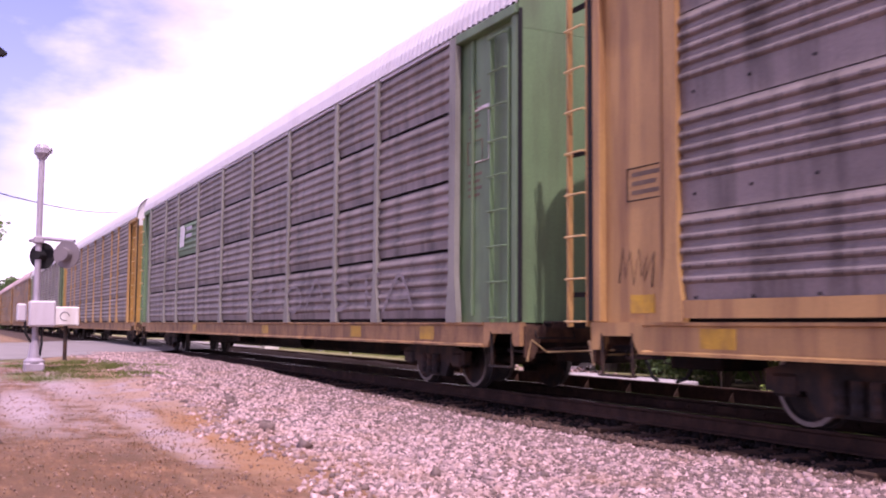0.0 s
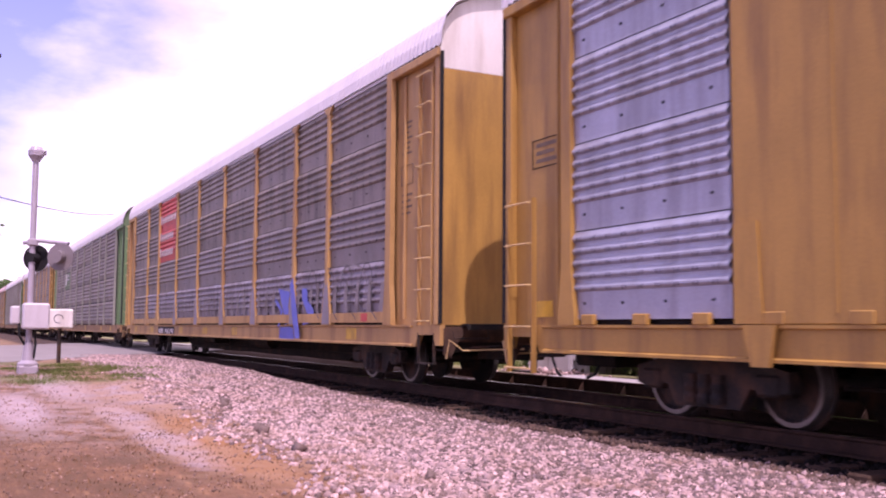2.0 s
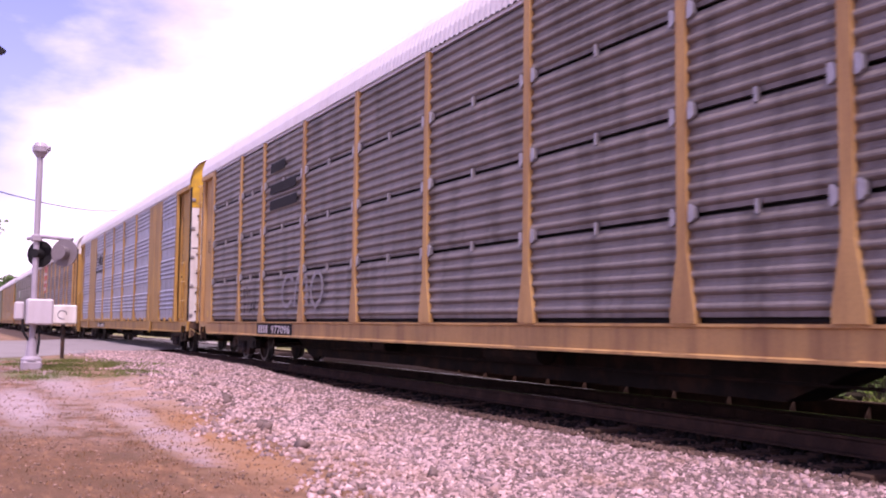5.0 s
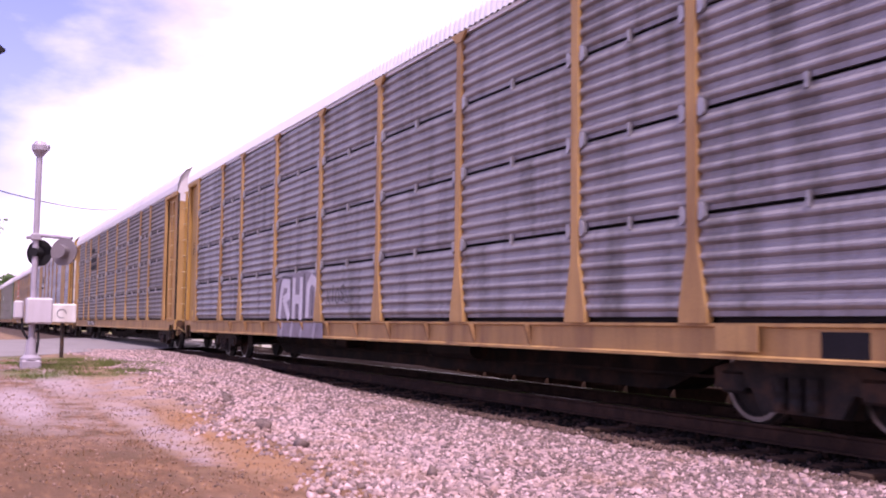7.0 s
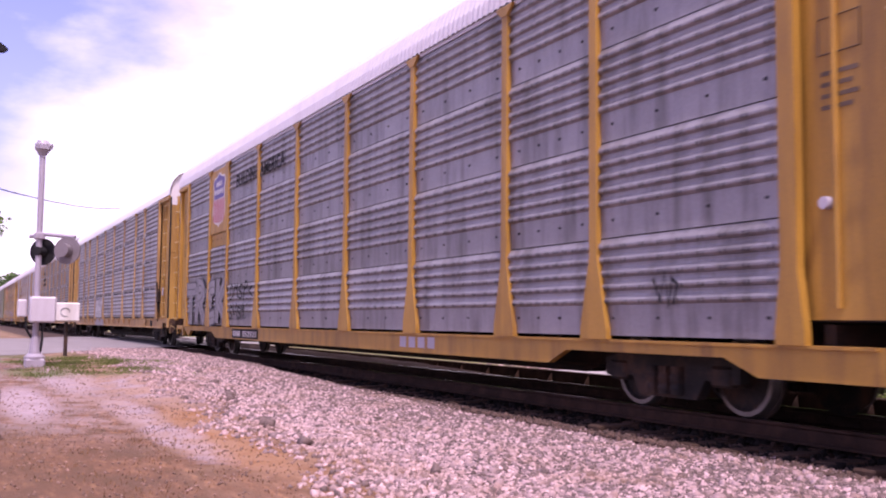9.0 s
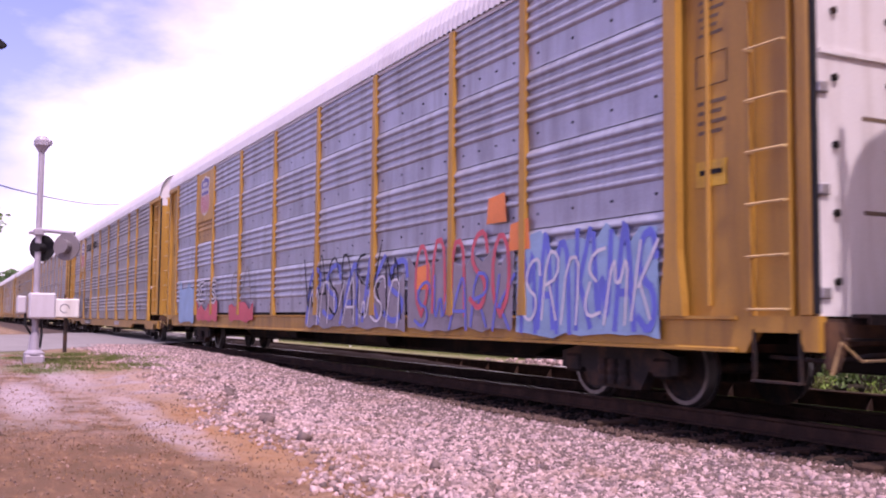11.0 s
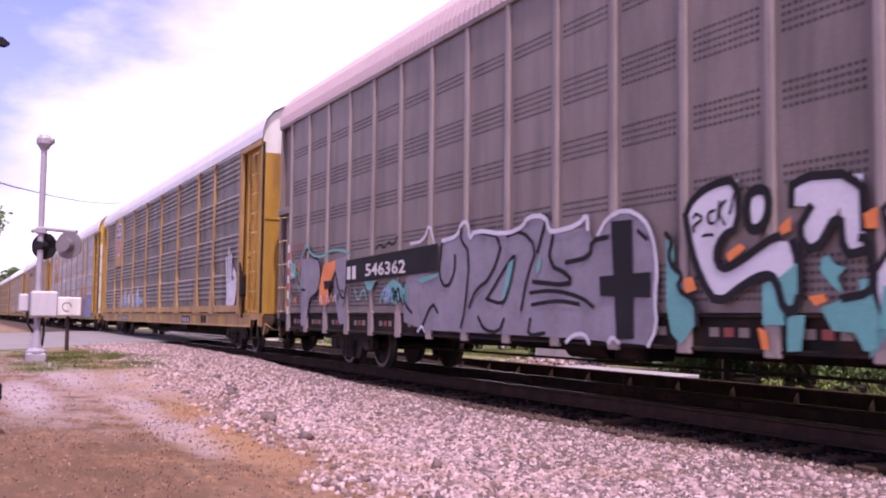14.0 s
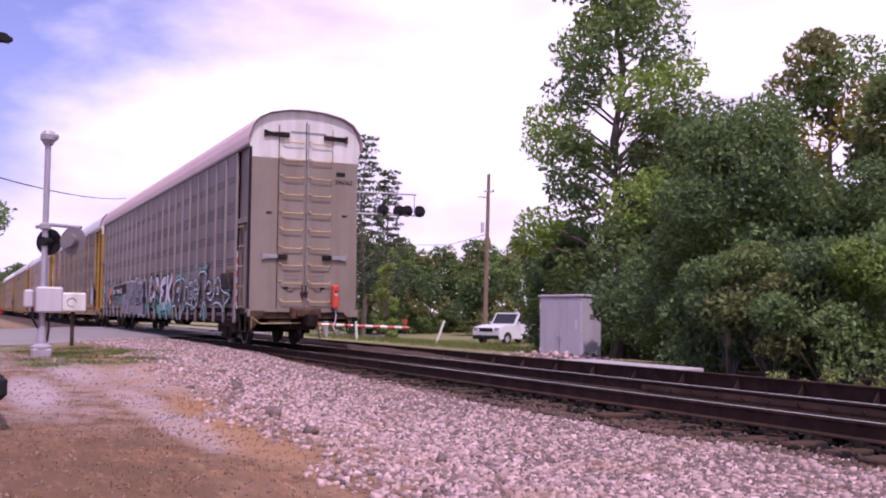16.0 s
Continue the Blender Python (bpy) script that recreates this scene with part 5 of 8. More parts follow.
tree("tree", "dark leafy tree inside the wood", polar(45.5, 33), 5.6, 3.6, 0.05, [("deep", 0.7), ("mid", 0.3)], 25200, 0.106, 17, 0.0, 44, 0.7)
tree("tree", "dark leafy tree inside the wood", polar(33.8, 36), 4.6, 2.2, 0.05, [("mid", 0.5), ("deep", 0.5)], 18900, 0.092, 18, 0.0, 40, 0.7)
for k, (b, r, h, w, tones) in enumerate([
        (40.4, 28.5, 3.4, 1.6, [("mid", 0.5), ("deep", 0.5)]), (42.0, 23.0, 3.0, 1.6, [("mid", 0.6), ("olive", 0.4)]), (42.4, 21.0, 2.5, 1.4, [("mid", 0.5), ("deep", 0.5)]),
        (44.6, 20.2, 2.7, 1.6, [("olive", 0.6), ("mid", 0.4)]), (47.3, 20.0, 2.8, 1.7, [("mid", 0.6), ("deep", 0.4)]), (50.2, 19.6, 3.2, 1.8, [("mid", 0.5), ("bright", 0.5)]),
        (53.4, 19.0, 3.4, 1.9, [("mid", 1.0)]), (46.0, 24.0, 4.2, 2.2, [("deep", 0.6), ("mid", 0.4)]), (50.0, 23.5, 5.0, 2.3, [("deep", 0.5), ("mid", 0.5)]),
        (36.9, 31.5, 4.0, 1.9, [("deep", 0.6), ("mid", 0.4)]), (56.5, 20.0, 5.0, 2.5, [("mid", 1.0)]), (39.0, 29.5, 4.5, 2.4, [("deep", 0.7), ("mid", 0.3)])]):
    bush("leafy green bush at the edge of the wood", polar(b, r), h, w, tones, 11000, 0.062, 30 + k)
# weeds at the kerb
for k, (b, r) in enumerate([(44.9, 16.4), (46.2, 16.2), (47.6, 15.8), (48.9, 15.6), (50.1, 15.5), (43.6, 16.8)]):
    bush("low yellow-green weeds by the kerb", polar(b, r), (0.42, 0.24, 0.5, 0.3, 0.45, 0.2)[k], 0.24, [("bright", 0.35), ("olive", 0.65)], 420, 0.040, 50 + k)
# farther woods
k = 0
for b in [21.0, 22.4, 23.6, 24.8, 26.1, 27.3, 28.4, 29.6, 30.9, 32.2, 33.5, 20.0]:
    r = 78 + (k * 37 % 17)
    h = [8.2, 7.4, 7.9, 7.0, 7.6, 6.6, 7.4, 6.8, 8.0, 7.6, 7.8, 7.8][k]
    tree("tree", "leafy roadside tree, some way off", polar(b, r), h, 2.7, 0.02, [("mid", 0.45), ("deep", 0.4), ("olive", 0.15)], 9660, 0.158, 70 + k, 0, 30, 0.6, puff=0.33)
    k += 1
tree("young_tree", "slim yellow-green young tree by the road", polar(22.9, 60), 4.8, 0.9, 0.05, [("bright", 0.6), ("olive", 0.4)], 4620, 0.086, 90, 0, 18, puff=0.4)
for k, (b, r, h) in enumerate([(21.55, 66, 13.6), (22.95, 70, 12.0), (21.0, 72, 11.0)]):
    tree("pine", "tall thin pine with sparse boughs", polar(b, r), h, 2.1, 0.30, [("pine", 1.0)], 3600, 0.13, 95 + k, 0.01, 60, 0.8, 0.012, puff=0.24, flat=0.28)
tree("tree", "dark tree by the road", polar(-1.0, 50), 8.2, 3.4, 0.25, [("deep", 0.6), ("mid", 0.4)], 18900, 0.132, 99, 0, 36, 0.7)
for k in range(9):
    tree("tree", "far trees along the line", polar(-3.5 + k * 0.9, 190 + (k * 53 % 40)), 8.6 + k % 3, 5.2, 0.02, [("deep", 0.6), ("mid", 0.4)], 1890, 0.429, 110 + k, 0, 24, 0.6)
# the wood goes on out of sight
for k, (b, r) in enumerate([(60, 26), (66, 30), (73, 27), (81, 30), (90, 28), (-20, 60), (-40, 70)]):
    tree("tree", "leafy tree of the wood along the line", polar(b, r), 10.5, 3.6, 0.08, [("mid", 0.6), ("deep", 0.4)], 10500, 0.145, 130 + k, 0, 30, 0.7)

# ---------------- crossing signal ----------------
SX, SY = polar(4.08, 21.5)
SZ = ground_height(SX, SY)
sig = thing("crossing_signal", "silver crossing signal mast with two lamp discs and bell", "crossing signal", (SX, SY, SZ))
part("foundation", Shape().box(-0.19, 0.19, -0.19, 0.19, -0.1, 0.16, 0.03), M["mast_grey"], sig)
part("base_casting", Shape().lathe([(0.0, 0.16), (0.2, 0.16), (0.2, 0.20), (0.12, 0.26), (0.085, 0.62), (0.0, 0.62)], 16), M["mast_grey"], sig)
part("mast", Shape().cyl((0, 0, 0.6), (0, 0, 4.35), 0.06, 16), M["mast_grey"], sig)
part("bell", Shape().lathe([(0.0, 4.60), (0.10, 4.58), (0.155, 4.50), (0.155, 4.40), (0.11, 4.34), (0.075, 4.28), (0.0, 4.28)], 16)
     .cyl((0.0, 0.08, 4.47), (0.05, 0.17, 4.46), 0.06, 10), M["mast_grey"], sig, "grey bell on the mast top")
arm_way = Vector((0.565, 0.825, 0)).normalized()
road_way = Vector((-0.825, 0.565, 0)).normalized()
part("cross_arm", Shape().tube([tuple(arm_way * -0.2 + Vector((0, 0, 2.62))), tuple(arm_way * 0.15 + Vector((0, 0, 2.66))), tuple(arm_way * 0.78 + Vector((0, 0, 2.60)))], 0.04, 8)
     .box(-0.1, 0.1, -0.1, 0.1, 2.56, 2.70, 0.02), M["mast_grey"], sig)
for off, face in ((0.0, 1), (0.7, -1)):
    c = arm_way * off + road_way * (0.14 * face) + Vector((0, 0, 2.32))
    s = Shape().cyl(c, c + road_way * 0.03 * face, 0.275, 24)
    disc = part("lamp_disc", s, M["black"] if face > 0 else M["disc_grey"], sig, "round lamp background disc")
    part("lamp_housing", Shape().cyl(c - road_way * 0.02 * face, c - road_way * 0.22 * face, 0.12, 14, 0.09), M["black"] if face > 0 else M["disc_grey"], disc)
    part("hood", Shape().cyl(c + road_way * 0.03 * face, c + road_way * 0.24 * face, 0.13, 14, 0.14), M["black"] if face > 0 else M["disc_grey"], disc)
bx = Vector((0.02, 0.14, 0))
part("gate_mechanism", Shape().box(-0.22, 0.24, -0.14, 0.36, 0.88, 1.40, 0.035), M["case_grey"], sig, "white enamel mechanism case")
part("side_case", Shape().box(-0.12, 0.12, -0.36, -0.18, 0.98, 1.34, 0.03), M["case_grey"], sig)
part("conduit", Shape().tube([(0.05, -0.2, 1.0), (0.06, -0.18, 0.75), (0.02, -0.06, 0.55), (0.0, -0.02, 0.3)], 0.025).tube([(0.1, 0.1, 0.9), (0.1, 0.12, 0.55), (0.05, 0.1, 0.3)], 0.025), M["black"], sig)

WX, WY = polar(5.6, 27.0)
box2 = thing("signal_case", "small white signal case on a short post", "signal case", (WX, WY, ground_height(WX, WY)))
part("post", Shape().cyl((0, 0, -0.05), (0, 0, 0.9), 0.05, 10), M["iron"], box2)
part("case", Shape().box(-0.2, 0.2, -0.30, 0.30, 0.88, 1.36, 0.03), M["white"], box2)
part("door_mark", Shape().tube([(0.205, -0.05 + 0.11 * math.cos(a / 10 * 5.2), 1.12 + 0.11 * math.sin(a / 10 * 5.2)) for a in range(11)], 0.012, 4), M["g_grey"], box2)

# street lamp, its head over the ground by the road
lx, ly = polar(-4.2, 18.3)
lamp = thing("street_lamp", "dark cobra-head street lamp on a wooden pole", "street lamp", (lx, ly, ground_height(lx, ly)))
part("pole", Shape().cyl((0, 0, -0.1), (0, 0, 7.2), 0.13, 12, 0.09), M["pole_wood"], lamp)
part("arm", Shape().tube([(0, 0, 5.3), (0.03, 0.8, 5.62), (0.06, 1.5, 5.68)], 0.03), M["alloy"], lamp)
part("head", Shape().prism([(1.42, 5.6), (1.95, 5.58), (2.02, 5.63), (1.9, 5.72), (1.5, 5.74)], "x", -0.02, 0.16), M["black"], lamp)

# overhead wire by the road
wa, wb = Vector((*polar(1.4, 35), 5.25)), Vector((*polar(8.0, 75), 9.0))
wire = Shape().tube([tuple(wa.lerp(wb, f) - Vector((0, 0, 0.25 * (1 - (2 * f - 1) ** 2)))) for f in [-0.5 + 0.2 * i for i in range(8)] + [1.06]], 0.022, 5)
tagged(new("overhead_wire", wire.mesh("overhead_wire", M["black"])), "single black overhead wire above the road", "wire")

# ---------------- relay cabinet, slab, pole ----------------
cx, cy = polar(33.5, 25.4)
cab = thing("relay_cabinet", "grey steel relay cabinet with double doors", "cabinet", (cx, cy, ground_height(cx, cy) - 0.16), 8)
part("body", Shape().box(-0.80, 0.80, -0.335, 0.335, 0.0, 1.70, 0.02), M["case_grey"], cab)
part("top", Shape().box(-0.83, 0.83, -0.37, 0.365, 1.702, 1.76, 0.012), M["case_grey"], cab)
part("plinth", Shape().box(-0.78, 0.78, -0.32, 0.32, -0.15, 0.0), M["concrete"], cab)
for x0, x1 in ((-0.76, -0.006), (0.006, 0.76)):
    d = part("door", Shape().box(x0, x1, -0.352, -0.337, 0.08, 1.64, 0.006), M["case_grey"], cab)
    for z in (0.3, 1.4):
        part("hinge", Shape().cyl((x0 + 0.01 if x0 < -0.1 else x1 - 0.01, -0.356, z), (x0 + 0.01 if x0 < -0.1 else x1 - 0.01, -0.356, z + 0.14), 0.016, 8), M["case_grey"], d)
part("door_handle", Shape().box(0.05, 0.09, -0.385, -0.353, 0.62, 0.86, 0.008).box(-0.09, -0.05, -0.375, -0.353, 0.68, 0.8, 0.008), M["case_grey"], cab)
part("notice", Shape().box(0.58, 0.68, -0.357, -0.353, 0.9, 1.15), M["white"], cab)
part("vent", Shape().box(0.801, 0.81, -0.05, 0.12, 1.15, 1.27), M["disc_grey"], cab)
px_, py_ = polar(36.0, 21.0)
slab = tagged(new("concrete_slab", Shape().box(-1.9, 1.9, -0.5, 0.5, -0.3, 0.08, 0.02).mesh("concrete_slab", M["concrete"])), "long pale concrete slab beside the line", "concrete slab")
slab.matrix_basis = pose(-16.4, 12.1, ground_height(-16.4, 12.1) + 0.03)
tagged(new("gravel_heap", stones("gravel_heap", 2600, lambda g, n: np.stack([-20.5 + g.normal(0, 0.9, n), 13.0 + g.normal(0, 0.55, n), -0.33 + np.abs(g.normal(0, 0.09, n))], 1),
                                 lambda g, p: g.uniform(0.03, 0.07, len(p)), M["stone"], 8)), "pale gravel heaped round the relay cabinet", "gravel", kind="stuff")

ux, uy = polar(28.6, 66)
pole = thing("utility_pole", "tall brown wooden utility pole", "utility pole", (ux, uy, ground_height(ux, uy)))
part("shaft", Shape().cyl((0, 0, -0.2), (0.0, 0.25, 11.2), 0.17, 12, 0.11), M["pole_wood"], pole)
part("pin", Shape().cyl((0.0, -0.15, 10.0), (0.0, 0.6, 10.0), 0.03, 6).cyl((0, -0.55, 9.6), (0, 0.2, 9.6), 0.03, 6), M["black"], pole)
part("insulator", Shape().lathe([(0, 0), (0.07, 0.02), (0.09, 0.1), (0.05, 0.2), (0, 0.22)], 10, "z", (0, 0.6, 10.0)), M["case_grey"], pole)
part("transformer_bracket", Shape().box(-0.06, 0.06, -0.3, -0.1, 7.2, 7.9), M["case_grey"], pole)
w2 = Shape().tube([(ux, uy + 0.1, 6.2), (*polar(26.5, 70), 5.75), (*polar(22.0, 84), 6.6)], 0.025, 5)
tagged(new("overhead_wire", w2.mesh("overhead_wire", M["black"])), "thin black wire running from the utility pole", "wire")

# ---------------- far side of the crossing ----------------
kx, ky = polar(19.4, 45.5)
can = thing("cantilever_signal", "aluminium cantilever with crossing lamps over the road", "crossing signal", (kx, ky, ground_height(kx, ky)))
kw = Vector((*polar(24.55, 46.5), 0)) - Vector((kx, ky, 0))
up = Vector((0, 0, 1))
part("mast", Shape().cyl((0, 0, 0), (0, 0, 6.9), 0.12, 12), M["alloy"], can)
for z in (5.75, 6.75):
    part("beam", Shape().cyl(up * z, kw + up * z, 0.045, 8), M["alloy"], can)
for f in (0.35, 0.55, 0.78, 0.98):
    part("strut", Shape().cyl(kw * f + up * 5.75, kw * f + up * 6.75, 0.025, 6), M["alloy"], can)
for f in (0.62, 0.80, 0.90, 1.04):
    c = kw * f + up * 5.95
    n_ = Vector((0.7, -0.7, 0)) if f != 1.04 else Vector((0.85, -0.5, 0))
    disc = part("lamp_disc", Shape().cyl(c, c + n_ * 0.04, 0.28, 18), M["black"], can)
    part("lamp_housing", Shape().cyl(c + n_ * 0.04, c + n_ * 0.3, 0.14, 12), M["black"], disc)

gx_, gy_ = polar(16.6, 41.0)
gate = thing("crossing_gate", "lowered crossing gate arm with red and white bands", "crossing gate", (gx_, gy_, ground_height(gx_, gy_)))
gw = Vector((*polar(24.2, 41.6), 0)) - Vector((gx_, gy_, 0))
gz = 0.46 - ground_height(gx_, gy_)
part("mechanism", Shape().box(-0.25, 0.25, -0.3, 0.3, 0, 1.4, 0.03), M["white"], gate)
for i in range(18):
    a, b = gw * (i / 18), gw * ((i + 1) / 18)
    part("band", Shape().cyl(a + up * (gz - i * 0.01), b + up * (gz - (i + 1) * 0.01), 0.07, 6), M["red"] if i % 2 else M["white"], gate)
part("arm_lamp", Shape().cyl(gw * 0.97 + up * (gz + 0.0), gw * 0.97 + up * (gz + 0.2), 0.09, 10), M["red"], gate)
for b, r, tilt in ((21.2, 40.0, 4), (25.75, 47, -22)):
    x_, y_ = polar(b, r)
    mk = thing("marker_post", "leaning white marker post in the grass", "post", (x_, y_, ground_height(x_, y_)))
    mk.matrix_basis = pose(x_, y_, ground_height(x_, y_) - 0.05, tilt, 0, 0)
    part("stake", Shape().box(-0.04, 0.04, -0.05, 0.05, 0, 1.25, 0.01), M["white"], mk)
tx_, ty_ = polar(42.2, 19.2)
mp_ = thing("sign_post", "small sign on a thin post among the bushes, darkened for their shade", "sign", (tx_, ty_, ground_height(tx_, ty_)))
part("post", Shape().cyl((0, 0, -0.05), (0, 0, 0.85), 0.02, 6), M["iron"], mp_)
# plate in dark iron: the shade it stands in is put into its colour
part("plate", Shape().box(-0.01, 0.012, -0.09, 0.09, 0.6, 0.86), M["iron"], mp_)


# ---------------- road vehicles ----------------
def road_car(name, label, at, turn, paint, length=4.7, width=1.82, height=1.45, truck_like=False):
    """Nose to +x; body with arches, cabin, glass, wheels, lamps and bumper."""
    ob = thing(name, label, "car" if not truck_like else "pickup truck", (*at, ground_height(*at)), turn)
    l, w, h = length / 2, width / 2, height
    b0, b1 = 0.30, h * 0.62
    prof = [(-l, b0 + 0.12), (-l + 0.05, b1 - 0.08), (-l + 0.3, b1), (l - 0.95, b1), (l - 0.2, b1 - 0.14), (l, b1 - 0.32), (l, b0 + 0.08), (l - 0.15, b0)]
    for cxw, s in ((l - 0.85, -1), (-l + 0.85, -1)):
        prof += [(cxw + 0.42 * math.cos(a), 0.32 + 0.42 * math.sin(a)) for a in [math.pi * i / 6 for i in range(7)] if 0.32 + 0.42 * math.sin(a) >= b0]
    prof += [(-l + 0.1, b0)]
    part("body", Shape().prism(prof, "y", -w, w), paint, ob)
    cab_out = [(-l + 0.5, b1), (-l + 0.8, h - 0.04), (0.25, h), (0.95, b1)] if not truck_like else [(-0.9, b1), (-0.75, h - 0.02), (0.45, h), (1.0, b1)]
    part("cabin", Shape().prism(cab_out, "y", -w + 0.1, w - 0.1), paint, ob)
    a0, a1 = cab_out[0], cab_out[3]
    gl = [(a0[0] + 0.2, b1 + 0.04), (cab_out[1][0] + 0.1, h - 0.1), (cab_out[2][0] - 0.05, h - 0.09), (a1[0] - 0.2, b1 + 0.04)]
    for y in (-w + 0.094, w - 0.102):
        part("side_window", Shape().prism(gl, "y", y, y + 0.008), M["glass"], ob)
    wx0, wx1 = cab_out[3], cab_out[2]
    dx, dz = wx1[0] - wx0[0], wx1[1] - wx0[1]
    q = lambda f, o: (wx0[0] + dx * f + o, wx0[1] + dz * f + 0.6 * o)
    part("windscreen", Shape().prism([q(0.08, 0.01), q(0.9, 0.01), q(0.9, 0.0), q(0.08, 0.0)], "y", -w + 0.2, w - 0.2), M["glass"], ob)
    for cxw in (l - 0.85, -l + 0.85):
        for y in (-w + 0.02, w - 0.22):
            wh = part("wheel", Shape().lathe([(0.19, y), (0.30, y), (0.33, y + 0.04), (0.33, y + 0.16), (0.30, y + 0.2), (0.19, y + 0.2)], 20, "y", (cxw, 0, 0.32)), M["rubber"], ob)
            part("rim", Shape().cyl((cxw, y + 0.01, 0.32), (cxw, y + 0.19, 0.32), 0.2, 16), M["alloy"], wh)
    for y in (-w + 0.05, w - 0.4):
        part("headlight", Shape().box(l - 0.16, l + 0.012, y, y + 0.35, b1 - 0.36, b1 - 0.16, 0.03), M["lamp_glass"], ob)
    part("grille", Shape().box(l - 0.02, l + 0.014, -w + 0.48, w - 0.48, b1 - 0.40, b1 - 0.18), M["black"], ob)
    part("bumper", Shape().box(l - 0.12, l + 0.08, -w + 0.02, w - 0.02, b0 + 0.0, b0 + 0.24, 0.05), M["black"] if truck_like or paint is M["car_dark"] else paint, ob)
    for y in (-w - 0.14, w - 0.02):
        part("mirror", Shape().box(0.72, 0.84, y, y + 0.16, b1 + 0.02, b1 + 0.16, 0.02), paint, ob)
    return ob


road_car("parked_car", "dark parked car at the edge of the clay", (-11.3, -2.0), 92, M["car_dark"])
road_car("pickup_truck", "white pickup truck parked on the grass", polar(30.2, 60), -66, M["car_white"], 5.3, 1.95, 1.85, True)
road_car("parked_car", "red car far off beside the road", polar(0.95, 120), -60, M["car_red"])

# the small stones that can be told apart nearest the eye
pick = random.Random(9)
stone_me = [stones("stone", 1, lambda g, n: np.zeros((n, 3)), lambda g, p: np.full(len(p), 0.036), M["stone"], 200 + i) for i in range(8)]
for i in range(260):
    x = -4.2 - 7.0 * pick.random() ** 1.4
    y = pick.uniform(3.3, 6.6)
    part("stone", stone_me[i % 8], None, ballast, at=(x, y, ballast_top(x, y) + 0.012))
for x, y, s in ((-14.25, 3.66, 2), (-14.0, 3.60, 3), (-11.05, 3.25, 2), (-10.8, 3.22, 5), (-7.1, 3.5, 1), (-19.0, 4.3, 4), (-21.2, 4.7, 6), (-16.4, 3.95, 7), (-9.2, 3.1, 8)):
    rock = tagged(new("rock", stones("rock", 1, lambda g, n: np.zeros((n, 3)), lambda g, p: np.full(len(p), 0.065), M["stone_dark"], 300 + s)), "dark lump of broken rock on the ballast edge", "rock")
    rock.location = (x, y, ground_height(x, y) + 0.03)

# thin grass by the signal and along the far verge


def blades(name, count, place, tall, mat, seed):
    g = np.random.default_rng(seed)
    p = place(g, count)
    a = g.uniform(0, 6.28, count)
    u = np.stack([np.cos(a), np.sin(a), np.zeros(count)], 1) * 0.006
    tip = p + np.stack([g.normal(0, 0.35, count), g.normal(0, 0.35, count), np.ones(count)], 1) * (tall * g.uniform(0.4, 1.2, count))[:, None]
    v = np.stack([p - u, p + u, tip], 1).reshape(-1, 3)
    me = bpy.data.meshes.new(name)
    me.from_pydata(v.tolist(), [], np.arange(count * 3).reshape(-1, 3).tolist())
    me.materials.append(mat)
    return me


def verge(g, n):
    c = g.integers(0, 60, n)
    cx_, cy_ = g.uniform(-25.5, -18.6, 60), g.uniform(1.3, 4.6, 60)
    x, y = cx_[c] + g.normal(0, 0.22, n), cy_[c] + g.normal(0, 0.16, n)
    return np.stack([x, y, [ground_height(i, k) for i, k in zip(x, y)]], 1)


def meadow(g, n):
    x, y = g.uniform(-58, -24, n), g.uniform(13.5, 34, n)
    return np.stack([x, y, [ground_height(i, k) for i, k in zip(x, y)]], 1)


tagged(new("thin_grass", blades("thin_grass", 9000, verge, 0.07, LEAF["grass"], 61)), "thin green grass tufts on red clay", "grass", kind="stuff")
tagged(new("verge_grass", blades("verge_grass", 26000, meadow, 0.22, LEAF["grass"], 62)), "rough grass on the far verge", "grass", kind="stuff")


def dry(g, n):
    c = g.integers(0, 240, n)
    kx_ = -4.6 - 9.5 * g.uniform(0, 1, 240) ** 1.3
    ky_ = g.uniform(-1.0, 2.9, 240)
    x, y = kx_[c] + g.normal(0, 0.16, n), ky_[c] + g.normal(0, 0.11, n)
    return np.stack([x, y, [ground_height(i, k) for i, k in zip(x, y)]], 1)


tagged(new("dry_grass", blades("dry_grass", 4500, dry, 0.024, M["straw"], 63)), "short dry brown grass matted on red clay", "grass", kind="stuff")
# ---------------- paint, plates and graffiti on the sides ----------------
def ribbon(car, name, pts, width, mat, layer=0, label="", y=-HALF - 0.05):
    """A painted stroke of even width along (x, z) points, mitred into one strip."""
    y -= 0.0035 * layer
    p = [Vector(q) for q in pts]
    s, n, h = [], len(p), width / 2
    for i in range(n):
        a = (p[i] - p[i - 1]).normalized() if i else (p[1] - p[0]).normalized()
        b = (p[i + 1] - p[i]).normalized() if i < n - 1 else a
        m = a + b
        m = m.normalized() if m.length > 0.2 else a
        side = Vector((-m.y, m.x)) * h / max(0.6, abs(m.dot(a)))
        q = p[i] - a * h * 0.6 if i == 0 else p[i] + a * h * 0.6 if i == n - 1 else p[i]
        s += [(q.x + side.x, y - 0.0003 * i, q.y + side.y), (q.x - side.x, y - 0.0003 * i, q.y - side.y)]
    return part(name, Shape().add(s, [(2 * i, 2 * i + 1, 2 * i + 3, 2 * i + 2) for i in range(n - 1)]), M[mat], car, label)


def patch(car, name, outline, mat, layer=0, label="", y=-HALF - 0.05):
    y -= 0.0035 * layer
    return part(name, Shape().prism(outline, "y", y - 0.0012, y), M[mat], car, label)


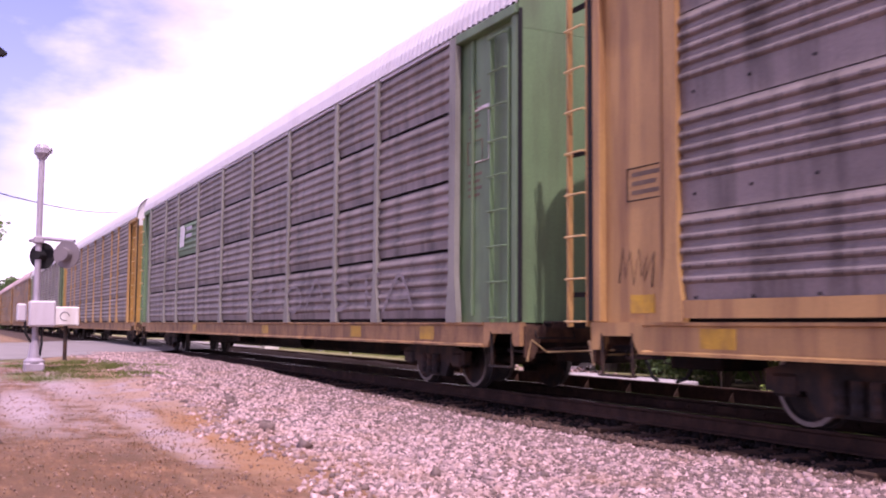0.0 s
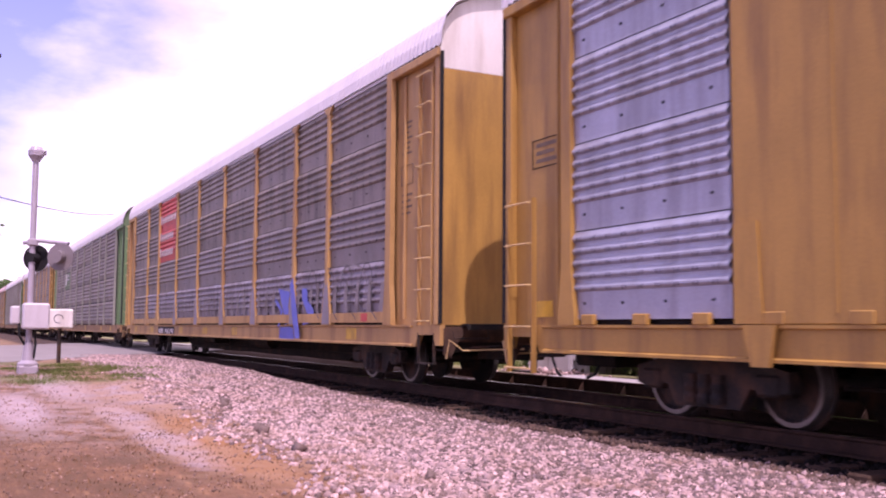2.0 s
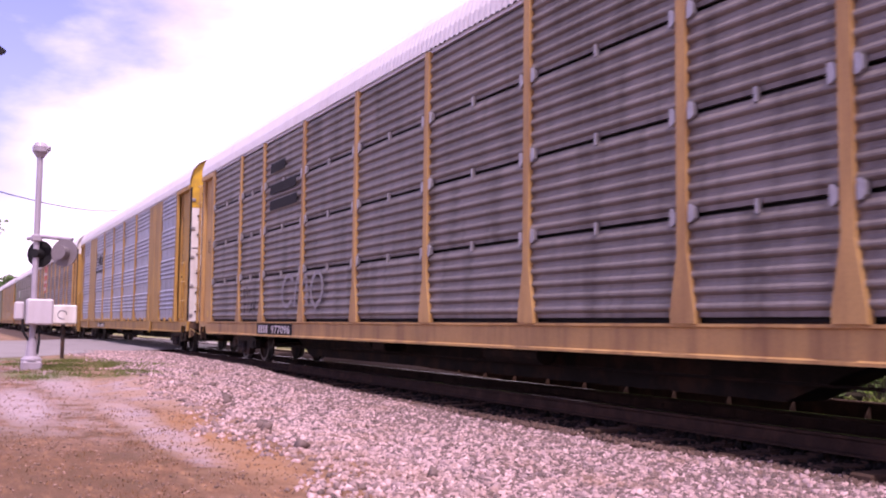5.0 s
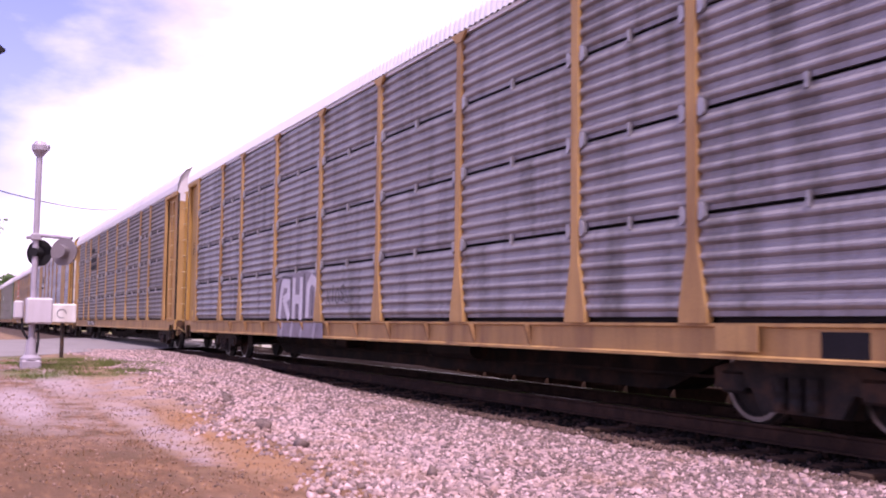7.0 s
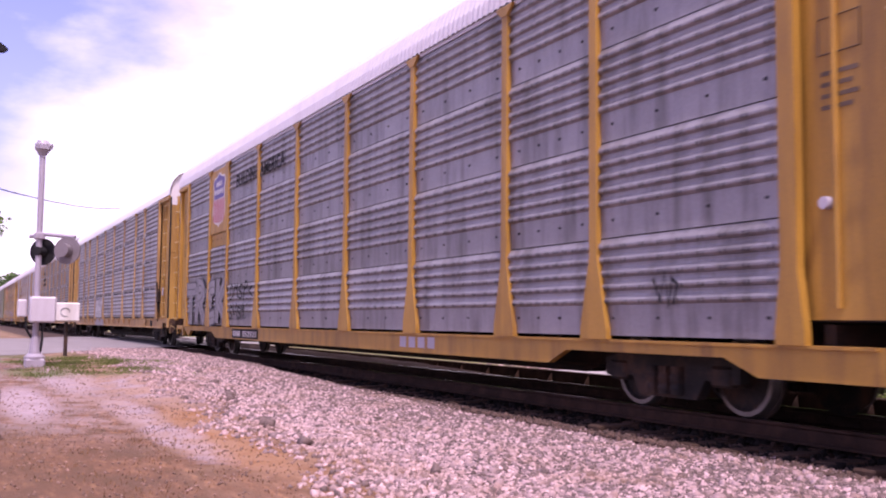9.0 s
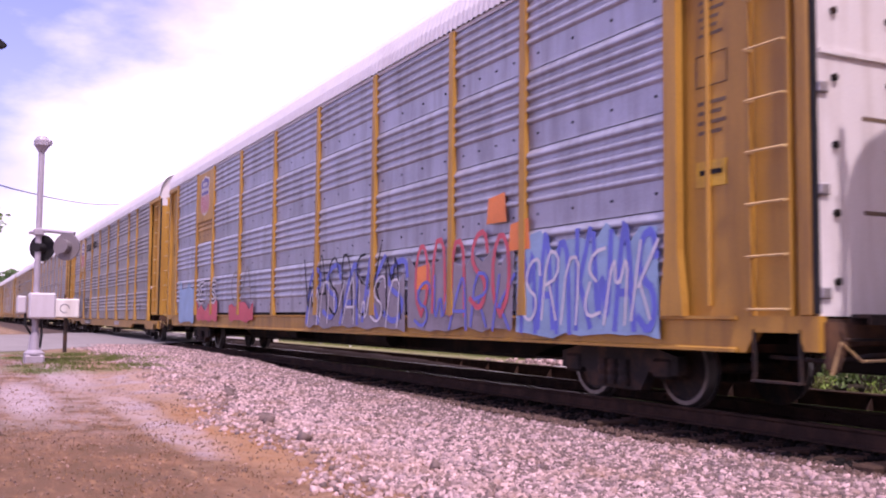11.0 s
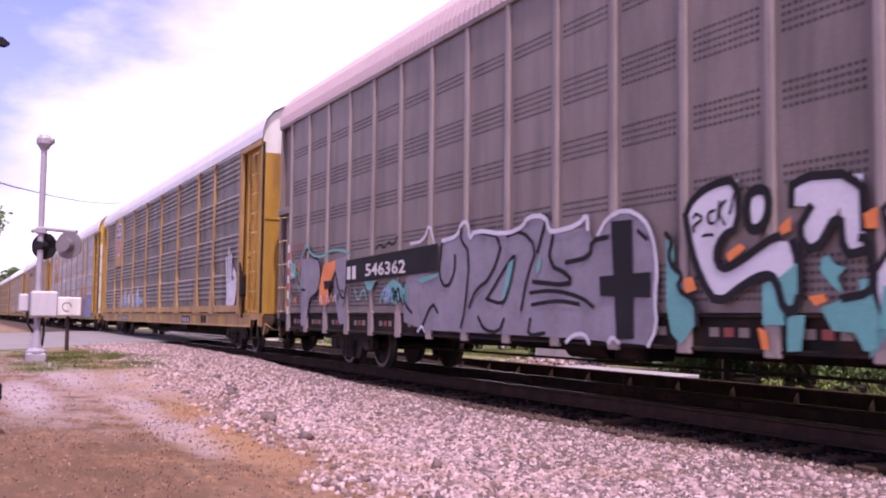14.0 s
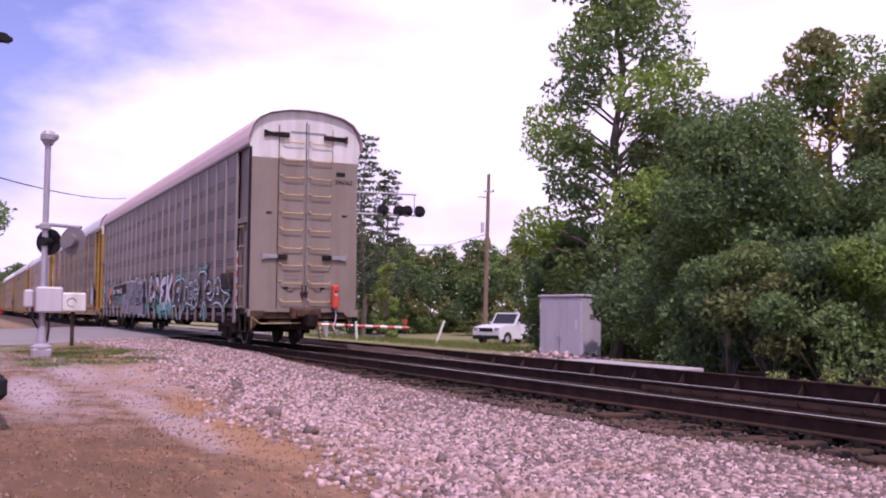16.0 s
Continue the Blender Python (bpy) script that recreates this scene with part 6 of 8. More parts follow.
LETTER = {
    "S": [[(0.95, 0.72), (0.8, 0.98), (0.3, 0.92), (0.08, 0.68), (0.35, 0.5), (0.8, 0.42), (0.9, 0.18), (0.55, 0.02), (0.05, 0.16)]],
    "N": [[(0.08, 0.0), (0.12, 0.92), (0.72, 0.95), (0.85, 0.5), (0.9, 0.0)]],
    "E": [[(0.92, 0.95), (0.4, 0.92), (0.12, 0.68), (0.62, 0.52)], [(0.3, 0.5), (0.1, 0.2), (0.4, 0.03), (0.95, 0.1)]],
    "K": [[(0.12, 0.0), (0.22, 1.0)], [(0.98, 1.0), (0.3, 0.42)], [(0.35, 0.48), (0.95, 0.02)]],
    "P": [[(0.1, 0.0), (0.3, 0.55), (0.3, 0.98), (0.85, 0.95), (0.95, 0.65), (0.4, 0.5)]],
    "O": [[(0.5, 0.0), (0.08, 0.25), (0.1, 0.75), (0.5, 1.0), (0.9, 0.75), (0.92, 0.25), (0.5, 0.0)]],
    "C": [[(0.95, 0.8), (0.5, 1.0), (0.08, 0.7), (0.1, 0.25), (0.5, 0.0), (0.95, 0.2)]],
    "A": [[(0.0, 0.0), (0.45, 1.0), (0.7, 0.95), (1.0, 0.0)], [(0.25, 0.35), (0.85, 0.35)]],
    "R": [[(0.1, 0.0), (0.12, 1.0), (0.8, 0.95), (0.85, 0.6), (0.2, 0.5)], [(0.4, 0.5), (0.95, 0.0)]],
    "T": [[(0.0, 0.95), (1.0, 0.95)], [(0.5, 0.95), (0.5, 0.0)]],
    "D": [[(0.1, 0.0), (0.12, 1.0), (0.7, 0.9), (0.95, 0.5), (0.7, 0.08), (0.1, 0.0)]],
    "G": [[(0.95, 0.8), (0.5, 1.0), (0.08, 0.7), (0.1, 0.25), (0.5, 0.0), (0.92, 0.15), (0.92, 0.5), (0.55, 0.5)]],
    "4": [[(0.7, 0.0), (0.7, 1.0), (0.1, 0.35), (0.95, 0.35)]],
    "I": [[(0.5, 0.0), (0.5, 1.0)]],
    "V": [[(0.0, 1.0), (0.45, 0.0), (1.0, 1.0)]],
    "M": [[(0.0, 0.0), (0.15, 1.0), (0.5, 0.4), (0.85, 1.0), (1.0, 0.0)]],
    "W": [[(0.0, 1.0), (0.25, 0.0), (0.5, 0.7), (0.75, 0.0), (1.0, 1.0)]],
}


def smooth(pts):
    """Rounds the corners of a stroke, as a spray can does."""
    if len(pts) < 3:
        return pts
    out = [pts[0]]
    for a, b, c in zip(pts, pts[1:], pts[2:]):
        out += [tuple(Vector(b).lerp(Vector(a), 0.28)), tuple((Vector(a) + 6 * Vector(b) + Vector(c)) / 8), tuple(Vector(b).lerp(Vector(c), 0.28))]
    return out + [pts[-1]]


def tag(car, word, x0, x1, z0, z1, coats, layer=0, lean=0.0, label="sprayed graffiti letters", y=-HALF - 0.05):
    """Sprayed letters; coats: (width, material) from the lowest up."""
    w = (x1 - x0) / len(word)
    for i, ch in enumerate(word):
        h0, h1 = z0 + 0.05 * (i % 2), z1 - 0.06 * ((i + 1) % 2)
        for k, (width, mat) in enumerate(coats):
            for line in LETTER[ch]:
                pts = [(x0 + w * (i + 0.08 + 0.86 * u) + lean * v * w, h0 + (h1 - h0) * v) for u, v in line]
                ribbon(car, "graffiti", smooth(pts), width, mat, layer + k, label, y)


def number_board(car, x0, x1, z0, z1, digits, board="black", ink="white", mark=0.3):
    """A dark board with its number; the owner's mark is a plain bar."""
    patch(car, "number_board", [(x0, z0), (x1, z0), (x1, z1), (x0, z1)], board, 0, y=-HALF - 0.002)
    h = (z1 - z0) * 0.6
    zb = z0 + (z1 - z0) * 0.2
    wide = (x1 - x0)
    for i in range(4):
        a = x0 + 0.05 * wide + i * 0.075 * wide
        patch(car, "owner_mark", [(a, zb), (a + 0.05 * wide, zb), (a + 0.05 * wide, zb + h), (a, zb + h)], ink, 1, y=-HALF - 0.002)
    me_ = lettering(digits, h)
    me_.materials.append(M[ink])
    got = max(v.co.x for v in me_.vertices)
    ob = part("number", me_, None, car, "stencilled number", at=(x0 + 0.43 * wide, -HALF - 0.008, zb))
    ob.scale = (0.52 * wide / got, 1, 1)


def shield(car, x0, x1, z0, z1):
    """A plain shield: blue head, red and white bars, white rim."""
    xm, w, h = (x0 + x1) / 2, (x1 - x0) / 2, z1 - z0
    body = [(-0.82, 0.92), (-0.42, 0.93), (0, 1.0), (0.42, 0.93), (0.82, 0.92), (0.98, 0.82), (0.86, 0.68), (0.9, 0.5), (1.0, 0.3), (0.9, 0.15), (0.55, 0.07), (0.18, 0.05), (0, 0.0),
            (-0.18, 0.05), (-0.55, 0.07), (-0.9, 0.15), (-1.0, 0.3), (-0.9, 0.5), (-0.86, 0.68), (-0.98, 0.82)]
    patch(car, "shield", [(xm + u * w, z0 + v * h) for u, v in body], "white", 0, "white shield badge", -HALF - 0.05)
    head = [(-0.78, 0.89), (-0.42, 0.90), (0, 0.965), (0.42, 0.90), (0.78, 0.89), (0.88, 0.82), (0.77, 0.68), (0.80, 0.52), (-0.80, 0.52), (-0.77, 0.68), (-0.88, 0.82)]
    patch(car, "shield_head", [(xm + u * w, z0 + v * h) for u, v in head], "blue", 1, "blue head of the badge", -HALF - 0.05)
    for i in range(7):
        u = -0.78 + i * 0.26
        low = 0.075 + 0.06 * abs(u) ** 2
        wide = 0.085
        patch(car, "shield_bar", [(xm + (u - wide) * w, z0 + low * h), (xm + (u + wide) * w, z0 + low * h), (xm + (u + wide) * w, z0 + 0.505 * h), (xm + (u - wide) * w, z0 + 0.505 * h)], "badge_red", 1, y=-HALF - 0.05)
    for v, count in ((0.74, 5), (0.60, 7)):
        for i in range(count):
            a = (i - count / 2) * 0.2
            patch(car, "word_bar", [(xm + (a + 0.04) * w, z0 + v * h), (xm + (a + 0.16) * w, z0 + v * h), (xm + (a + 0.16) * w, z0 + (v + 0.09) * h), (xm + (a + 0.04) * w, z0 + (v + 0.09) * h)], "white", 2, y=-HALF - 0.05)


def clips(car, low, h, rows, every=3):
    """Zinc clips where the sheets meet the posts and halfway along."""
    me_ = shared("clip", lambda: Shape().prism([(-0.045, -0.09), (0.0, -0.09), (0.045, -0.05), (0.045, 0.05), (0.0, 0.09), (-0.045, 0.09)], "y", -0.06, 0.0).mesh("clip", M["zinc"]))
    thin = shared("clip_thin", lambda: Shape().box(-0.018, 0.018, -0.055, 0.0, -0.09, 0.05).mesh("clip", M["zinc"]))
    for a, b in zip(BAYS, BAYS[1:]):
        for r in range(1, rows):
            z = low + r * h
            part("clip", me_, None, car, at=(a + 0.14, -HALF, z))
            part("clip", me_, None, car, at=(b - 0.14, -HALF, z - 0.02))
            part("clip", thin, None, car, at=((a + b) / 2, -HALF, z))


TRAIN = []      # (car, place of its leading end when the clip's time is 8 s)


def join(car, x0):
    TRAIN.append((car, x0))
    return car


join(post_car(-317.0, "dirty brown auto carrier with rust-stained ends, far ahead", "panel_brown", "sill_rust", "sill_rust", "sill_rust", "roof_pink", detail=False), -317.0)
join(post_car(-287.0, "dirty grey auto carrier with rust-stained ends, far ahead", "panel_grey", "sill_rust", "sill_rust", "sill_rust", "roof_pink", detail=False), -287.0)
join(post_car(-257.0, "dirty brown auto carrier with rusty tan ends, far ahead", "panel_brown", "sill_rust", "sill_rust", "sill_rust", "roof_pink", detail=False), -257.0)
join(post_car(-227.0, "dark brown auto carrier with green ends, ahead", "panel_brown", "post_grey", "green", "sill_rust", detail=False), -227.0)
join(post_car(-197.0, "brown auto carrier with orange-tan posts and ends", "panel_brown", "tan_yellow", "gold", "sill_rust", gap=0.03), -197.0)

# green-ended car
b = join(post_car(-167.0, "brown-grey auto carrier with faded green ends and rusty sill", "panel_brown", "post_grey", "green", "sill_rust",
                  stripes=(9.0, 16.5, 22.3, 25.3), gap=0.045, flare=0.3, cap=False, top="green", paint={(2, 2): "green"}), -167.0)
patch(b, "badge", [(6.95, 3.42), (7.6, 3.42), (7.75, 3.95), (7.5, 4.12), (7.0, 4.08)], "white", 0, "white badge on green plate")
bars(b, "word_bar", 7.95, 4.0, [(0.8, 0.12, 0.1), (0.75, 0.12, 0.1)], M["g_pale"])
tag(b, "ITECOASTA", 12.8, 25.2, 1.2, 1.85, [(0.065, "g_ghost")], 0, label="faded chalky graffiti letters")
bars(b, "lettering", 27.05, 4.1, [(0.4, 0.05, 0.9)], M["white"], -HALF + 0.069)
part("placard_outline", Shape().tube([(27.0, -HALF + 0.06, 3.3), (27.4, -HALF + 0.06, 3.3), (27.4, -HALF + 0.06, 4.05), (27.0, -HALF + 0.06, 4.05)], 0.012, 4), M["white"], b)

# car with the red plate
c = join(post_car(-137.1, "grey auto carrier with tan posts, red plate and graffiti", "panel_brown", "tan_yellow", "tan_yellow", "tan_yellow",
                  belly=0.25, rib=5, flat=0.3, gap=0.005, lip=True, dots=True, stripes=(1.9, 5.2, 10.0, 13.2, 16.4, 24.5), board=2.34, paint={(2, 2): "red", (2, 3): "red", **{(k, 0): "panel_ghost" for k in range(1, 9)}, **{(k, 1): "panel_haze" for k in range(3, 9)}}, rear=("gold", "white")), -137.1)
for z, w in ((4.45, 2.4), (3.86, 2.1), (3.32, 2.1)):
    n = round(w / 0.3)
    for i in range(n):
        tall = 0.28 if i == 0 else 0.21
        x = 6.78 + i * 0.32
        patch(c, "word_bar", [(x, z), (x + 0.17, z), (x + 0.2, z + tall), (x + 0.03, z + tall)], "white", 0)
number_board(c, 6.6, 9.3, 0.67, 0.94, "996398")
for x in BAYS[3:9]:
    # the posts' feet are sprayed over too
    foot = [(x - 0.2, 1.01), (x + 0.2, 1.01), (x + 0.2, 1.12), (x + 0.06, 1.95), (x + 0.06, 2.2 - 0.02 * x), (x - 0.06, 2.3 - 0.02 * x), (x - 0.06, 1.95), (x - 0.2, 1.12)]
    patch(c, "overspray", foot, "g_lilac", 0, "lilac-grey overspray on the post", -HALF - 0.0695)
for k, (a, b2) in enumerate(zip(BAYS[2:], BAYS[3:])):
    # big faded letters, only their dim edges left
    w = b2 - a
    ribbon(c, "graffiti", smooth([(a + 0.15 * w, 1.15), (a + 0.12 * w, 1.75), (a + 0.4 * w, 2.15 + 0.05 * (k % 3)), (a + 0.7 * w, 1.95), (a + (0.66 + 0.05 * (k % 3)) * w, 1.3)]), 0.035, "g_ghost", 1, "dim faded graffiti edge")
    ribbon(c, "graffiti", smooth([(a + 0.38 * w, 1.2), (a + 0.42 * w, 1.65), (a + 0.56 * w, 1.6), (a + 0.6 * w, 1.2)]), 0.03, "g_ghost", 1, "dim faded graffiti edge")
    for q in range(5):
        x = a + w * (0.12 + 0.19 * q)
        patch(c, "graffiti_field", [(x, 1.2 + 0.07 * (q * 3 % 4)), (x + 0.16, 1.2), (x + 0.2, 1.75 + 0.06 * (q * 5 % 4)), (x + 0.06, 1.7)], "g_ghost", 0, "chalky faded letter stroke")
patch(c, "graffiti_field", [(20.5, 1.8), (21.3, 1.7), (21.2, 1.4), (21.4, 1.1), (21.1, 1.02), (20.8, 1.4)], "g_blue", 2, "blue sprayed letter")
patch(c, "graffiti_field", [(20.46, 0.70), (20.46, 0.95), (20.9, 1.02), (21.4, 0.92), (21.5, 0.70)], "g_blue", 2, "blue sprayed letter", -HALF + 0.0)
patch(c, "graffiti_field", [(21.35, 1.85), (21.55, 2.0), (21.8, 1.4), (22.05, 0.72), (21.75, 0.72), (21.5, 1.3)], "g_blue", 3, "blue sprayed letter", -HALF - 0.066)
patch(c, "graffiti_field", [(22.1, 1.75), (22.42, 1.74), (22.46, 1.5), (22.8, 1.32), (22.94, 1.07), (22.2, 1.0), (22.1, 1.2), (22.5, 1.2), (22.15, 1.5)], "g_blue", 2, "blue sprayed letter")
ribbon(c, "graffiti", [(20.3, 1.55), (20.75, 1.3), (20.55, 0.98)], 0.09, "g_blue", 2, "blue sprayed stroke")
for k in range(4):
    x = 22.3 + k * 0.95
    ribbon(c, "graffiti", smooth([(x, 1.15), (x + 0.15, 1.9), (x + 0.45, 2.15), (x + 0.75, 1.85), (x + 0.6, 1.3), (x + 0.9, 1.1)]), 0.028, "g_shadow", 2, "thin dark graffiti outline")
patch(c, "reflector", [(25.35, 1.06), (25.65, 1.06), (25.65, 1.20), (25.35, 1.20)], "red", 3, y=-HALF - 0.052)
ribbon(c, "graffiti", [(0.50, 1.45), (0.56, 1.82), (0.62, 1.5), (0.70, 1.78), (0.76, 1.42), (0.86, 1.80), (0.90, 1.5), (1.0, 1.72), (0.95, 1.45), (1.12, 1.75), (1.08, 1.38)], 0.028, "black", 0, "black scrawl", -HALF + 0.068)
for x in (2.6, 3.3):
    patch(c, "reflector", [(x, 1.1), (x + 0.3, 1.1), (x + 0.3, 1.2), (x, 1.2)], "red", 2)

# silver car with wide gold panels
d = join(post_car(-106.9, "bright silver auto carrier with wide gold panels", "panel_silver", "gold", "gold", "gold", rib=5, flat=0.3, gap=0.005,
                  bays=[1.6, 4.35, 6.75, 9.6, 12.6, 15.5, 18.6, 21.5, 23.85, 26.55], plain=(1, 7), front_ladder=False, dots=True, rear=("white", "label"), flare=0.36, cap=False, steps_to=(2.9, 4)), -106.9)
for i in range(5):
    patch(d, "logo_stripe", [(7.05 - 0.05 * i, 4.30 - 0.17 * i), (8.05 - 0.05 * i, 4.30 - 0.17 * i), (8.0 - 0.05 * i, 4.25 - 0.17 * i), (7.0 + 0.12 * (i % 2) - 0.05 * i, 4.25 - 0.17 * i)], "black", 0, "black stripe of a badge")
patch(d, "logo_block", [(8.05, 3.72), (8.2, 3.72), (8.3, 4.05), (8.5, 3.72), (8.62, 3.72), (8.8, 4.3), (8.66, 4.3), (8.56, 3.98), (8.36, 4.3), (8.24, 4.3)], "black", 1)
patch(d, "logo_block", [(8.78, 3.72), (9.2, 3.72), (9.3, 4.02), (9.02, 4.12), (9.05, 4.2), (9.4, 4.2), (9.42, 4.3), (8.95, 4.3), (8.88, 4.06), (9.12, 3.94), (9.1, 3.82), (8.8, 3.82)], "black", 1)
for q in range(13):
    bars(d, "word_bar", 7.0 + q * 0.18, 3.5, [(0.12, 0.13, 0.1)], M["black"])
number_board(d, 7.9, 10.4, 0.68, 0.92, "690531")
tab = Shape().box(-0.12, 0.12, -0.05, 0.02, 0.0, 0.12, 0.01).mesh("tab", M["gold"])
for i in range(26):
    part("tab", tab, None, d, at=(2.0 + i * 0.95, -HALF, 1.0))
ladder(d, 0.3, 0.85, -HALF - 0.09, 0.4, 2.6, 5, M["gold"], M["rung"])
for x in (4.6, 22.2):
    part("jacking_bracket", Shape().prism([(x, 0.62), (x + 0.22, 0.62), (x + 0.3, 1.0), (x - 0.1, 1.0)], "y", -HALF - 0.08, -HALF - 0.036), M["gold"], d)

# dark grey car with clips
e = join(post_car(-76.9, "dark grey auto carrier with tan flared posts and clips", "panel_grey", "tan_yellow", "tan_yellow", "tan_yellow", rib=6, flat=0.04, gap=0.04, cap=False, flare=0.36, belly=0.2, trucks=(3.45, 24.6)), -76.9)
clips(e, 1.06, 1.04, 4)
number_board(e, 6.1, 8.8, 0.68, 0.98, "977096")
for z, w in ((4.45, 1.1), (3.95, 1.9), (3.58, 2.0)):
    bars(e, "word_bar", 7.1, z + 0.2, [(w, 0.22, 0)], M["black"])
tag(e, "CMO", 8.0, 10.9, 1.3, 2.1, [(0.09, "g_grey")], 0, 0.1, "faded pale graffiti letters")
tag(e, "RAM", 4.95, 5.6, 1.58, 1.86, [(0.03, "black")], 0, 0.1, "thin black scrawl")
tag(e, "TIAW", 5.0, 6.1, 1.2, 1.5, [(0.03, "black")], 0, 0.1, "thin black scrawl")

# grey car with braced sill
f = join(post_car(-47.0, "grey auto carrier with tan flared posts and braced sill", "panel_mid", "tan_yellow", "gold", "tan_yellow", roof="roof_white", rib=6, flat=0.04, gap=0.035, flare=0.40, belly=0.2, trucks=(3.5, 24.45)), -47.0)
clips(f, 1.06, 1.04, 4)
for i in range(11):
    x = 5.6 + i * 1.48
    part("sill_brace", Shape().prism([(-HALF - 0.10, 0.97), (-HALF, 0.97), (-HALF, 0.7)], "x", x, x + 0.05), M["sill_rust"], f)
patch(f, "graffiti_field", [(9.65, 1.05), (12.5, 1.05), (12.5, 1.9), (11.8, 2.02), (10.0, 1.98), (9.65, 1.8)], "g_lilac", 0, "pale sprayed field")
patch(f, "graffiti_field", [(9.8, 0.66), (12.8, 0.66), (12.75, 0.96), (9.82, 0.96)], "g_lilac", 0, "pale sprayed field", -HALF - 0.037)
for pts in ([(9.98, 1.1), (10.08, 1.55), (10.2, 1.82), (10.6, 1.8), (10.62, 1.55), (10.3, 1.45)], [(10.3, 1.45), (10.62, 1.1)], [(10.95, 1.1), (10.98, 1.85)], [(10.98, 1.45), (11.4, 1.45)],
            [(11.42, 1.08), (11.45, 1.85)], [(11.85, 1.12), (11.9, 1.7), (12.1, 1.85), (12.4, 1.75), (12.45, 1.2)]):
    ribbon(f, "graffiti", pts, 0.20, "g_white", 1, "white sprayed letter stroke")
for pts in ([(9.85, 1.1), (9.95, 1.75), (10.2, 1.96), (10.75, 1.92)], [(10.8, 1.08), (10.82, 1.95)], [(11.2, 1.1), (11.2, 1.35)], [(11.65, 1.1), (11.66, 1.96)], [(12.15, 1.12), (12.18, 1.6)], [(12.6, 1.1), (12.62, 1.7), (12.4, 1.95)]):
    ribbon(f, "graffiti", pts, 0.05, "g_shadow", 2, "dark sprayed outline")
for x in (10.05, 10.75, 11.4, 12.2):
    ribbon(f, "graffiti", [(x, 0.70), (x + 0.1, 0.93)], 0.14, "g_pale", 1, "pale sprayed drip", -HALF - 0.037)
tag(f, "KIOSS", 12.95, 14.2, 1.32, 1.68, [(0.03, "g_shadow")], 0, 0.1, "thin dim scrawl")
part("instruction_board", Shape().box(23.9, 24.45, -HALF - 0.09, -HALF - 0.07, 0.74, 0.98), M["tan_yellow"], f)
patch(f, "data_panel", [(25.1, 0.70), (25.6, 0.70), (25.6, 0.93), (25.1, 0.93)], "black", 0, y=-HALF - 0.002)
part("hand_brake", Shape().box(26.7, 26.95, -HALF - 0.1, -HALF + 0.08, 1.55, 2.0, 0.04).tube([(26.8, -HALF - 0.06, 2.0), (26.75, -HALF - 0.1, 2.3), (26.9, -HALF - 0.05, 1.3), (26.85, -HALF - 0.05, 0.9)], 0.03), M["dark"], f, "dark hand brake gear")
patch(f, "warning_sticker", [(27.4, 1.8), (27.68, 1.8), (27.68, 2.08), (27.4, 2.08)], "g_pale", 0, y=-HALF - 0.03)
for z in (4.5, 2.7):
    part("end_vent", Shape().box(LENGTH - 0.07, LENGTH + 0.0, -0.75, -0.45, z, z + 0.2, 0.02), M["black"], f)

# yellow-sill car with shield
g = join(post_car(-17.05, "light grey auto carrier with yellow posts and low yellow sill", "panel_mid", "yellow", "yellow", "yellow",
                  rib=5, flat=0.3, gap=0.005, belly=0.3, trucks=(3.5, 24.25), sz=(0.47, 0.78), low=0.82, dots=True, paint={(1, 2): "yellow", (1, 3): "yellow"}), -17.05)
part("badge_plate", Shape().box(4.56, 6.49, -HALF - 0.048, -HALF - 0.02, 3.4, 5.2, 0.004), M["yellow"], g, "flat yellow badge plate")
shield(g, 4.85, 6.25, 3.55, 5.1)
me_ = lettering("BUILDING AMERICA", 0.34)
me_.materials.append(M["black"])
part("slogan", me_, None, g, "black painted words", at=(7.4, -HALF - 0.055, 4.45))
tag(g, "TREK", 1.7, 6.6, 0.95, 2.0, [(0.46, "g_shadow"), (0.36, "g_grey"), (0.03, "g_shadow")], 0, 0.0, "grey outlined graffiti letters")
tag(g, "DMSP", 6.95, 8.75, 1.5, 1.95, [(0.055, "black")], 0, 0.1, "black scrawled letters")
tag(g, "SVGM", 6.95, 8.45, 0.98, 1.38, [(0.055, "black")], 0, 0.1, "black scrawled letters")
ribbon(g, "graffiti", [(9.15, 1.8), (8.85, 1.7), (9.2, 1.55)], 0.05, "black", 0, "black scrawl")
ribbon(g, "graffiti", [(24.62, 1.42), (24.72, 1.2), (24.8, 1.5), (24.86, 1.12), (24.92, 1.42), (25.0, 1.36), (24.94, 1.16)], 0.035, "black", 0, "black scrawl")
ribbon(g, "graffiti", [(0.7, 3.3), (0.8, 4.1), (1.1, 4.0), (0.75, 3.7), (1.2, 3.5)], 0.04, "black", 0, "black scrawl", -HALF + 0.068)
number_board(g, 7.15, 9.6, 0.50, 0.74, "852923")
for i in range(4):
    patch(g, "word_bar", [(18.0 + i * 0.35, 0.55), (18.25 + i * 0.35, 0.55), (18.25 + i * 0.35, 0.72), (18.0 + i * 0.35, 0.72)], "g_pale", 0, y=-HALF - 0.002)
part("sill_round", Shape().cyl((26.85, -HALF - 0.01, 2.0), (26.85, -HALF + 0.06, 2.0), 0.055, 14), M["case_grey"], g)

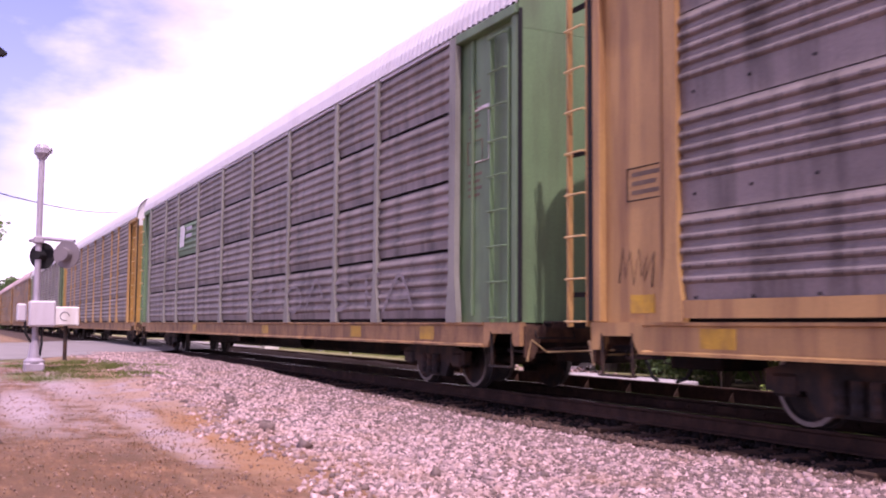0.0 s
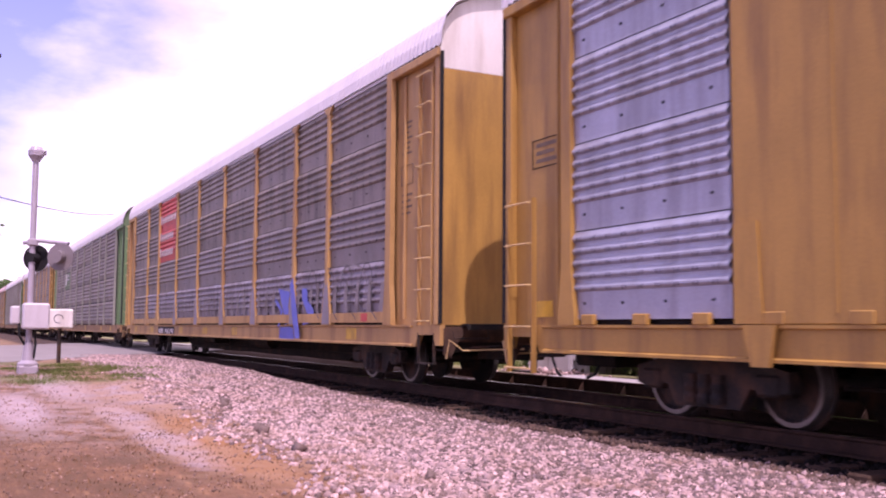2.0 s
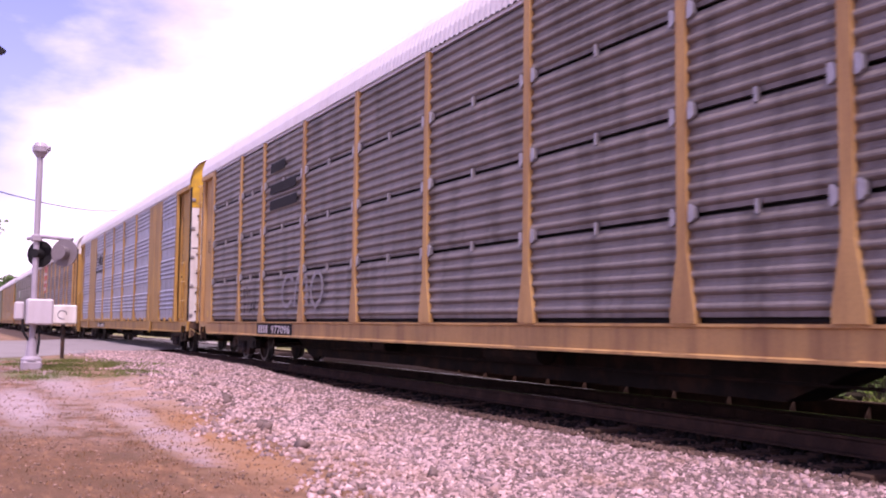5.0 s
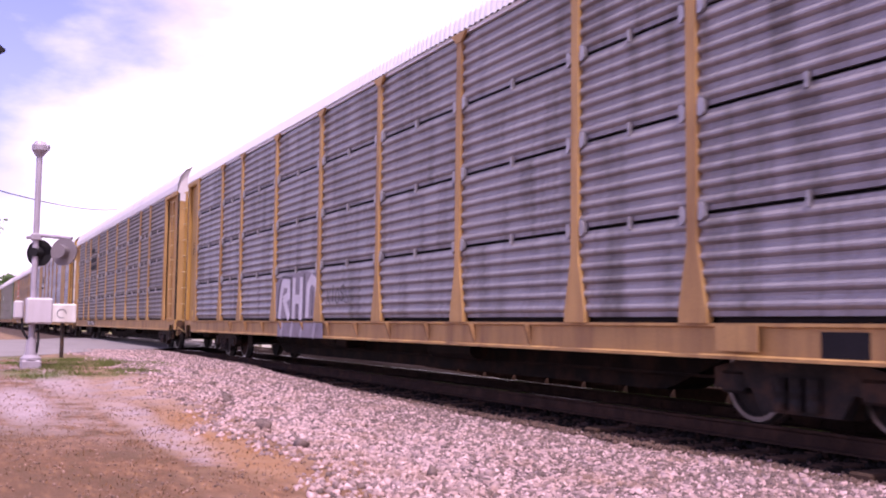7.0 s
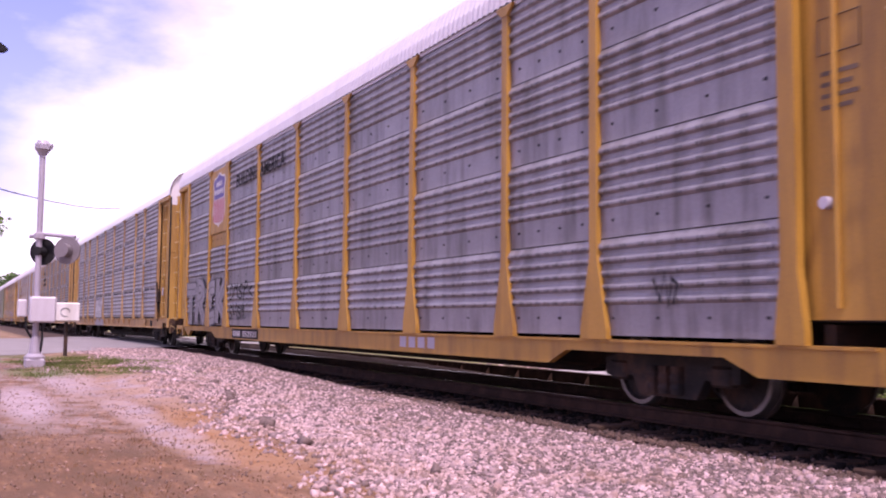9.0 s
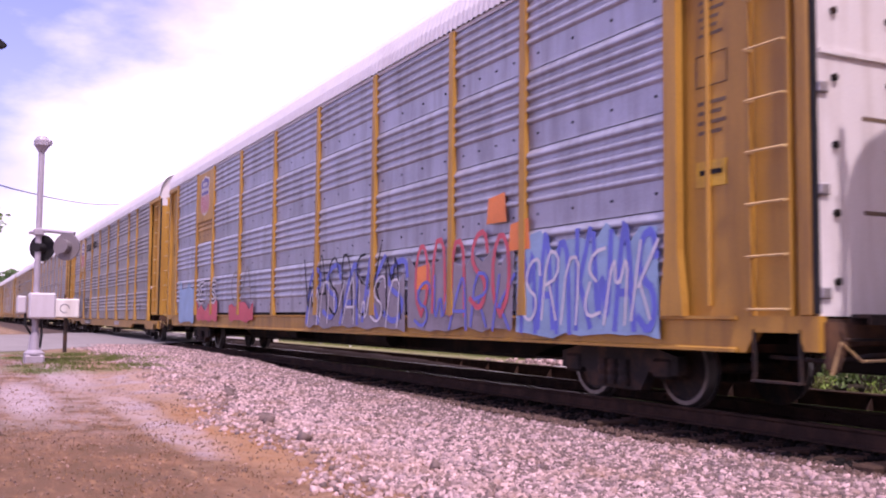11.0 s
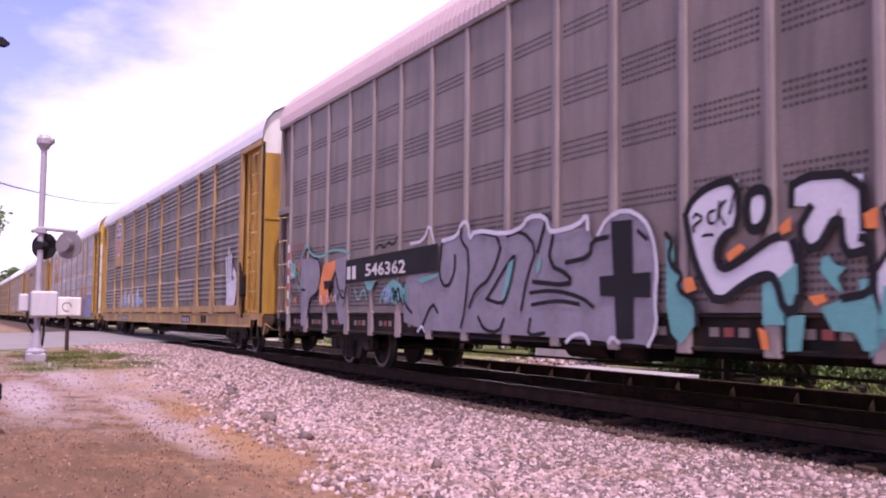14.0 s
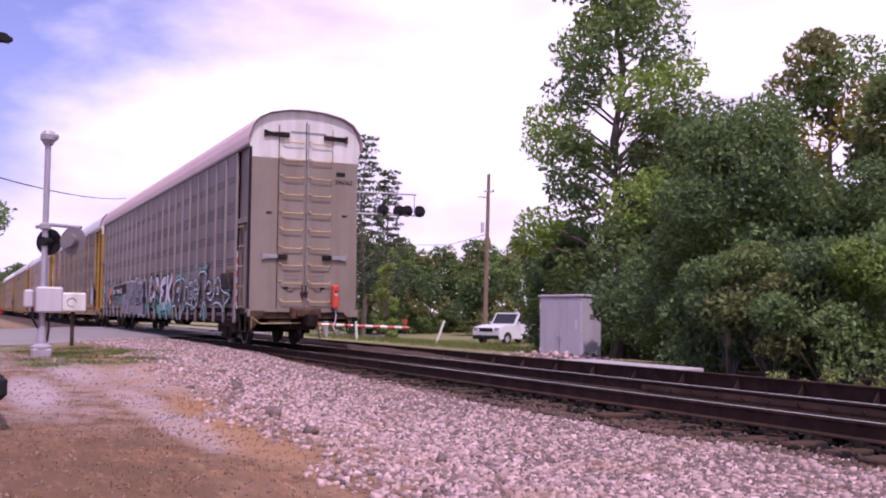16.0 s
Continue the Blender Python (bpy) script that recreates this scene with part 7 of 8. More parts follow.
# silver car with coloured graffiti

def blot(x0, x1, z0, z1, seed):
    """A ragged field: wavy top and sides, dripping foot."""
    r = random.Random(seed)
    n = max(6, round((x1 - x0) / 0.28))
    top = [(x1 - (x1 - x0) * i / n + r.uniform(-0.06, 0.06), z1 + r.uniform(-0.28, 0.12)) for i in range(n + 1)]
    foot = [(x0 + (x1 - x0) * i / n, z0 + r.uniform(0.0, 0.09)) for i in range(n + 1)]
    return foot + top


h = join(post_car(12.95, "silver auto carrier with bright yellow ends and coloured graffiti", "panel_silver", "yellow", "yellow", "yellow", rib=5, flat=0.3, gap=0.005, stripes=(),
                  rear=("white", "label"), paint={(1, 3): "yellow", (1, 2): "tan_yellow"}, cap=False, flare=0.2), 12.95)
part("badge_plate", Shape().box(4.56, 6.49, -HALF - 0.048, -HALF - 0.02, 3.75, 5.2, 0.004), M["yellow"], h, "flat yellow badge plate")
shield(h, 4.95, 6.05, 3.9, 5.1)
patch(h, "graffiti_field", blot(14.9, 19.9, 0.72, 1.7, 1), "g_lilac", 0)
tag(h, "RSAKS", 14.8, 19.9, 0.85, 2.0, [(0.10, "g_blue")], 1, 0.25, "blue graffiti letters")
tag(h, "WASNEKM", 14.9, 19.8, 0.95, 2.2, [(0.05, "black")], 3, -0.2, "thin black graffiti outlines")
tag(h, "MNVAWSN", 15.0, 19.7, 0.8, 1.7, [(0.04, "g_white")], 4, 0.3, "thin white graffiti outlines")
patch(h, "graffiti_field", blot(20.0, 23.3, 0.75, 1.9, 2), "g_lilac", 0)
for x, z in ((20.3, 1.4), (22.6, 2.25), (23.2, 1.85)):
    patch(h, "graffiti_patch", [(x, z), (x + 0.55, z), (x + 0.5, z + 0.4), (x + 0.05, z + 0.35)], "g_orange", 1)
tag(h, "SWARK", 20.2, 23.3, 0.8, 1.6, [(0.05, "g_blue")], 3, 0.2, "thin blue graffiti outlines")
tag(h, "ONNSO", 20.2, 23.3, 1.0, 2.2, [(0.08, "g_red")], 2, 0.05, "red graffiti letters")
patch(h, "graffiti_field", blot(23.4, 26.3, 0.72, 2.0, 3), "g_sky", 0, "light blue sprayed field")
tag(h, "SRNEMK", 23.5, 26.2, 0.9, 1.8, [(0.04, "g_white")], 3, 0.3, "thin white graffiti outlines")
tag(h, "MANKWAS", 23.5, 26.3, 0.8, 2.0, [(0.09, "g_blue")], 1, 0.0, "blue graffiti letters")
patch(h, "graffiti_field", blot(2.2, 4.4, 0.72, 2.0, 4), "g_sky", 0, "light blue sprayed field")
patch(h, "graffiti_field", blot(4.8, 7.3, 0.8, 1.35, 5), "g_red", 0, "red sprayed field")
tag(h, "ETS", 4.9, 7.2, 1.35, 2.0, [(0.16, "g_white"), (0.05, "black")], 0)
patch(h, "graffiti_field", blot(8.6, 10.9, 0.8, 1.3, 6), "g_red", 0, "red sprayed field")
tag(h, "OA", 8.7, 10.8, 1.3, 2.2, [(0.08, "g_grey")], 1)

# brown car with shield and white graffiti
i_ = join(post_car(42.95, "brown-grey auto carrier with tan posts and yellow end", "panel_brown", "tan_yellow", "yellow", "tan_yellow", rib=5, flat=0.3, gap=0.005, lip=True, dots=True, stripes=(1.8, 4.7, 8.9, 12.8, 15.6, 20.9, 24.2),
                   paint={(1, 2): "tan_yellow", (1, 3): "tan_yellow"}, rear=("yellow", "white"), flare=0.62, belly=0.3, trucks=(3.35, 24.6)), 42.95)
part("badge_plate", Shape().box(4.56, 6.49, -HALF - 0.048, -HALF - 0.02, 3.1, 5.2, 0.004), M["tan_yellow"], i_, "flat tan badge plate")
shield(i_, 4.75, 6.15, 3.5, 5.1)
for k in range(13):
    x = 6.9 + k * 0.36
    low, top = 1.08 + 0.05 * (k * 3 % 4), 1.72 + 0.09 * (k * 5 % 4)
    ribbon(i_, "graffiti", smooth([(x - 0.08, low), (x + 0.05, top), (x + 0.2, top - 0.1), (x + 0.24, low + 0.12), (x + 0.4, low + 0.3)]), 0.10 + 0.03 * (k % 3), ("g_pale", "g_sky", "g_white")[k % 3], k % 2, "white and pale blue spray scrawl")
ribbon(i_, "graffiti", [(6.1, 1.38), (6.6, 1.46), (7.2, 1.40)], 0.14, "g_sky", 2, "pale blue spray line")
ribbon(i_, "graffiti", [(11.0, 1.42), (11.6, 1.48), (12.2, 1.44)], 0.20, "g_sky", 2, "pale blue spray line")
for pts, w in (([(25.35, 1.25), (25.3, 1.8), (25.16, 2.5)], 0.14), ([(25.5, 1.3), (25.48, 2.0), (25.4, 2.72)], 0.15), ([(25.7, 1.3), (25.68, 1.95), (25.66, 2.55)], 0.14), ([(25.3, 1.35), (25.75, 1.12), (26.15, 1.45), (26.2, 1.95), (25.95, 2.1)], 0.22), ([(25.4, 1.6), (25.85, 1.65), (26.1, 1.7)], 0.42), ([(25.5, 1.3), (25.9, 1.3)], 0.34)):
    ribbon(i_, "graffiti", smooth(pts), w, "g_white", 1, "white sprayed shape")
number_board(i_, 5.75, 8.3, 0.70, 0.92, "985830", "sill_rust", "g_pale")
patch(i_, "owner_board", [(19.25, 0.70), (20.5, 0.70), (20.5, 0.92), (19.25, 0.92)], "black", 0, y=-HALF - 0.002)
for k in range(3):
    patch(i_, "owner_mark", [(19.35 + k * 0.37, 0.74), (19.65 + k * 0.37, 0.74), (19.65 + k * 0.37, 0.88), (19.35 + k * 0.37, 0.88)], "g_pale", 1, y=-HALF - 0.002)
for x in (22.05, 22.4):
    patch(i_, "data_panel", [(x, 0.72), (x + 0.28, 0.72), (x + 0.28, 0.94), (x, 0.94)], "black", 0, y=-HALF - 0.002)
part("hand_brake", Shape().box(26.7, 26.95, -HALF - 0.1, -HALF + 0.08, 1.45, 2.0, 0.04).tube([(26.8, -HALF - 0.06, 2.0), (26.75, -HALF - 0.1, 2.3), (26.9, -HALF - 0.05, 1.3), (26.85, -HALF - 0.05, 0.9)], 0.03), M["dark"], i_, "dark hand brake gear")


def last_car(x0):
    """The smooth tan-grey car: narrow posts, perforated bands, stake pockets, ladders, rear doors."""
    car = thing("auto_carrier_railcar", "smooth tan-grey auto carrier with graffiti, last of the train", "railcar", (x0, TRACK_Y, 0), group="auto carrier railcars of the train")
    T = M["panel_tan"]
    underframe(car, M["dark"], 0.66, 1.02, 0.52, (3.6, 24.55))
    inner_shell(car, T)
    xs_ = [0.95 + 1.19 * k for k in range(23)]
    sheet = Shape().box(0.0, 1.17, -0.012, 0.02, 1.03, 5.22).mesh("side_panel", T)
    post = Shape().box(-0.05, 0.05, -0.05, 0.01, 1.0, 5.22, 0.012).mesh("side_post", M["post_tan"])
    holes = Shape()
    for z0, n in ((4.42, 3), (3.58, 5), (2.88, 4), (2.2, 3), (1.16, 6)):
        for r in range(n):
            for k in range(13):
                x, z = 0.15 + k * 0.072, z0 + r * 0.072
                holes.box(x - 0.014, x + 0.014, -0.0145, -0.012, z - 0.017, z + 0.017)
    holes = holes.mesh("vent_holes", M["black"])
    pocket = Shape().box(-0.10, 0.10, -0.05, 0.0, 0.62, 1.05, 0.012).mesh("stake_pocket", M["post_tan"])
    ref_w = Shape().box(0, 0.13, -0.006, 0.0, 0, 0.09).mesh("reflector", M["end_tan_sunlit"])
    ref_r = Shape().box(0, 0.13, -0.006, 0.0, 0, 0.09).mesh("reflector", M["dull_red"])
    for k, x in enumerate(xs_):
        part("side_post", post, None, car, at=(x, -HALF, 0))
        if k < 22:
            part("side_panel", sheet, None, car, at=(x + 0.01, -HALF, 0))
            tagged(part("perforation", holes, None, car, at=(x + 0.01, -HALF, 0)), kind="stuff")
        part("stake_pocket", pocket, None, car, at=(x, -HALF, 0))
        if k < 22:
            for q in range(3):
                part("reflector", ref_r if q % 2 else ref_w, None, car, at=(x + 0.34 + q * 0.2, -HALF - 0.002, 0.80))
    part("top_rail", Shape().box(0.1, LENGTH - 0.1, -HALF - 0.06, -HALF + 0.05, 5.20, 5.28, 0.01), T, car)
    part("roof", roof_mesh(M["roof_pink"]), None, car)
    for x, s in ((0.15, 1), (LENGTH - 0.15, -1)):
        a, b = sorted((x, x + 1.12 * s))
        xl = a if s > 0 else b - 0.8
        part("corner_panel", Shape().box(a, b, -HALF + 0.07, -HALF + 0.1, 1.0, 5.22), T, car)
        part("corner_post", Shape().box(x - 0.06, x + 0.06, -HALF - 0.02, -HALF + 0.12, 0.9, 5.24, 0.012), T, car)
        part("ladder_head", Shape().box(xl - 0.02, xl + 0.74, -HALF - 0.08, -HALF + 0.06, 3.22, 3.36, 0.015), T, car)
        ladder(car, xl + 0.14, xl + 0.6, -HALF - 0.04, 1.0, 3.2, 5, T, M["rung"])
        part("yellow_guard", Shape().box(xl + 0.22, xl + 0.5, -HALF + 0.052, -HALF + 0.068, 1.1, 1.62), M["label"], car)
        for q in range(9):
            e0 = 1.0 + q * 0.168
            xs2 = x + 0.8 * s
            part("stripe", Shape().box(xs2 - 0.055, xs2 + 0.055, -HALF - 0.056, -HALF - 0.05, e0, e0 + 0.166), M["red"] if q % 2 else M["white"], car)
    end_door(car, 0.12, -1, T, M["white"])
    end_door(car, LENGTH - 0.12, 1, M["end_tan_sunlit"], M["white"])
    fx = LENGTH - 0.07
    # black strip in place of the shade beside the rear doors
    part("door_gasket", Shape().box(LENGTH - 0.11, LENGTH - 0.065, -HALF - 0.024, -HALF + 0.05, 1.0, 5.2, 0.008), M["black"], car, "black strip drawn for the shaded gap beside the end door")
    for s in (-1, 1):
        part("lock_ring", Shape().tube([(fx + 0.012, s * 0.38 + 0.13 * math.cos(a), 1.58 + 0.13 * math.sin(a)) for a in [-2.6 + 0.35 * q if s > 0 else -0.55 - 0.35 * q + 0.0 for q in range(7)]], 0.008, 5), M["dark"], car)
        part("lock_rod", Shape().cyl((fx + 0.03, s * 0.05, 1.28), (fx + 0.03, s * 0.05, 1.62), 0.022, 8).box(fx + 0.005, fx + 0.06, s * 0.05 - 0.05, s * 0.05 + 0.05, 1.38, 1.46, 0.01), M["iron"], car)
    part("end_plate", Shape().prism([(-1.5, 1.0), (-1.5, 0.80), (-1.2, 0.80), (-1.1, 0.92), (1.1, 0.92), (1.2, 0.80), (1.5, 0.80), (1.5, 1.0)], "x", LENGTH - 0.049, LENGTH - 0.02), M["end_tan_sunlit"], car)
    part("door_seam", Shape().box(fx, fx + 0.012, -0.012, 0.012, 1.0, 5.95), M["dark"], car, "dark centre seam of the doors")
    part("seam_rod", Shape().cyl((fx + 0.03, 0.06, 1.05), (fx + 0.03, 0.06, 5.9), 0.016, 8), M["zinc"], car)
    for y in (-0.74, 0.74):
        part("door_seam", Shape().box(fx, fx + 0.008, y - 0.012, y + 0.012, 1.0, 5.8), M["dark"] if y < 0 else M["end_tan_sunlit"], car)
    rung = Shape().tube([(0.0, 0.0, 0.06), (0.06, 0.03, 0.06), (0.07, 0.1, 0.0), (0.07, 0.6, 0.0), (0.0, 0.62, 0.05)], 0.015).mesh("rung", M["rung"])
    for z in (1.19, 1.67, 2.13, 2.58, 3.05, 3.5, 3.98, 4.43, 4.9, 5.37):
        part("rung", rung, None, car, "pale yellow grab rung", at=(fx, -0.70, z))
        part("rung", rung, None, car, "pale yellow grab rung", at=(fx, 0.08, z))
    for z in (2.36, 5.56):
        for s in (-1, 1):
            lat = part("door_latch", Shape().prism([(s * 1.15, z - 0.09), (s * 1.15, z + 0.09), (s * 1.0, z + 0.05), (s * 0.72, z + 0.05), (s * 0.72, z - 0.05), (s * 1.0, z - 0.05)], "x", fx, fx + 0.06), M["zinc"] if z < 4 else M["dark"], car, "door latch bar")
            part("latch_end", Shape().box(fx + 0.005, fx + 0.09, min(s * 0.48, s * 0.74), max(s * 0.48, s * 0.74), z - 0.06, z + 0.06, 0.01), M["dark"], lat)
    for y, z in ((-0.98, 3.5), (1.1, 3.5), (-0.5, 1.55), (0.5, 1.55)):
        part("hand_hold", Shape().box(fx, fx + 0.02, y - 0.07, y + 0.07, z - 0.02, z + 0.02), M["dark"], car)
    for k, (a, w) in enumerate(((-0.55, 0.38), (0.2, 0.36))):
        for q in range(3):
            part("lettering", Shape().box(fx, fx + 0.004, a, a + w, 1.95 - q * 0.1, 1.99 - q * 0.1), M["panel_tan"], car)
    part("lettering", Shape().box(fx, fx + 0.004, -0.42, 0.55, 5.62, 5.68), M["g_grey"], car)
    num = lettering("546362", 0.12)
    num.transform(pose(0, 0, 0, 0, 0, 90))
    num.materials.append(M["black"])
    part("number", num, None, car, "small black number", at=(fx + 0.006, 0.82, 4.35))
    part("owner_mark", Shape().box(fx, fx + 0.004, 0.85, 1.1, 4.55, 4.67), M["black"], car)
    eot = part("tail_lamp", Shape().box(fx + 0.05, fx + 0.27, 0.72, 0.89, 1.02, 1.64, 0.03), M["orange"], car, "orange end-of-train device")
    part("reflector_strip", Shape().box(fx + 0.271, fx + 0.276, 0.76, 0.85, 1.36, 1.42), M["g_pale"], eot)
    part("lens", Shape().cyl((fx + 0.26, 0.805, 1.53), (fx + 0.30, 0.805, 1.53), 0.05, 12), M["red"], eot)
    part("hose", Shape().tube([(fx + 0.15, 0.80, 1.03), (fx + 0.18, 0.84, 0.86), (fx + 0.24, 0.80, 0.70), (fx + 0.30, 0.72, 0.55), (fx + 0.36, 0.74, 0.46), (fx + 0.36, 0.84, 0.44)], 0.018), M["g_pale"], eot)
    part("buffer_box", Shape().box(fx - 0.1, fx + 0.32, -0.40, 0.38, 0.74, 1.03, 0.03).box(fx + 0.3, fx + 0.42, -0.3, 0.28, 0.80, 0.98, 0.02), M["sooty_rust"], car, "dark draft gear housing")
    # rusty brake box low on the side
    part("brake_box", Shape().box(25.85, 26.9, -HALF - 0.1, -HALF - 0.012, 1.52, 1.98, 0.03), M["iron"], car, "dark hand brake box")
    part("brake_lever", Shape().tube([(26.6, -HALF - 0.1, 2.0), (26.8, -HALF - 0.12, 1.75), (27.0, -HALF - 0.1, 1.5)], 0.03), M["iron"], car)
    part("yellow_bar", Shape().box(26.1, 26.95, -HALF - 0.03, -HALF - 0.012, 2.08, 2.14), M["gold"], car)
    return car


j = join(last_car(72.7), 72.7)
Y = -HALF - 0.053


def jr(pts, w, mat, layer, label="sprayed graffiti outline"):
    ribbon(j, "graffiti", smooth(pts), w, mat, layer, label, Y)


def jp(pts, mat, layer, label="sprayed graffiti fill"):
    patch(j, "graffiti_field", pts, mat, layer, label, Y)


# pale outlined letters, a black block, orange figure, teal spots
jp([(7.17, 1.4), (7.39, 1.68), (8.45, 1.62), (8.58, 2.11), (9.19, 2.16), (9.44, 2.22), (10.49, 2.06), (11.04, 2.21), (11.49, 2.23), (11.72, 2.02), (12.36, 2.03), (12.48, 1.87), (12.79, 2.07), (13.11, 2.12), (13.46, 1.98), (13.64, 1.48), (13.6, 0.91), (13.45, 0.69), (11.92, 0.73), (8.06, 0.76), (7.19, 0.88)], "g_lilac", 0)
jp([(1.83, 2.18), (3.03, 2.09), (3.07, 1.48), (2.4, 1.32), (2.21, 0.75), (1.91, 0.75), (1.85, 1.51)], "g_lilac", 0)
jp([(3.95, 2.05), (4.52, 2.1), (4.59, 0.81), (4.18, 0.83), (3.9, 1.41)], "g_lilac", 0)
jr([(7.43, 2.14), (7.94, 2.15), (8.12, 2.43), (8.31, 2.09)], 0.05, "g_white", 2)
jr([(8.58, 2.11), (9.1, 2.15), (9.19, 2.33), (9.41, 2.34), (9.46, 2.06), (9.63, 2.2), (10.49, 2.07), (10.95, 2.14), (11.04, 2.26), (11.49, 2.24), (11.56, 2.04), (11.72, 2.02), (12.21, 2.06), (12.39, 2.18), (12.41, 2.0)], 0.06, "g_white", 2)
jr([(12.59, 1.92), (12.76, 2.1), (13.11, 2.17), (13.43, 2.04), (13.58, 1.84), (13.66, 1.48), (13.61, 1.18), (13.65, 0.88), (13.5, 0.68)], 0.05, "g_white", 2)
jr([(9.19, 2.24), (9.19, 2.07), (9.48, 1.89), (9.35, 1.07), (9.22, 0.82)], 0.05, "black", 3)
jr([(9.63, 2.17), (10.45, 2.04), (10.1, 1.5), (9.65, 1.35), (9.48, 1.11)], 0.05, "black", 3)
jr([(8.58, 2.07), (8.47, 1.59), (8.74, 1.37), (9.02, 1.62), (9.01, 1.87)], 0.05, "black", 3)
jr([(9.99, 1.22), (10.64, 1.76), (10.77, 1.76), (10.54, 1.24), (10.4, 1.14), (9.97, 1.22)], 0.05, "black", 3)
jr([(10.53, 2.05), (10.9, 2.1), (11.29, 1.84), (11.05, 1.51), (10.91, 1.06)], 0.05, "black", 3)
jr([(11.52, 2.23), (11.29, 1.79)], 0.06, "black", 3)
jr([(11.67, 2.03), (11.53, 1.63), (12.04, 1.47), (12.02, 1.35), (11.19, 1.42)], 0.06, "black", 3)
jr([(11.94, 1.63), (12.45, 1.67), (12.46, 1.86), (12.79, 1.88)], 0.06, "black", 3)
jr([(11.12, 1.28), (11.66, 1.31), (12.28, 1.21), (12.51, 1.09)], 0.05, "black", 3)
jr([(11.16, 1.13), (11.76, 1.18), (12.22, 1.13)], 0.05, "black", 3)
jr([(7.17, 1.4), (7.23, 1.16), (7.52, 1.03)], 0.05, "black", 3)
jr([(7.85, 0.75), (8.26, 1.2), (8.46, 1.03)], 0.05, "black", 3)
jr([(9.74, 0.97), (9.91, 0.79), (10.32, 0.76), (10.47, 0.95)], 0.05, "black", 3)
jr([(11.13, 0.95), (11.06, 0.73), (11.47, 0.78)], 0.05, "black", 3)
jr([(11.95, 0.68), (12.1, 0.77), (12.34, 0.79), (12.43, 0.68)], 0.05, "g_white", 3)
jr([(12.79, 0.69), (12.87, 0.77), (13.0, 0.7)], 0.05, "g_white", 3)
jr([(7.75, 0.73), (7.9, 0.84), (8.01, 0.73)], 0.04, "g_white", 3)
jr([(13.33, 1.91), (13.48, 1.81)], 0.05, "black", 3)
jp([(12.85, 2.05), (13.23, 2.04), (13.26, 0.75), (12.95, 0.74)], "black", 4)
jp([(12.63, 1.44), (13.55, 1.46), (13.55, 1.19), (12.65, 1.22)], "black", 4)
jp([(10.58, 1.69), (10.74, 1.74), (10.55, 1.24), (10.4, 1.19)], "g_teal", 3)
jp([(7.67, 1.55), (8.45, 1.63), (8.45, 1.58), (7.88, 1.49)], "g_teal", 3)
jp([(6.45, 1.49), (6.75, 1.59), (7.07, 1.5), (7.08, 1.26), (6.83, 1.16), (6.52, 1.29)], "g_teal", 2)
jp([(1.14, 2.06), (1.46, 2.11), (1.52, 1.76), (1.16, 1.76)], "g_teal", 2)
jp([(5.46, 1.58), (6.0, 1.59), (5.81, 1.43), (5.6, 1.43)], "g_teal", 2)
jp([(11.27, 1.63), (11.38, 1.75), (11.36, 1.57), (11.29, 1.5)], "g_teal", 3)
jp([(3.29, 1.98), (3.97, 2.04), (3.94, 1.84), (3.6, 1.56), (3.56, 1.19), (3.08, 1.18), (3.06, 1.57)], "g_orange", 3)
jp([(3.31, 1.65), (3.73, 1.65), (3.71, 1.5), (3.37, 1.48)], "black", 4)
jr([(1.88, 2.19), (2.19, 2.5), (2.48, 2.21), (3.2, 2.13), (3.69, 2.26), (4.46, 2.19), (4.76, 2.1)], 0.05, "g_teal", 3)
jr([(2.12, 2.17), (2.25, 2.4), (2.52, 2.18), (3.12, 2.07), (3.07, 1.48), (2.54, 1.32)], 0.05, "black", 3)
jr([(3.96, 1.8), (4.14, 1.46), (4.46, 1.24), (4.55, 1.51)], 0.05, "black", 3)
jr([(1.67, 1.7), (1.87, 1.51), (2.16, 1.5)], 0.05, "black", 3)
jr([(5.97, 2.13), (6.16, 2.22), (6.36, 2.11), (6.54, 2.24), (6.73, 2.14), (6.93, 2.28)], 0.04, "black", 4)
# the dark number band
jp([(4.55, 1.56), (8.45, 1.66), (8.45, 2.08), (4.55, 2.0)], "black", 5, "black painted band")
for k in range(2):
    jp([(4.62 + k * 0.26, 1.64), (4.80 + k * 0.26, 1.64), (4.80 + k * 0.26, 1.88), (4.62 + k * 0.26, 1.88)], "white", 6, "white stencilled mark")
num = lettering("546362", 0.22)
num.materials.append(M["white"])
got = max(v.co.x for v in num.vertices)
part("number", num, None, j, "white stencilled number", at=(5.52, Y - 0.024, 1.68)).scale = (1.75 / got, 1, 1)
# white and teal letters: S and N as fields with black rims, then E and K
jp([(14.11, 2.02), (14.2, 2.16), (14.49, 2.26), (14.84, 2.29), (14.84, 1.83), (14.63, 1.77), (14.53, 1.59), (14.61, 1.44), (14.81, 1.48), (15.24, 1.69), (15.5, 1.65), (15.56, 1.49), (15.57, 1.07), (15.4, 1.05), (15.32, 1.33), (15.18, 1.38), (14.93, 1.3), (14.56, 1.11), (14.34, 1.36), (14.2, 1.65)], "g_white", 2)
jr([(14.11, 2.02), (14.2, 2.16), (14.49, 2.28), (14.85, 2.29), (14.85, 1.82), (14.63, 1.77), (14.52, 1.59), (14.61, 1.44), (14.81, 1.48), (15.24, 1.69), (15.36, 1.71)], 0.08, "black", 3)
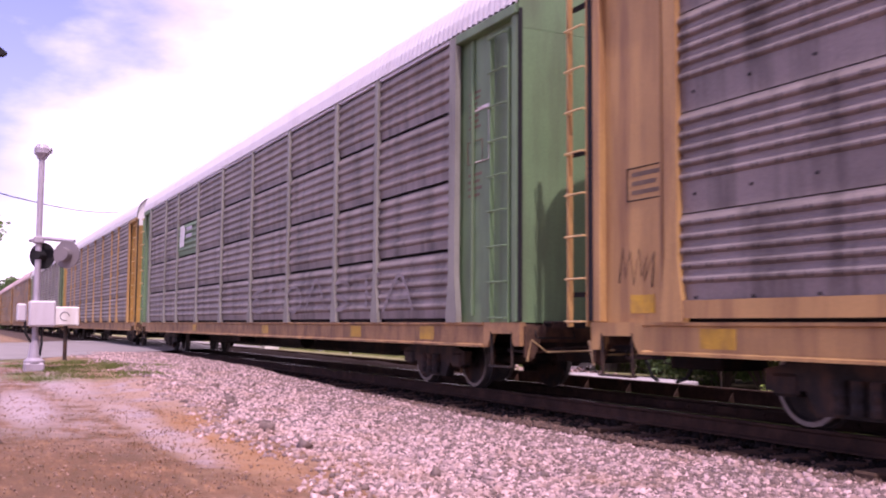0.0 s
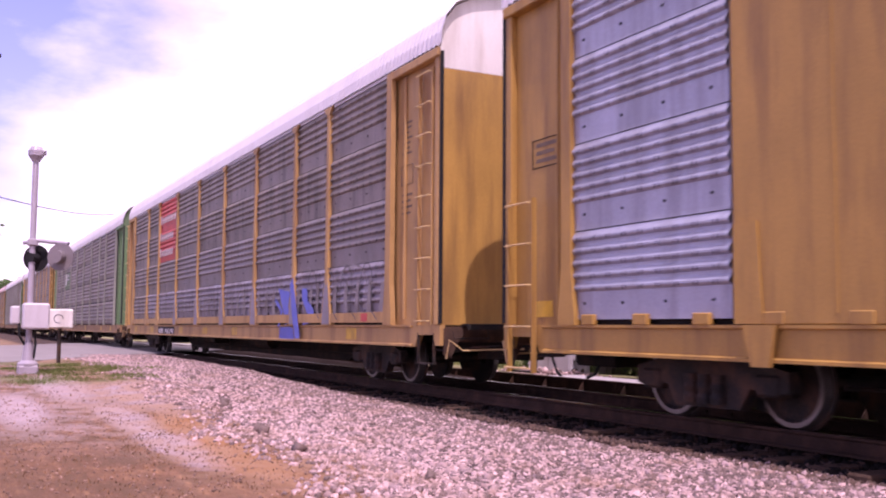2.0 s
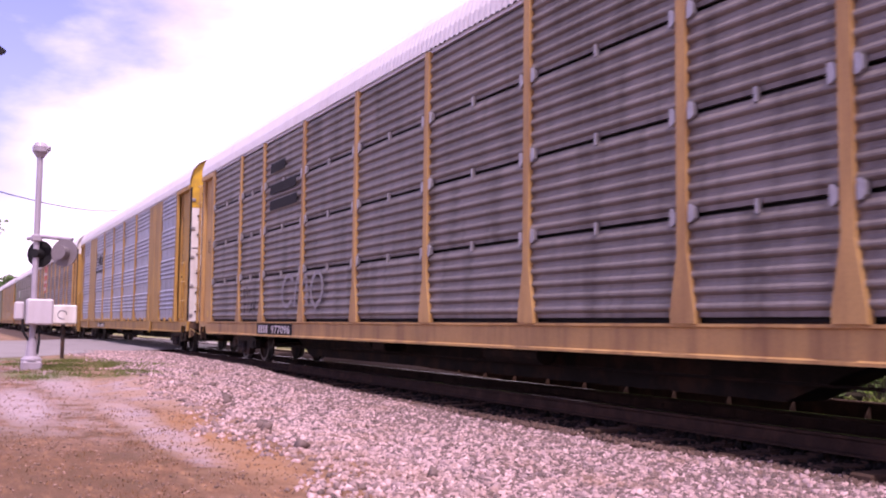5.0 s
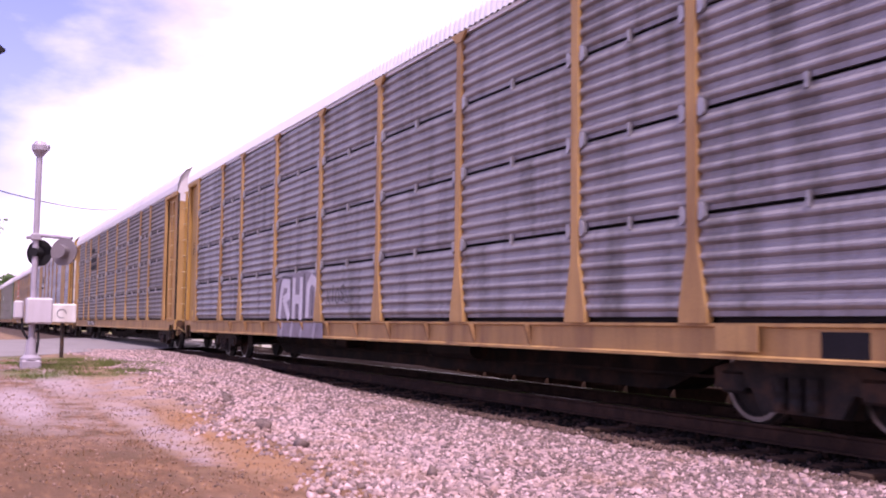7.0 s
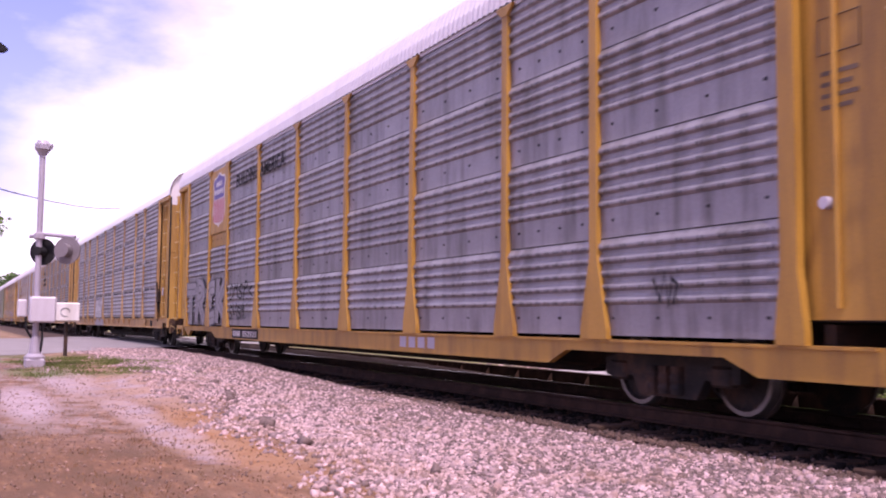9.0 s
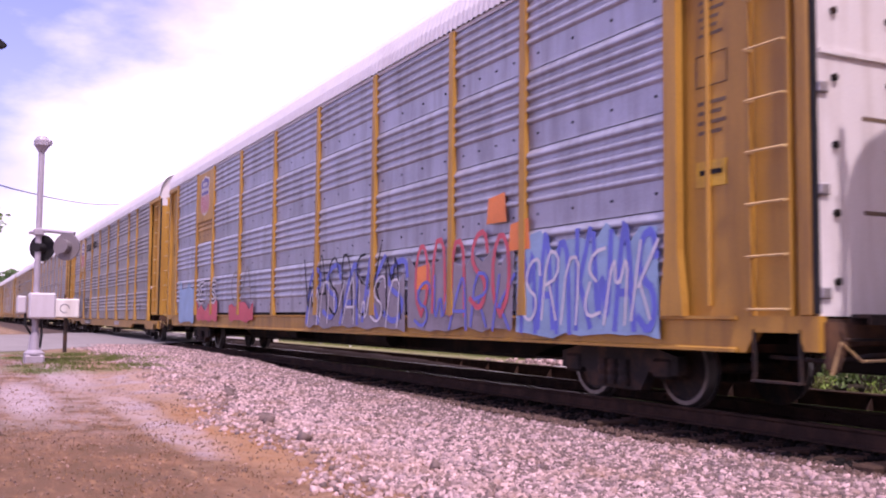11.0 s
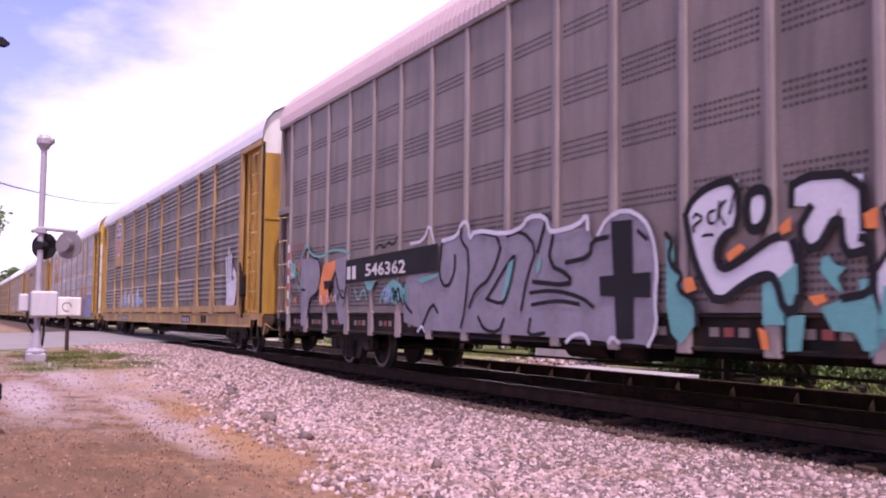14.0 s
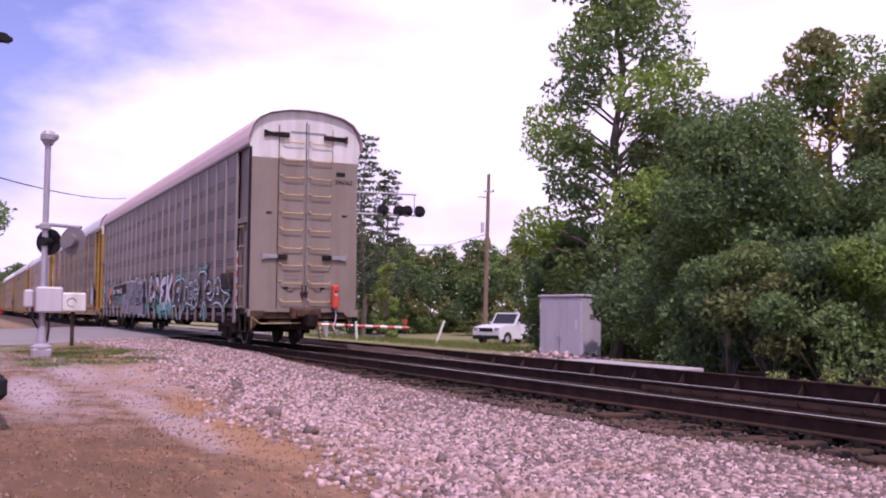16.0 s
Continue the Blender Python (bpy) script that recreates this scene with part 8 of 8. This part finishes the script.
jr([(15.51, 1.65), (15.57, 1.49), (15.58, 1.07), (15.4, 1.03), (15.32, 1.33), (15.18, 1.38), (14.93, 1.3), (14.56, 1.1), (14.34, 1.35), (14.19, 1.65), (14.11, 2.01)], 0.09, "black", 3)
jp([(14.97, 2.09), (15.11, 2.14), (15.24, 2.07), (15.19, 1.88), (15.07, 1.79), (14.98, 1.86)], "g_white", 3)
jr([(14.96, 2.02), (14.99, 2.13), (15.13, 2.17), (15.24, 2.1), (15.23, 1.9), (15.11, 1.78), (14.98, 1.81), (14.96, 1.99)], 0.10, "black", 4)
jp([(15.52, 2.21), (16.26, 2.16), (16.27, 1.71), (16.31, 1.53), (16.06, 1.51), (16.03, 1.91), (15.74, 1.53), (15.57, 1.75), (15.72, 1.94), (15.51, 1.97)], "g_white", 2)
jr([(15.5, 1.97), (15.51, 2.22), (16.26, 2.17), (16.27, 1.71)], 0.08, "black", 3)
jr([(16.26, 1.53), (16.06, 1.5), (16.03, 1.9), (15.74, 1.51), (15.56, 1.74), (15.72, 1.94)], 0.08, "black", 3)
jp([(15.14, 1.29), (15.23, 1.31), (15.41, 1.2), (15.4, 0.92), (15.14, 0.92)], "g_teal", 2)
jp([(15.82, 1.48), (15.89, 1.52), (15.97, 1.43), (16.08, 1.4), (15.99, 1.33), (16.04, 1.19), (15.94, 1.25), (15.81, 1.38)], "g_teal", 2)
jp([(16.06, 1.15), (16.33, 1.18), (16.39, 1.03), (16.39, 0.74), (16.25, 0.72), (16.15, 0.87), (15.93, 0.88), (15.81, 1.07)], "g_teal", 2)
jp([(15.43, 1.01), (15.64, 1.01), (15.59, 0.7), (15.43, 0.69)], "g_teal", 2)
jp([(14.93, 1.29), (15.18, 1.36), (15.31, 1.32), (15.56, 1.47), (15.56, 1.09), (15.4, 1.07), (15.35, 1.29), (15.18, 1.34)], "g_teal", 3)
jp([(13.79, 1.8), (13.91, 1.74), (13.91, 1.5), (14.05, 1.42), (14.02, 1.22), (14.27, 1.12), (14.23, 0.91), (14.01, 0.71), (13.86, 0.83), (13.79, 1.13)], "g_teal", 1)
jr([(13.79, 1.85), (13.9, 1.76), (13.83, 1.62), (13.9, 1.49), (14.06, 1.41), (13.96, 1.27), (14.25, 1.15), (14.27, 0.91)], 0.06, "black", 3)
jr([(16.05, 1.15), (16.33, 1.19), (16.35, 1.36), (16.29, 1.63), (16.23, 1.64)], 0.07, "black", 3)
jp([(14.68, 1.59), (14.87, 1.68), (14.94, 1.63), (14.72, 1.51)], "g_orange", 3)
jp([(15.36, 1.79), (15.5, 1.88), (15.5, 1.75), (15.38, 1.72)], "g_orange", 5)
jp([(16.27, 1.83), (16.41, 1.88), (16.41, 1.7), (16.29, 1.71)], "g_orange", 5)
jp([(15.68, 1.17), (15.86, 1.19), (15.89, 1.13), (15.76, 1.09)], "g_orange", 5)
jp([(15.09, 0.9), (15.2, 0.86), (15.23, 0.7), (15.14, 0.7)], "g_orange", 5)
jp([(14.07, 1.37), (14.2, 1.39), (14.27, 1.26), (14.11, 1.22)], "g_orange", 5)
jr([(14.23, 1.97), (14.26, 2.02), (14.38, 1.95), (14.22, 1.89), (14.24, 1.83)], 0.03, "black", 5)
jr([(14.53, 2.02), (14.43, 2.0), (14.45, 1.89), (14.53, 1.9)], 0.03, "black", 5)
jr([(14.6, 2.1), (14.57, 1.91)], 0.03, "black", 5)
jr([(14.68, 2.1), (14.57, 2.01), (14.67, 1.87)], 0.03, "black", 5)
jr([(14.8, 2.15), (14.74, 1.97)], 0.03, "black", 5)
jr([(14.36, 1.78), (14.43, 1.79), (14.51, 1.78)], 0.03, "black", 5)
for k in range(3):
    x = 16.2 + 0.88 * k
    jp([(x, 1.3), (x + 0.1, 0.66), (x + 0.34, 0.95), (x + 0.5, 0.62), (x + 0.66, 1.0), (x + 0.84, 0.7), (x + 0.9, 1.35)], "g_teal", 0, "teal sprayed drips")
tag(j, "EK", 16.25, 18.6, 1.0, 2.1, [(0.42, "black"), (0.30, "g_white")], 1, 0.12, "white graffiti letters with black outlines", Y)
for a, b2 in ((16.4, 17.2), (17.45, 17.8), (18.15, 18.6)):
    jp([(a, 0.9), (b2, 0.9), (b2 - 0.05, 1.22), ((a + b2) / 2, 1.14), (a + 0.05, 1.25)], "g_teal", 5, "teal sprayed fade")
for x, z in ((17.3, 1.2), (18.7, 1.85), (18.9, 0.8)):
    jp([(x, z), (x + 0.16, z + 0.02), (x + 0.2, z + 0.15), (x + 0.02, z + 0.17)], "g_orange", 4, "orange sprayed dot")
# outline letters: white lines with a black edge and teal haze, the car's own paint inside
COATS = [(0.15, "g_teal"), (0.13, "black"), (0.062, "g_white")]
OUTLINES = (
    [(18.86, 1.03), (19.05, 1.38), (19.02, 1.67), (19.1, 1.82), (19.5, 1.92), (20.1, 1.99), (20.28, 1.82), (20.1, 1.45), (20.03, 1.18), (19.87, 1.35)],
    [(19.65, 1.65), (20.04, 1.74), (19.76, 1.5), (19.65, 1.65)],
    [(20.26, 1.9), (20.32, 2.02), (20.65, 1.97), (20.95, 1.84), (21.0, 1.72), (20.7, 1.23), (20.45, 0.85), (20.2, 0.66)],
    [(18.86, 1.03), (19.27, 1.13), (19.52, 0.95), (19.69, 0.66)],
    [(20.83, 1.41), (20.89, 1.28), (21.09, 1.14), (21.33, 1.15), (21.43, 1.32), (21.49, 1.58), (21.3, 1.70), (21.02, 1.68)],
    [(21.49, 1.62), (21.64, 1.9), (21.68, 1.66), (21.82, 1.84), (22.03, 1.84), (22.17, 1.71), (22.18, 1.51), (22.09, 1.35), (21.91, 1.13), (21.6, 1.09), (21.38, 1.23)],
    [(21.66, 1.43), (21.85, 1.59), (21.93, 1.47), (21.86, 1.3), (21.68, 1.33)],
    [(22.15, 1.74), (22.42, 1.9), (22.65, 1.86), (22.83, 1.66), (22.7, 1.54), (22.5, 1.64), (22.3, 1.56), (22.26, 1.4), (22.42, 1.27), (22.58, 1.32), (22.64, 1.45), (22.94, 1.5), (22.89, 1.31), (22.67, 1.11), (22.36, 0.98), (22.0, 1.13)],
    [(22.90, 1.5), (22.98, 1.75), (22.84, 2.12), (23.97, 2.1), (23.84, 1.8), (23.66, 1.5), (24.1, 1.78), (24.4, 1.82), (24.66, 1.6), (24.56, 1.46), (24.1, 1.42)],
    [(23.24, 0.75), (23.45, 1.0), (23.58, 1.2), (23.76, 1.2), (23.95, 1.02), (24.05, 0.75)],
    [(24.1, 1.42), (24.4, 1.2), (24.81, 1.32), (25.0, 1.55), (25.27, 1.9), (25.6, 1.84), (25.84, 1.47), (26.78, 1.4), (26.63, 1.23), (26.19, 1.13), (26.11, 0.85), (25.89, 1.1), (25.33, 1.19), (24.9, 1.12)],
    [(25.28, 1.42), (25.42, 1.68), (25.54, 1.4), (25.28, 1.42)],
)
for pts in OUTLINES:
    for k, (w, m) in enumerate(COATS):
        jr(pts, w, m, 3 + k)
# teal haze over the letters, drips and dark scrawls
for pts in ([(19.1, 1.95), (19.5, 2.08), (20.2, 2.14), (20.25, 2.04), (19.6, 1.95)], [(20.75, 2.0), (21.1, 1.86), (21.3, 1.78), (21.25, 1.9), (20.95, 2.06)], [(22.85, 1.75), (22.98, 2.3), (23.1, 2.22), (23.02, 1.8)],
            [(22.95, 2.16), (23.95, 2.16), (24.05, 2.28), (23.4, 2.24)], [(20.7, 1.18), (20.85, 0.95), (20.55, 0.9), (20.5, 1.0)], [(21.9, 1.06), (22.15, 1.02), (22.0, 0.93), (21.7, 0.98)],
            [(19.3, 0.9), (19.5, 1.1), (19.6, 0.72), (19.25, 0.72)], [(23.55, 1.15), (23.7, 1.12), (23.72, 0.7), (23.5, 0.7)], [(25.0, 1.7), (25.15, 1.95), (25.2, 1.7)], [(26.0, 1.5), (26.85, 1.47), (26.8, 1.56), (26.1, 1.58)],
            [(22.3, 1.5), (22.5, 1.52), (22.5, 1.36), (22.34, 1.36)]):
    jp(pts, "g_teal", 2, "teal sprayed haze")
for x, z in ((21.35, 2.12), (21.5, 2.05), (21.9, 2.05), (22.1, 2.18), (22.45, 2.1), (22.3, 2.26), (24.9, 1.75)):
    jp([(x, z), (x + 0.13, z + 0.02), (x + 0.15, z + 0.1), (x + 0.01, z + 0.09)], "g_teal", 4, "teal sprayed dot")
jp([(21.22, 1.32), (21.34, 1.3), (21.36, 1.6), (21.26, 1.62)], "gold", 2, "yellow sprayed bar")
for x, z in ((19.35, 1.38), (22.15, 1.2), (23.05, 1.42), (23.1, 1.3), (23.05, 2.0), (24.2, 1.75)):
    jr([(x, z), (x + 0.08, z + 0.07), (x + 0.14, z - 0.03), (x + 0.22, z + 0.06), (x + 0.3, z)], 0.028, "black", 5, "black scrawl")
# small sprays at the leading end: dark scrawl, white and teal splashes, orange touches
for k in range(9):
    x, z = 1.0 + 0.17 * (k % 5), 1.25 + 0.14 * (k * 4 % 7)
    jr([(x, z), (x + 0.10, z + 0.10), (x + 0.2, z - 0.04), (x + 0.24, z + 0.12)], 0.035, ("g_teal", "g_white", "black", "g_orange")[k % 4], 3, "small spray scribble")
for k in range(6):
    x = 1.15 + 0.14 * k
    jr([(x, 2.3 + 0.05 * (k % 3)), (x + 0.12, 2.55 - 0.06 * (k % 2)), (x + 0.2, 2.3)], 0.03, "dull_red", 3, "dull red scrawl")
for k in range(10):
    x = 6.2 + 0.11 * (k * 3 % 10)
    jr([(x, 1.2 + 0.05 * (k % 4)), (x + 0.12, 1.42 + 0.03 * (k % 5)), (x + 0.2, 1.22)], 0.045, ("g_teal", "g_sky", "black")[k % 3], 4, "teal spray scribble")
for k in range(5):
    x = 3.1 + 0.2 * k
    jr([(x, 1.25), (x + 0.08, 1.4), (x + 0.16, 1.22)], 0.04, ("g_white", "g_orange")[k % 2], 5, "pale spray dab")
jr([(4.0, 1.2), (4.3, 1.5), (4.6, 1.3), (4.4, 1.15)], 0.05, "g_shadow", 4)
jr([(5.0, 1.45), (5.2, 1.2), (5.45, 1.5), (5.6, 1.25)], 0.04, "g_teal", 4)


def motions():
    def at(t):
        return -(15.841 * (t - 8.0) - 0.0137 * (t - 8.0) ** 2)

    times = [0.0, 1 / 30] + [0.5 * i for i in range(1, 32)] + [16.0 - 1 / 30, 16.0]
    for car, x0 in TRAIN:
        walk(car, [(t, pose(x0 + at(t), TRACK_Y, 0)) for t in times])
    # the wheels roll without slipping
    turns = [i / 30 for i in range(481)]
    for dx, wheels in WHEELS.items():
        walk(wheels[0], [(t, pose(dx, 0, 0.42, 0, math.degrees(at(t) / 0.42), 0)) for t in turns])
        for w in wheels[1:]:
            w.rotation_mode = "QUATERNION"
            keys = w.animation_data_create()
            keys.action = wheels[0].animation_data.action
            keys.action_slot = wheels[0].animation_data.action_slot


motions()
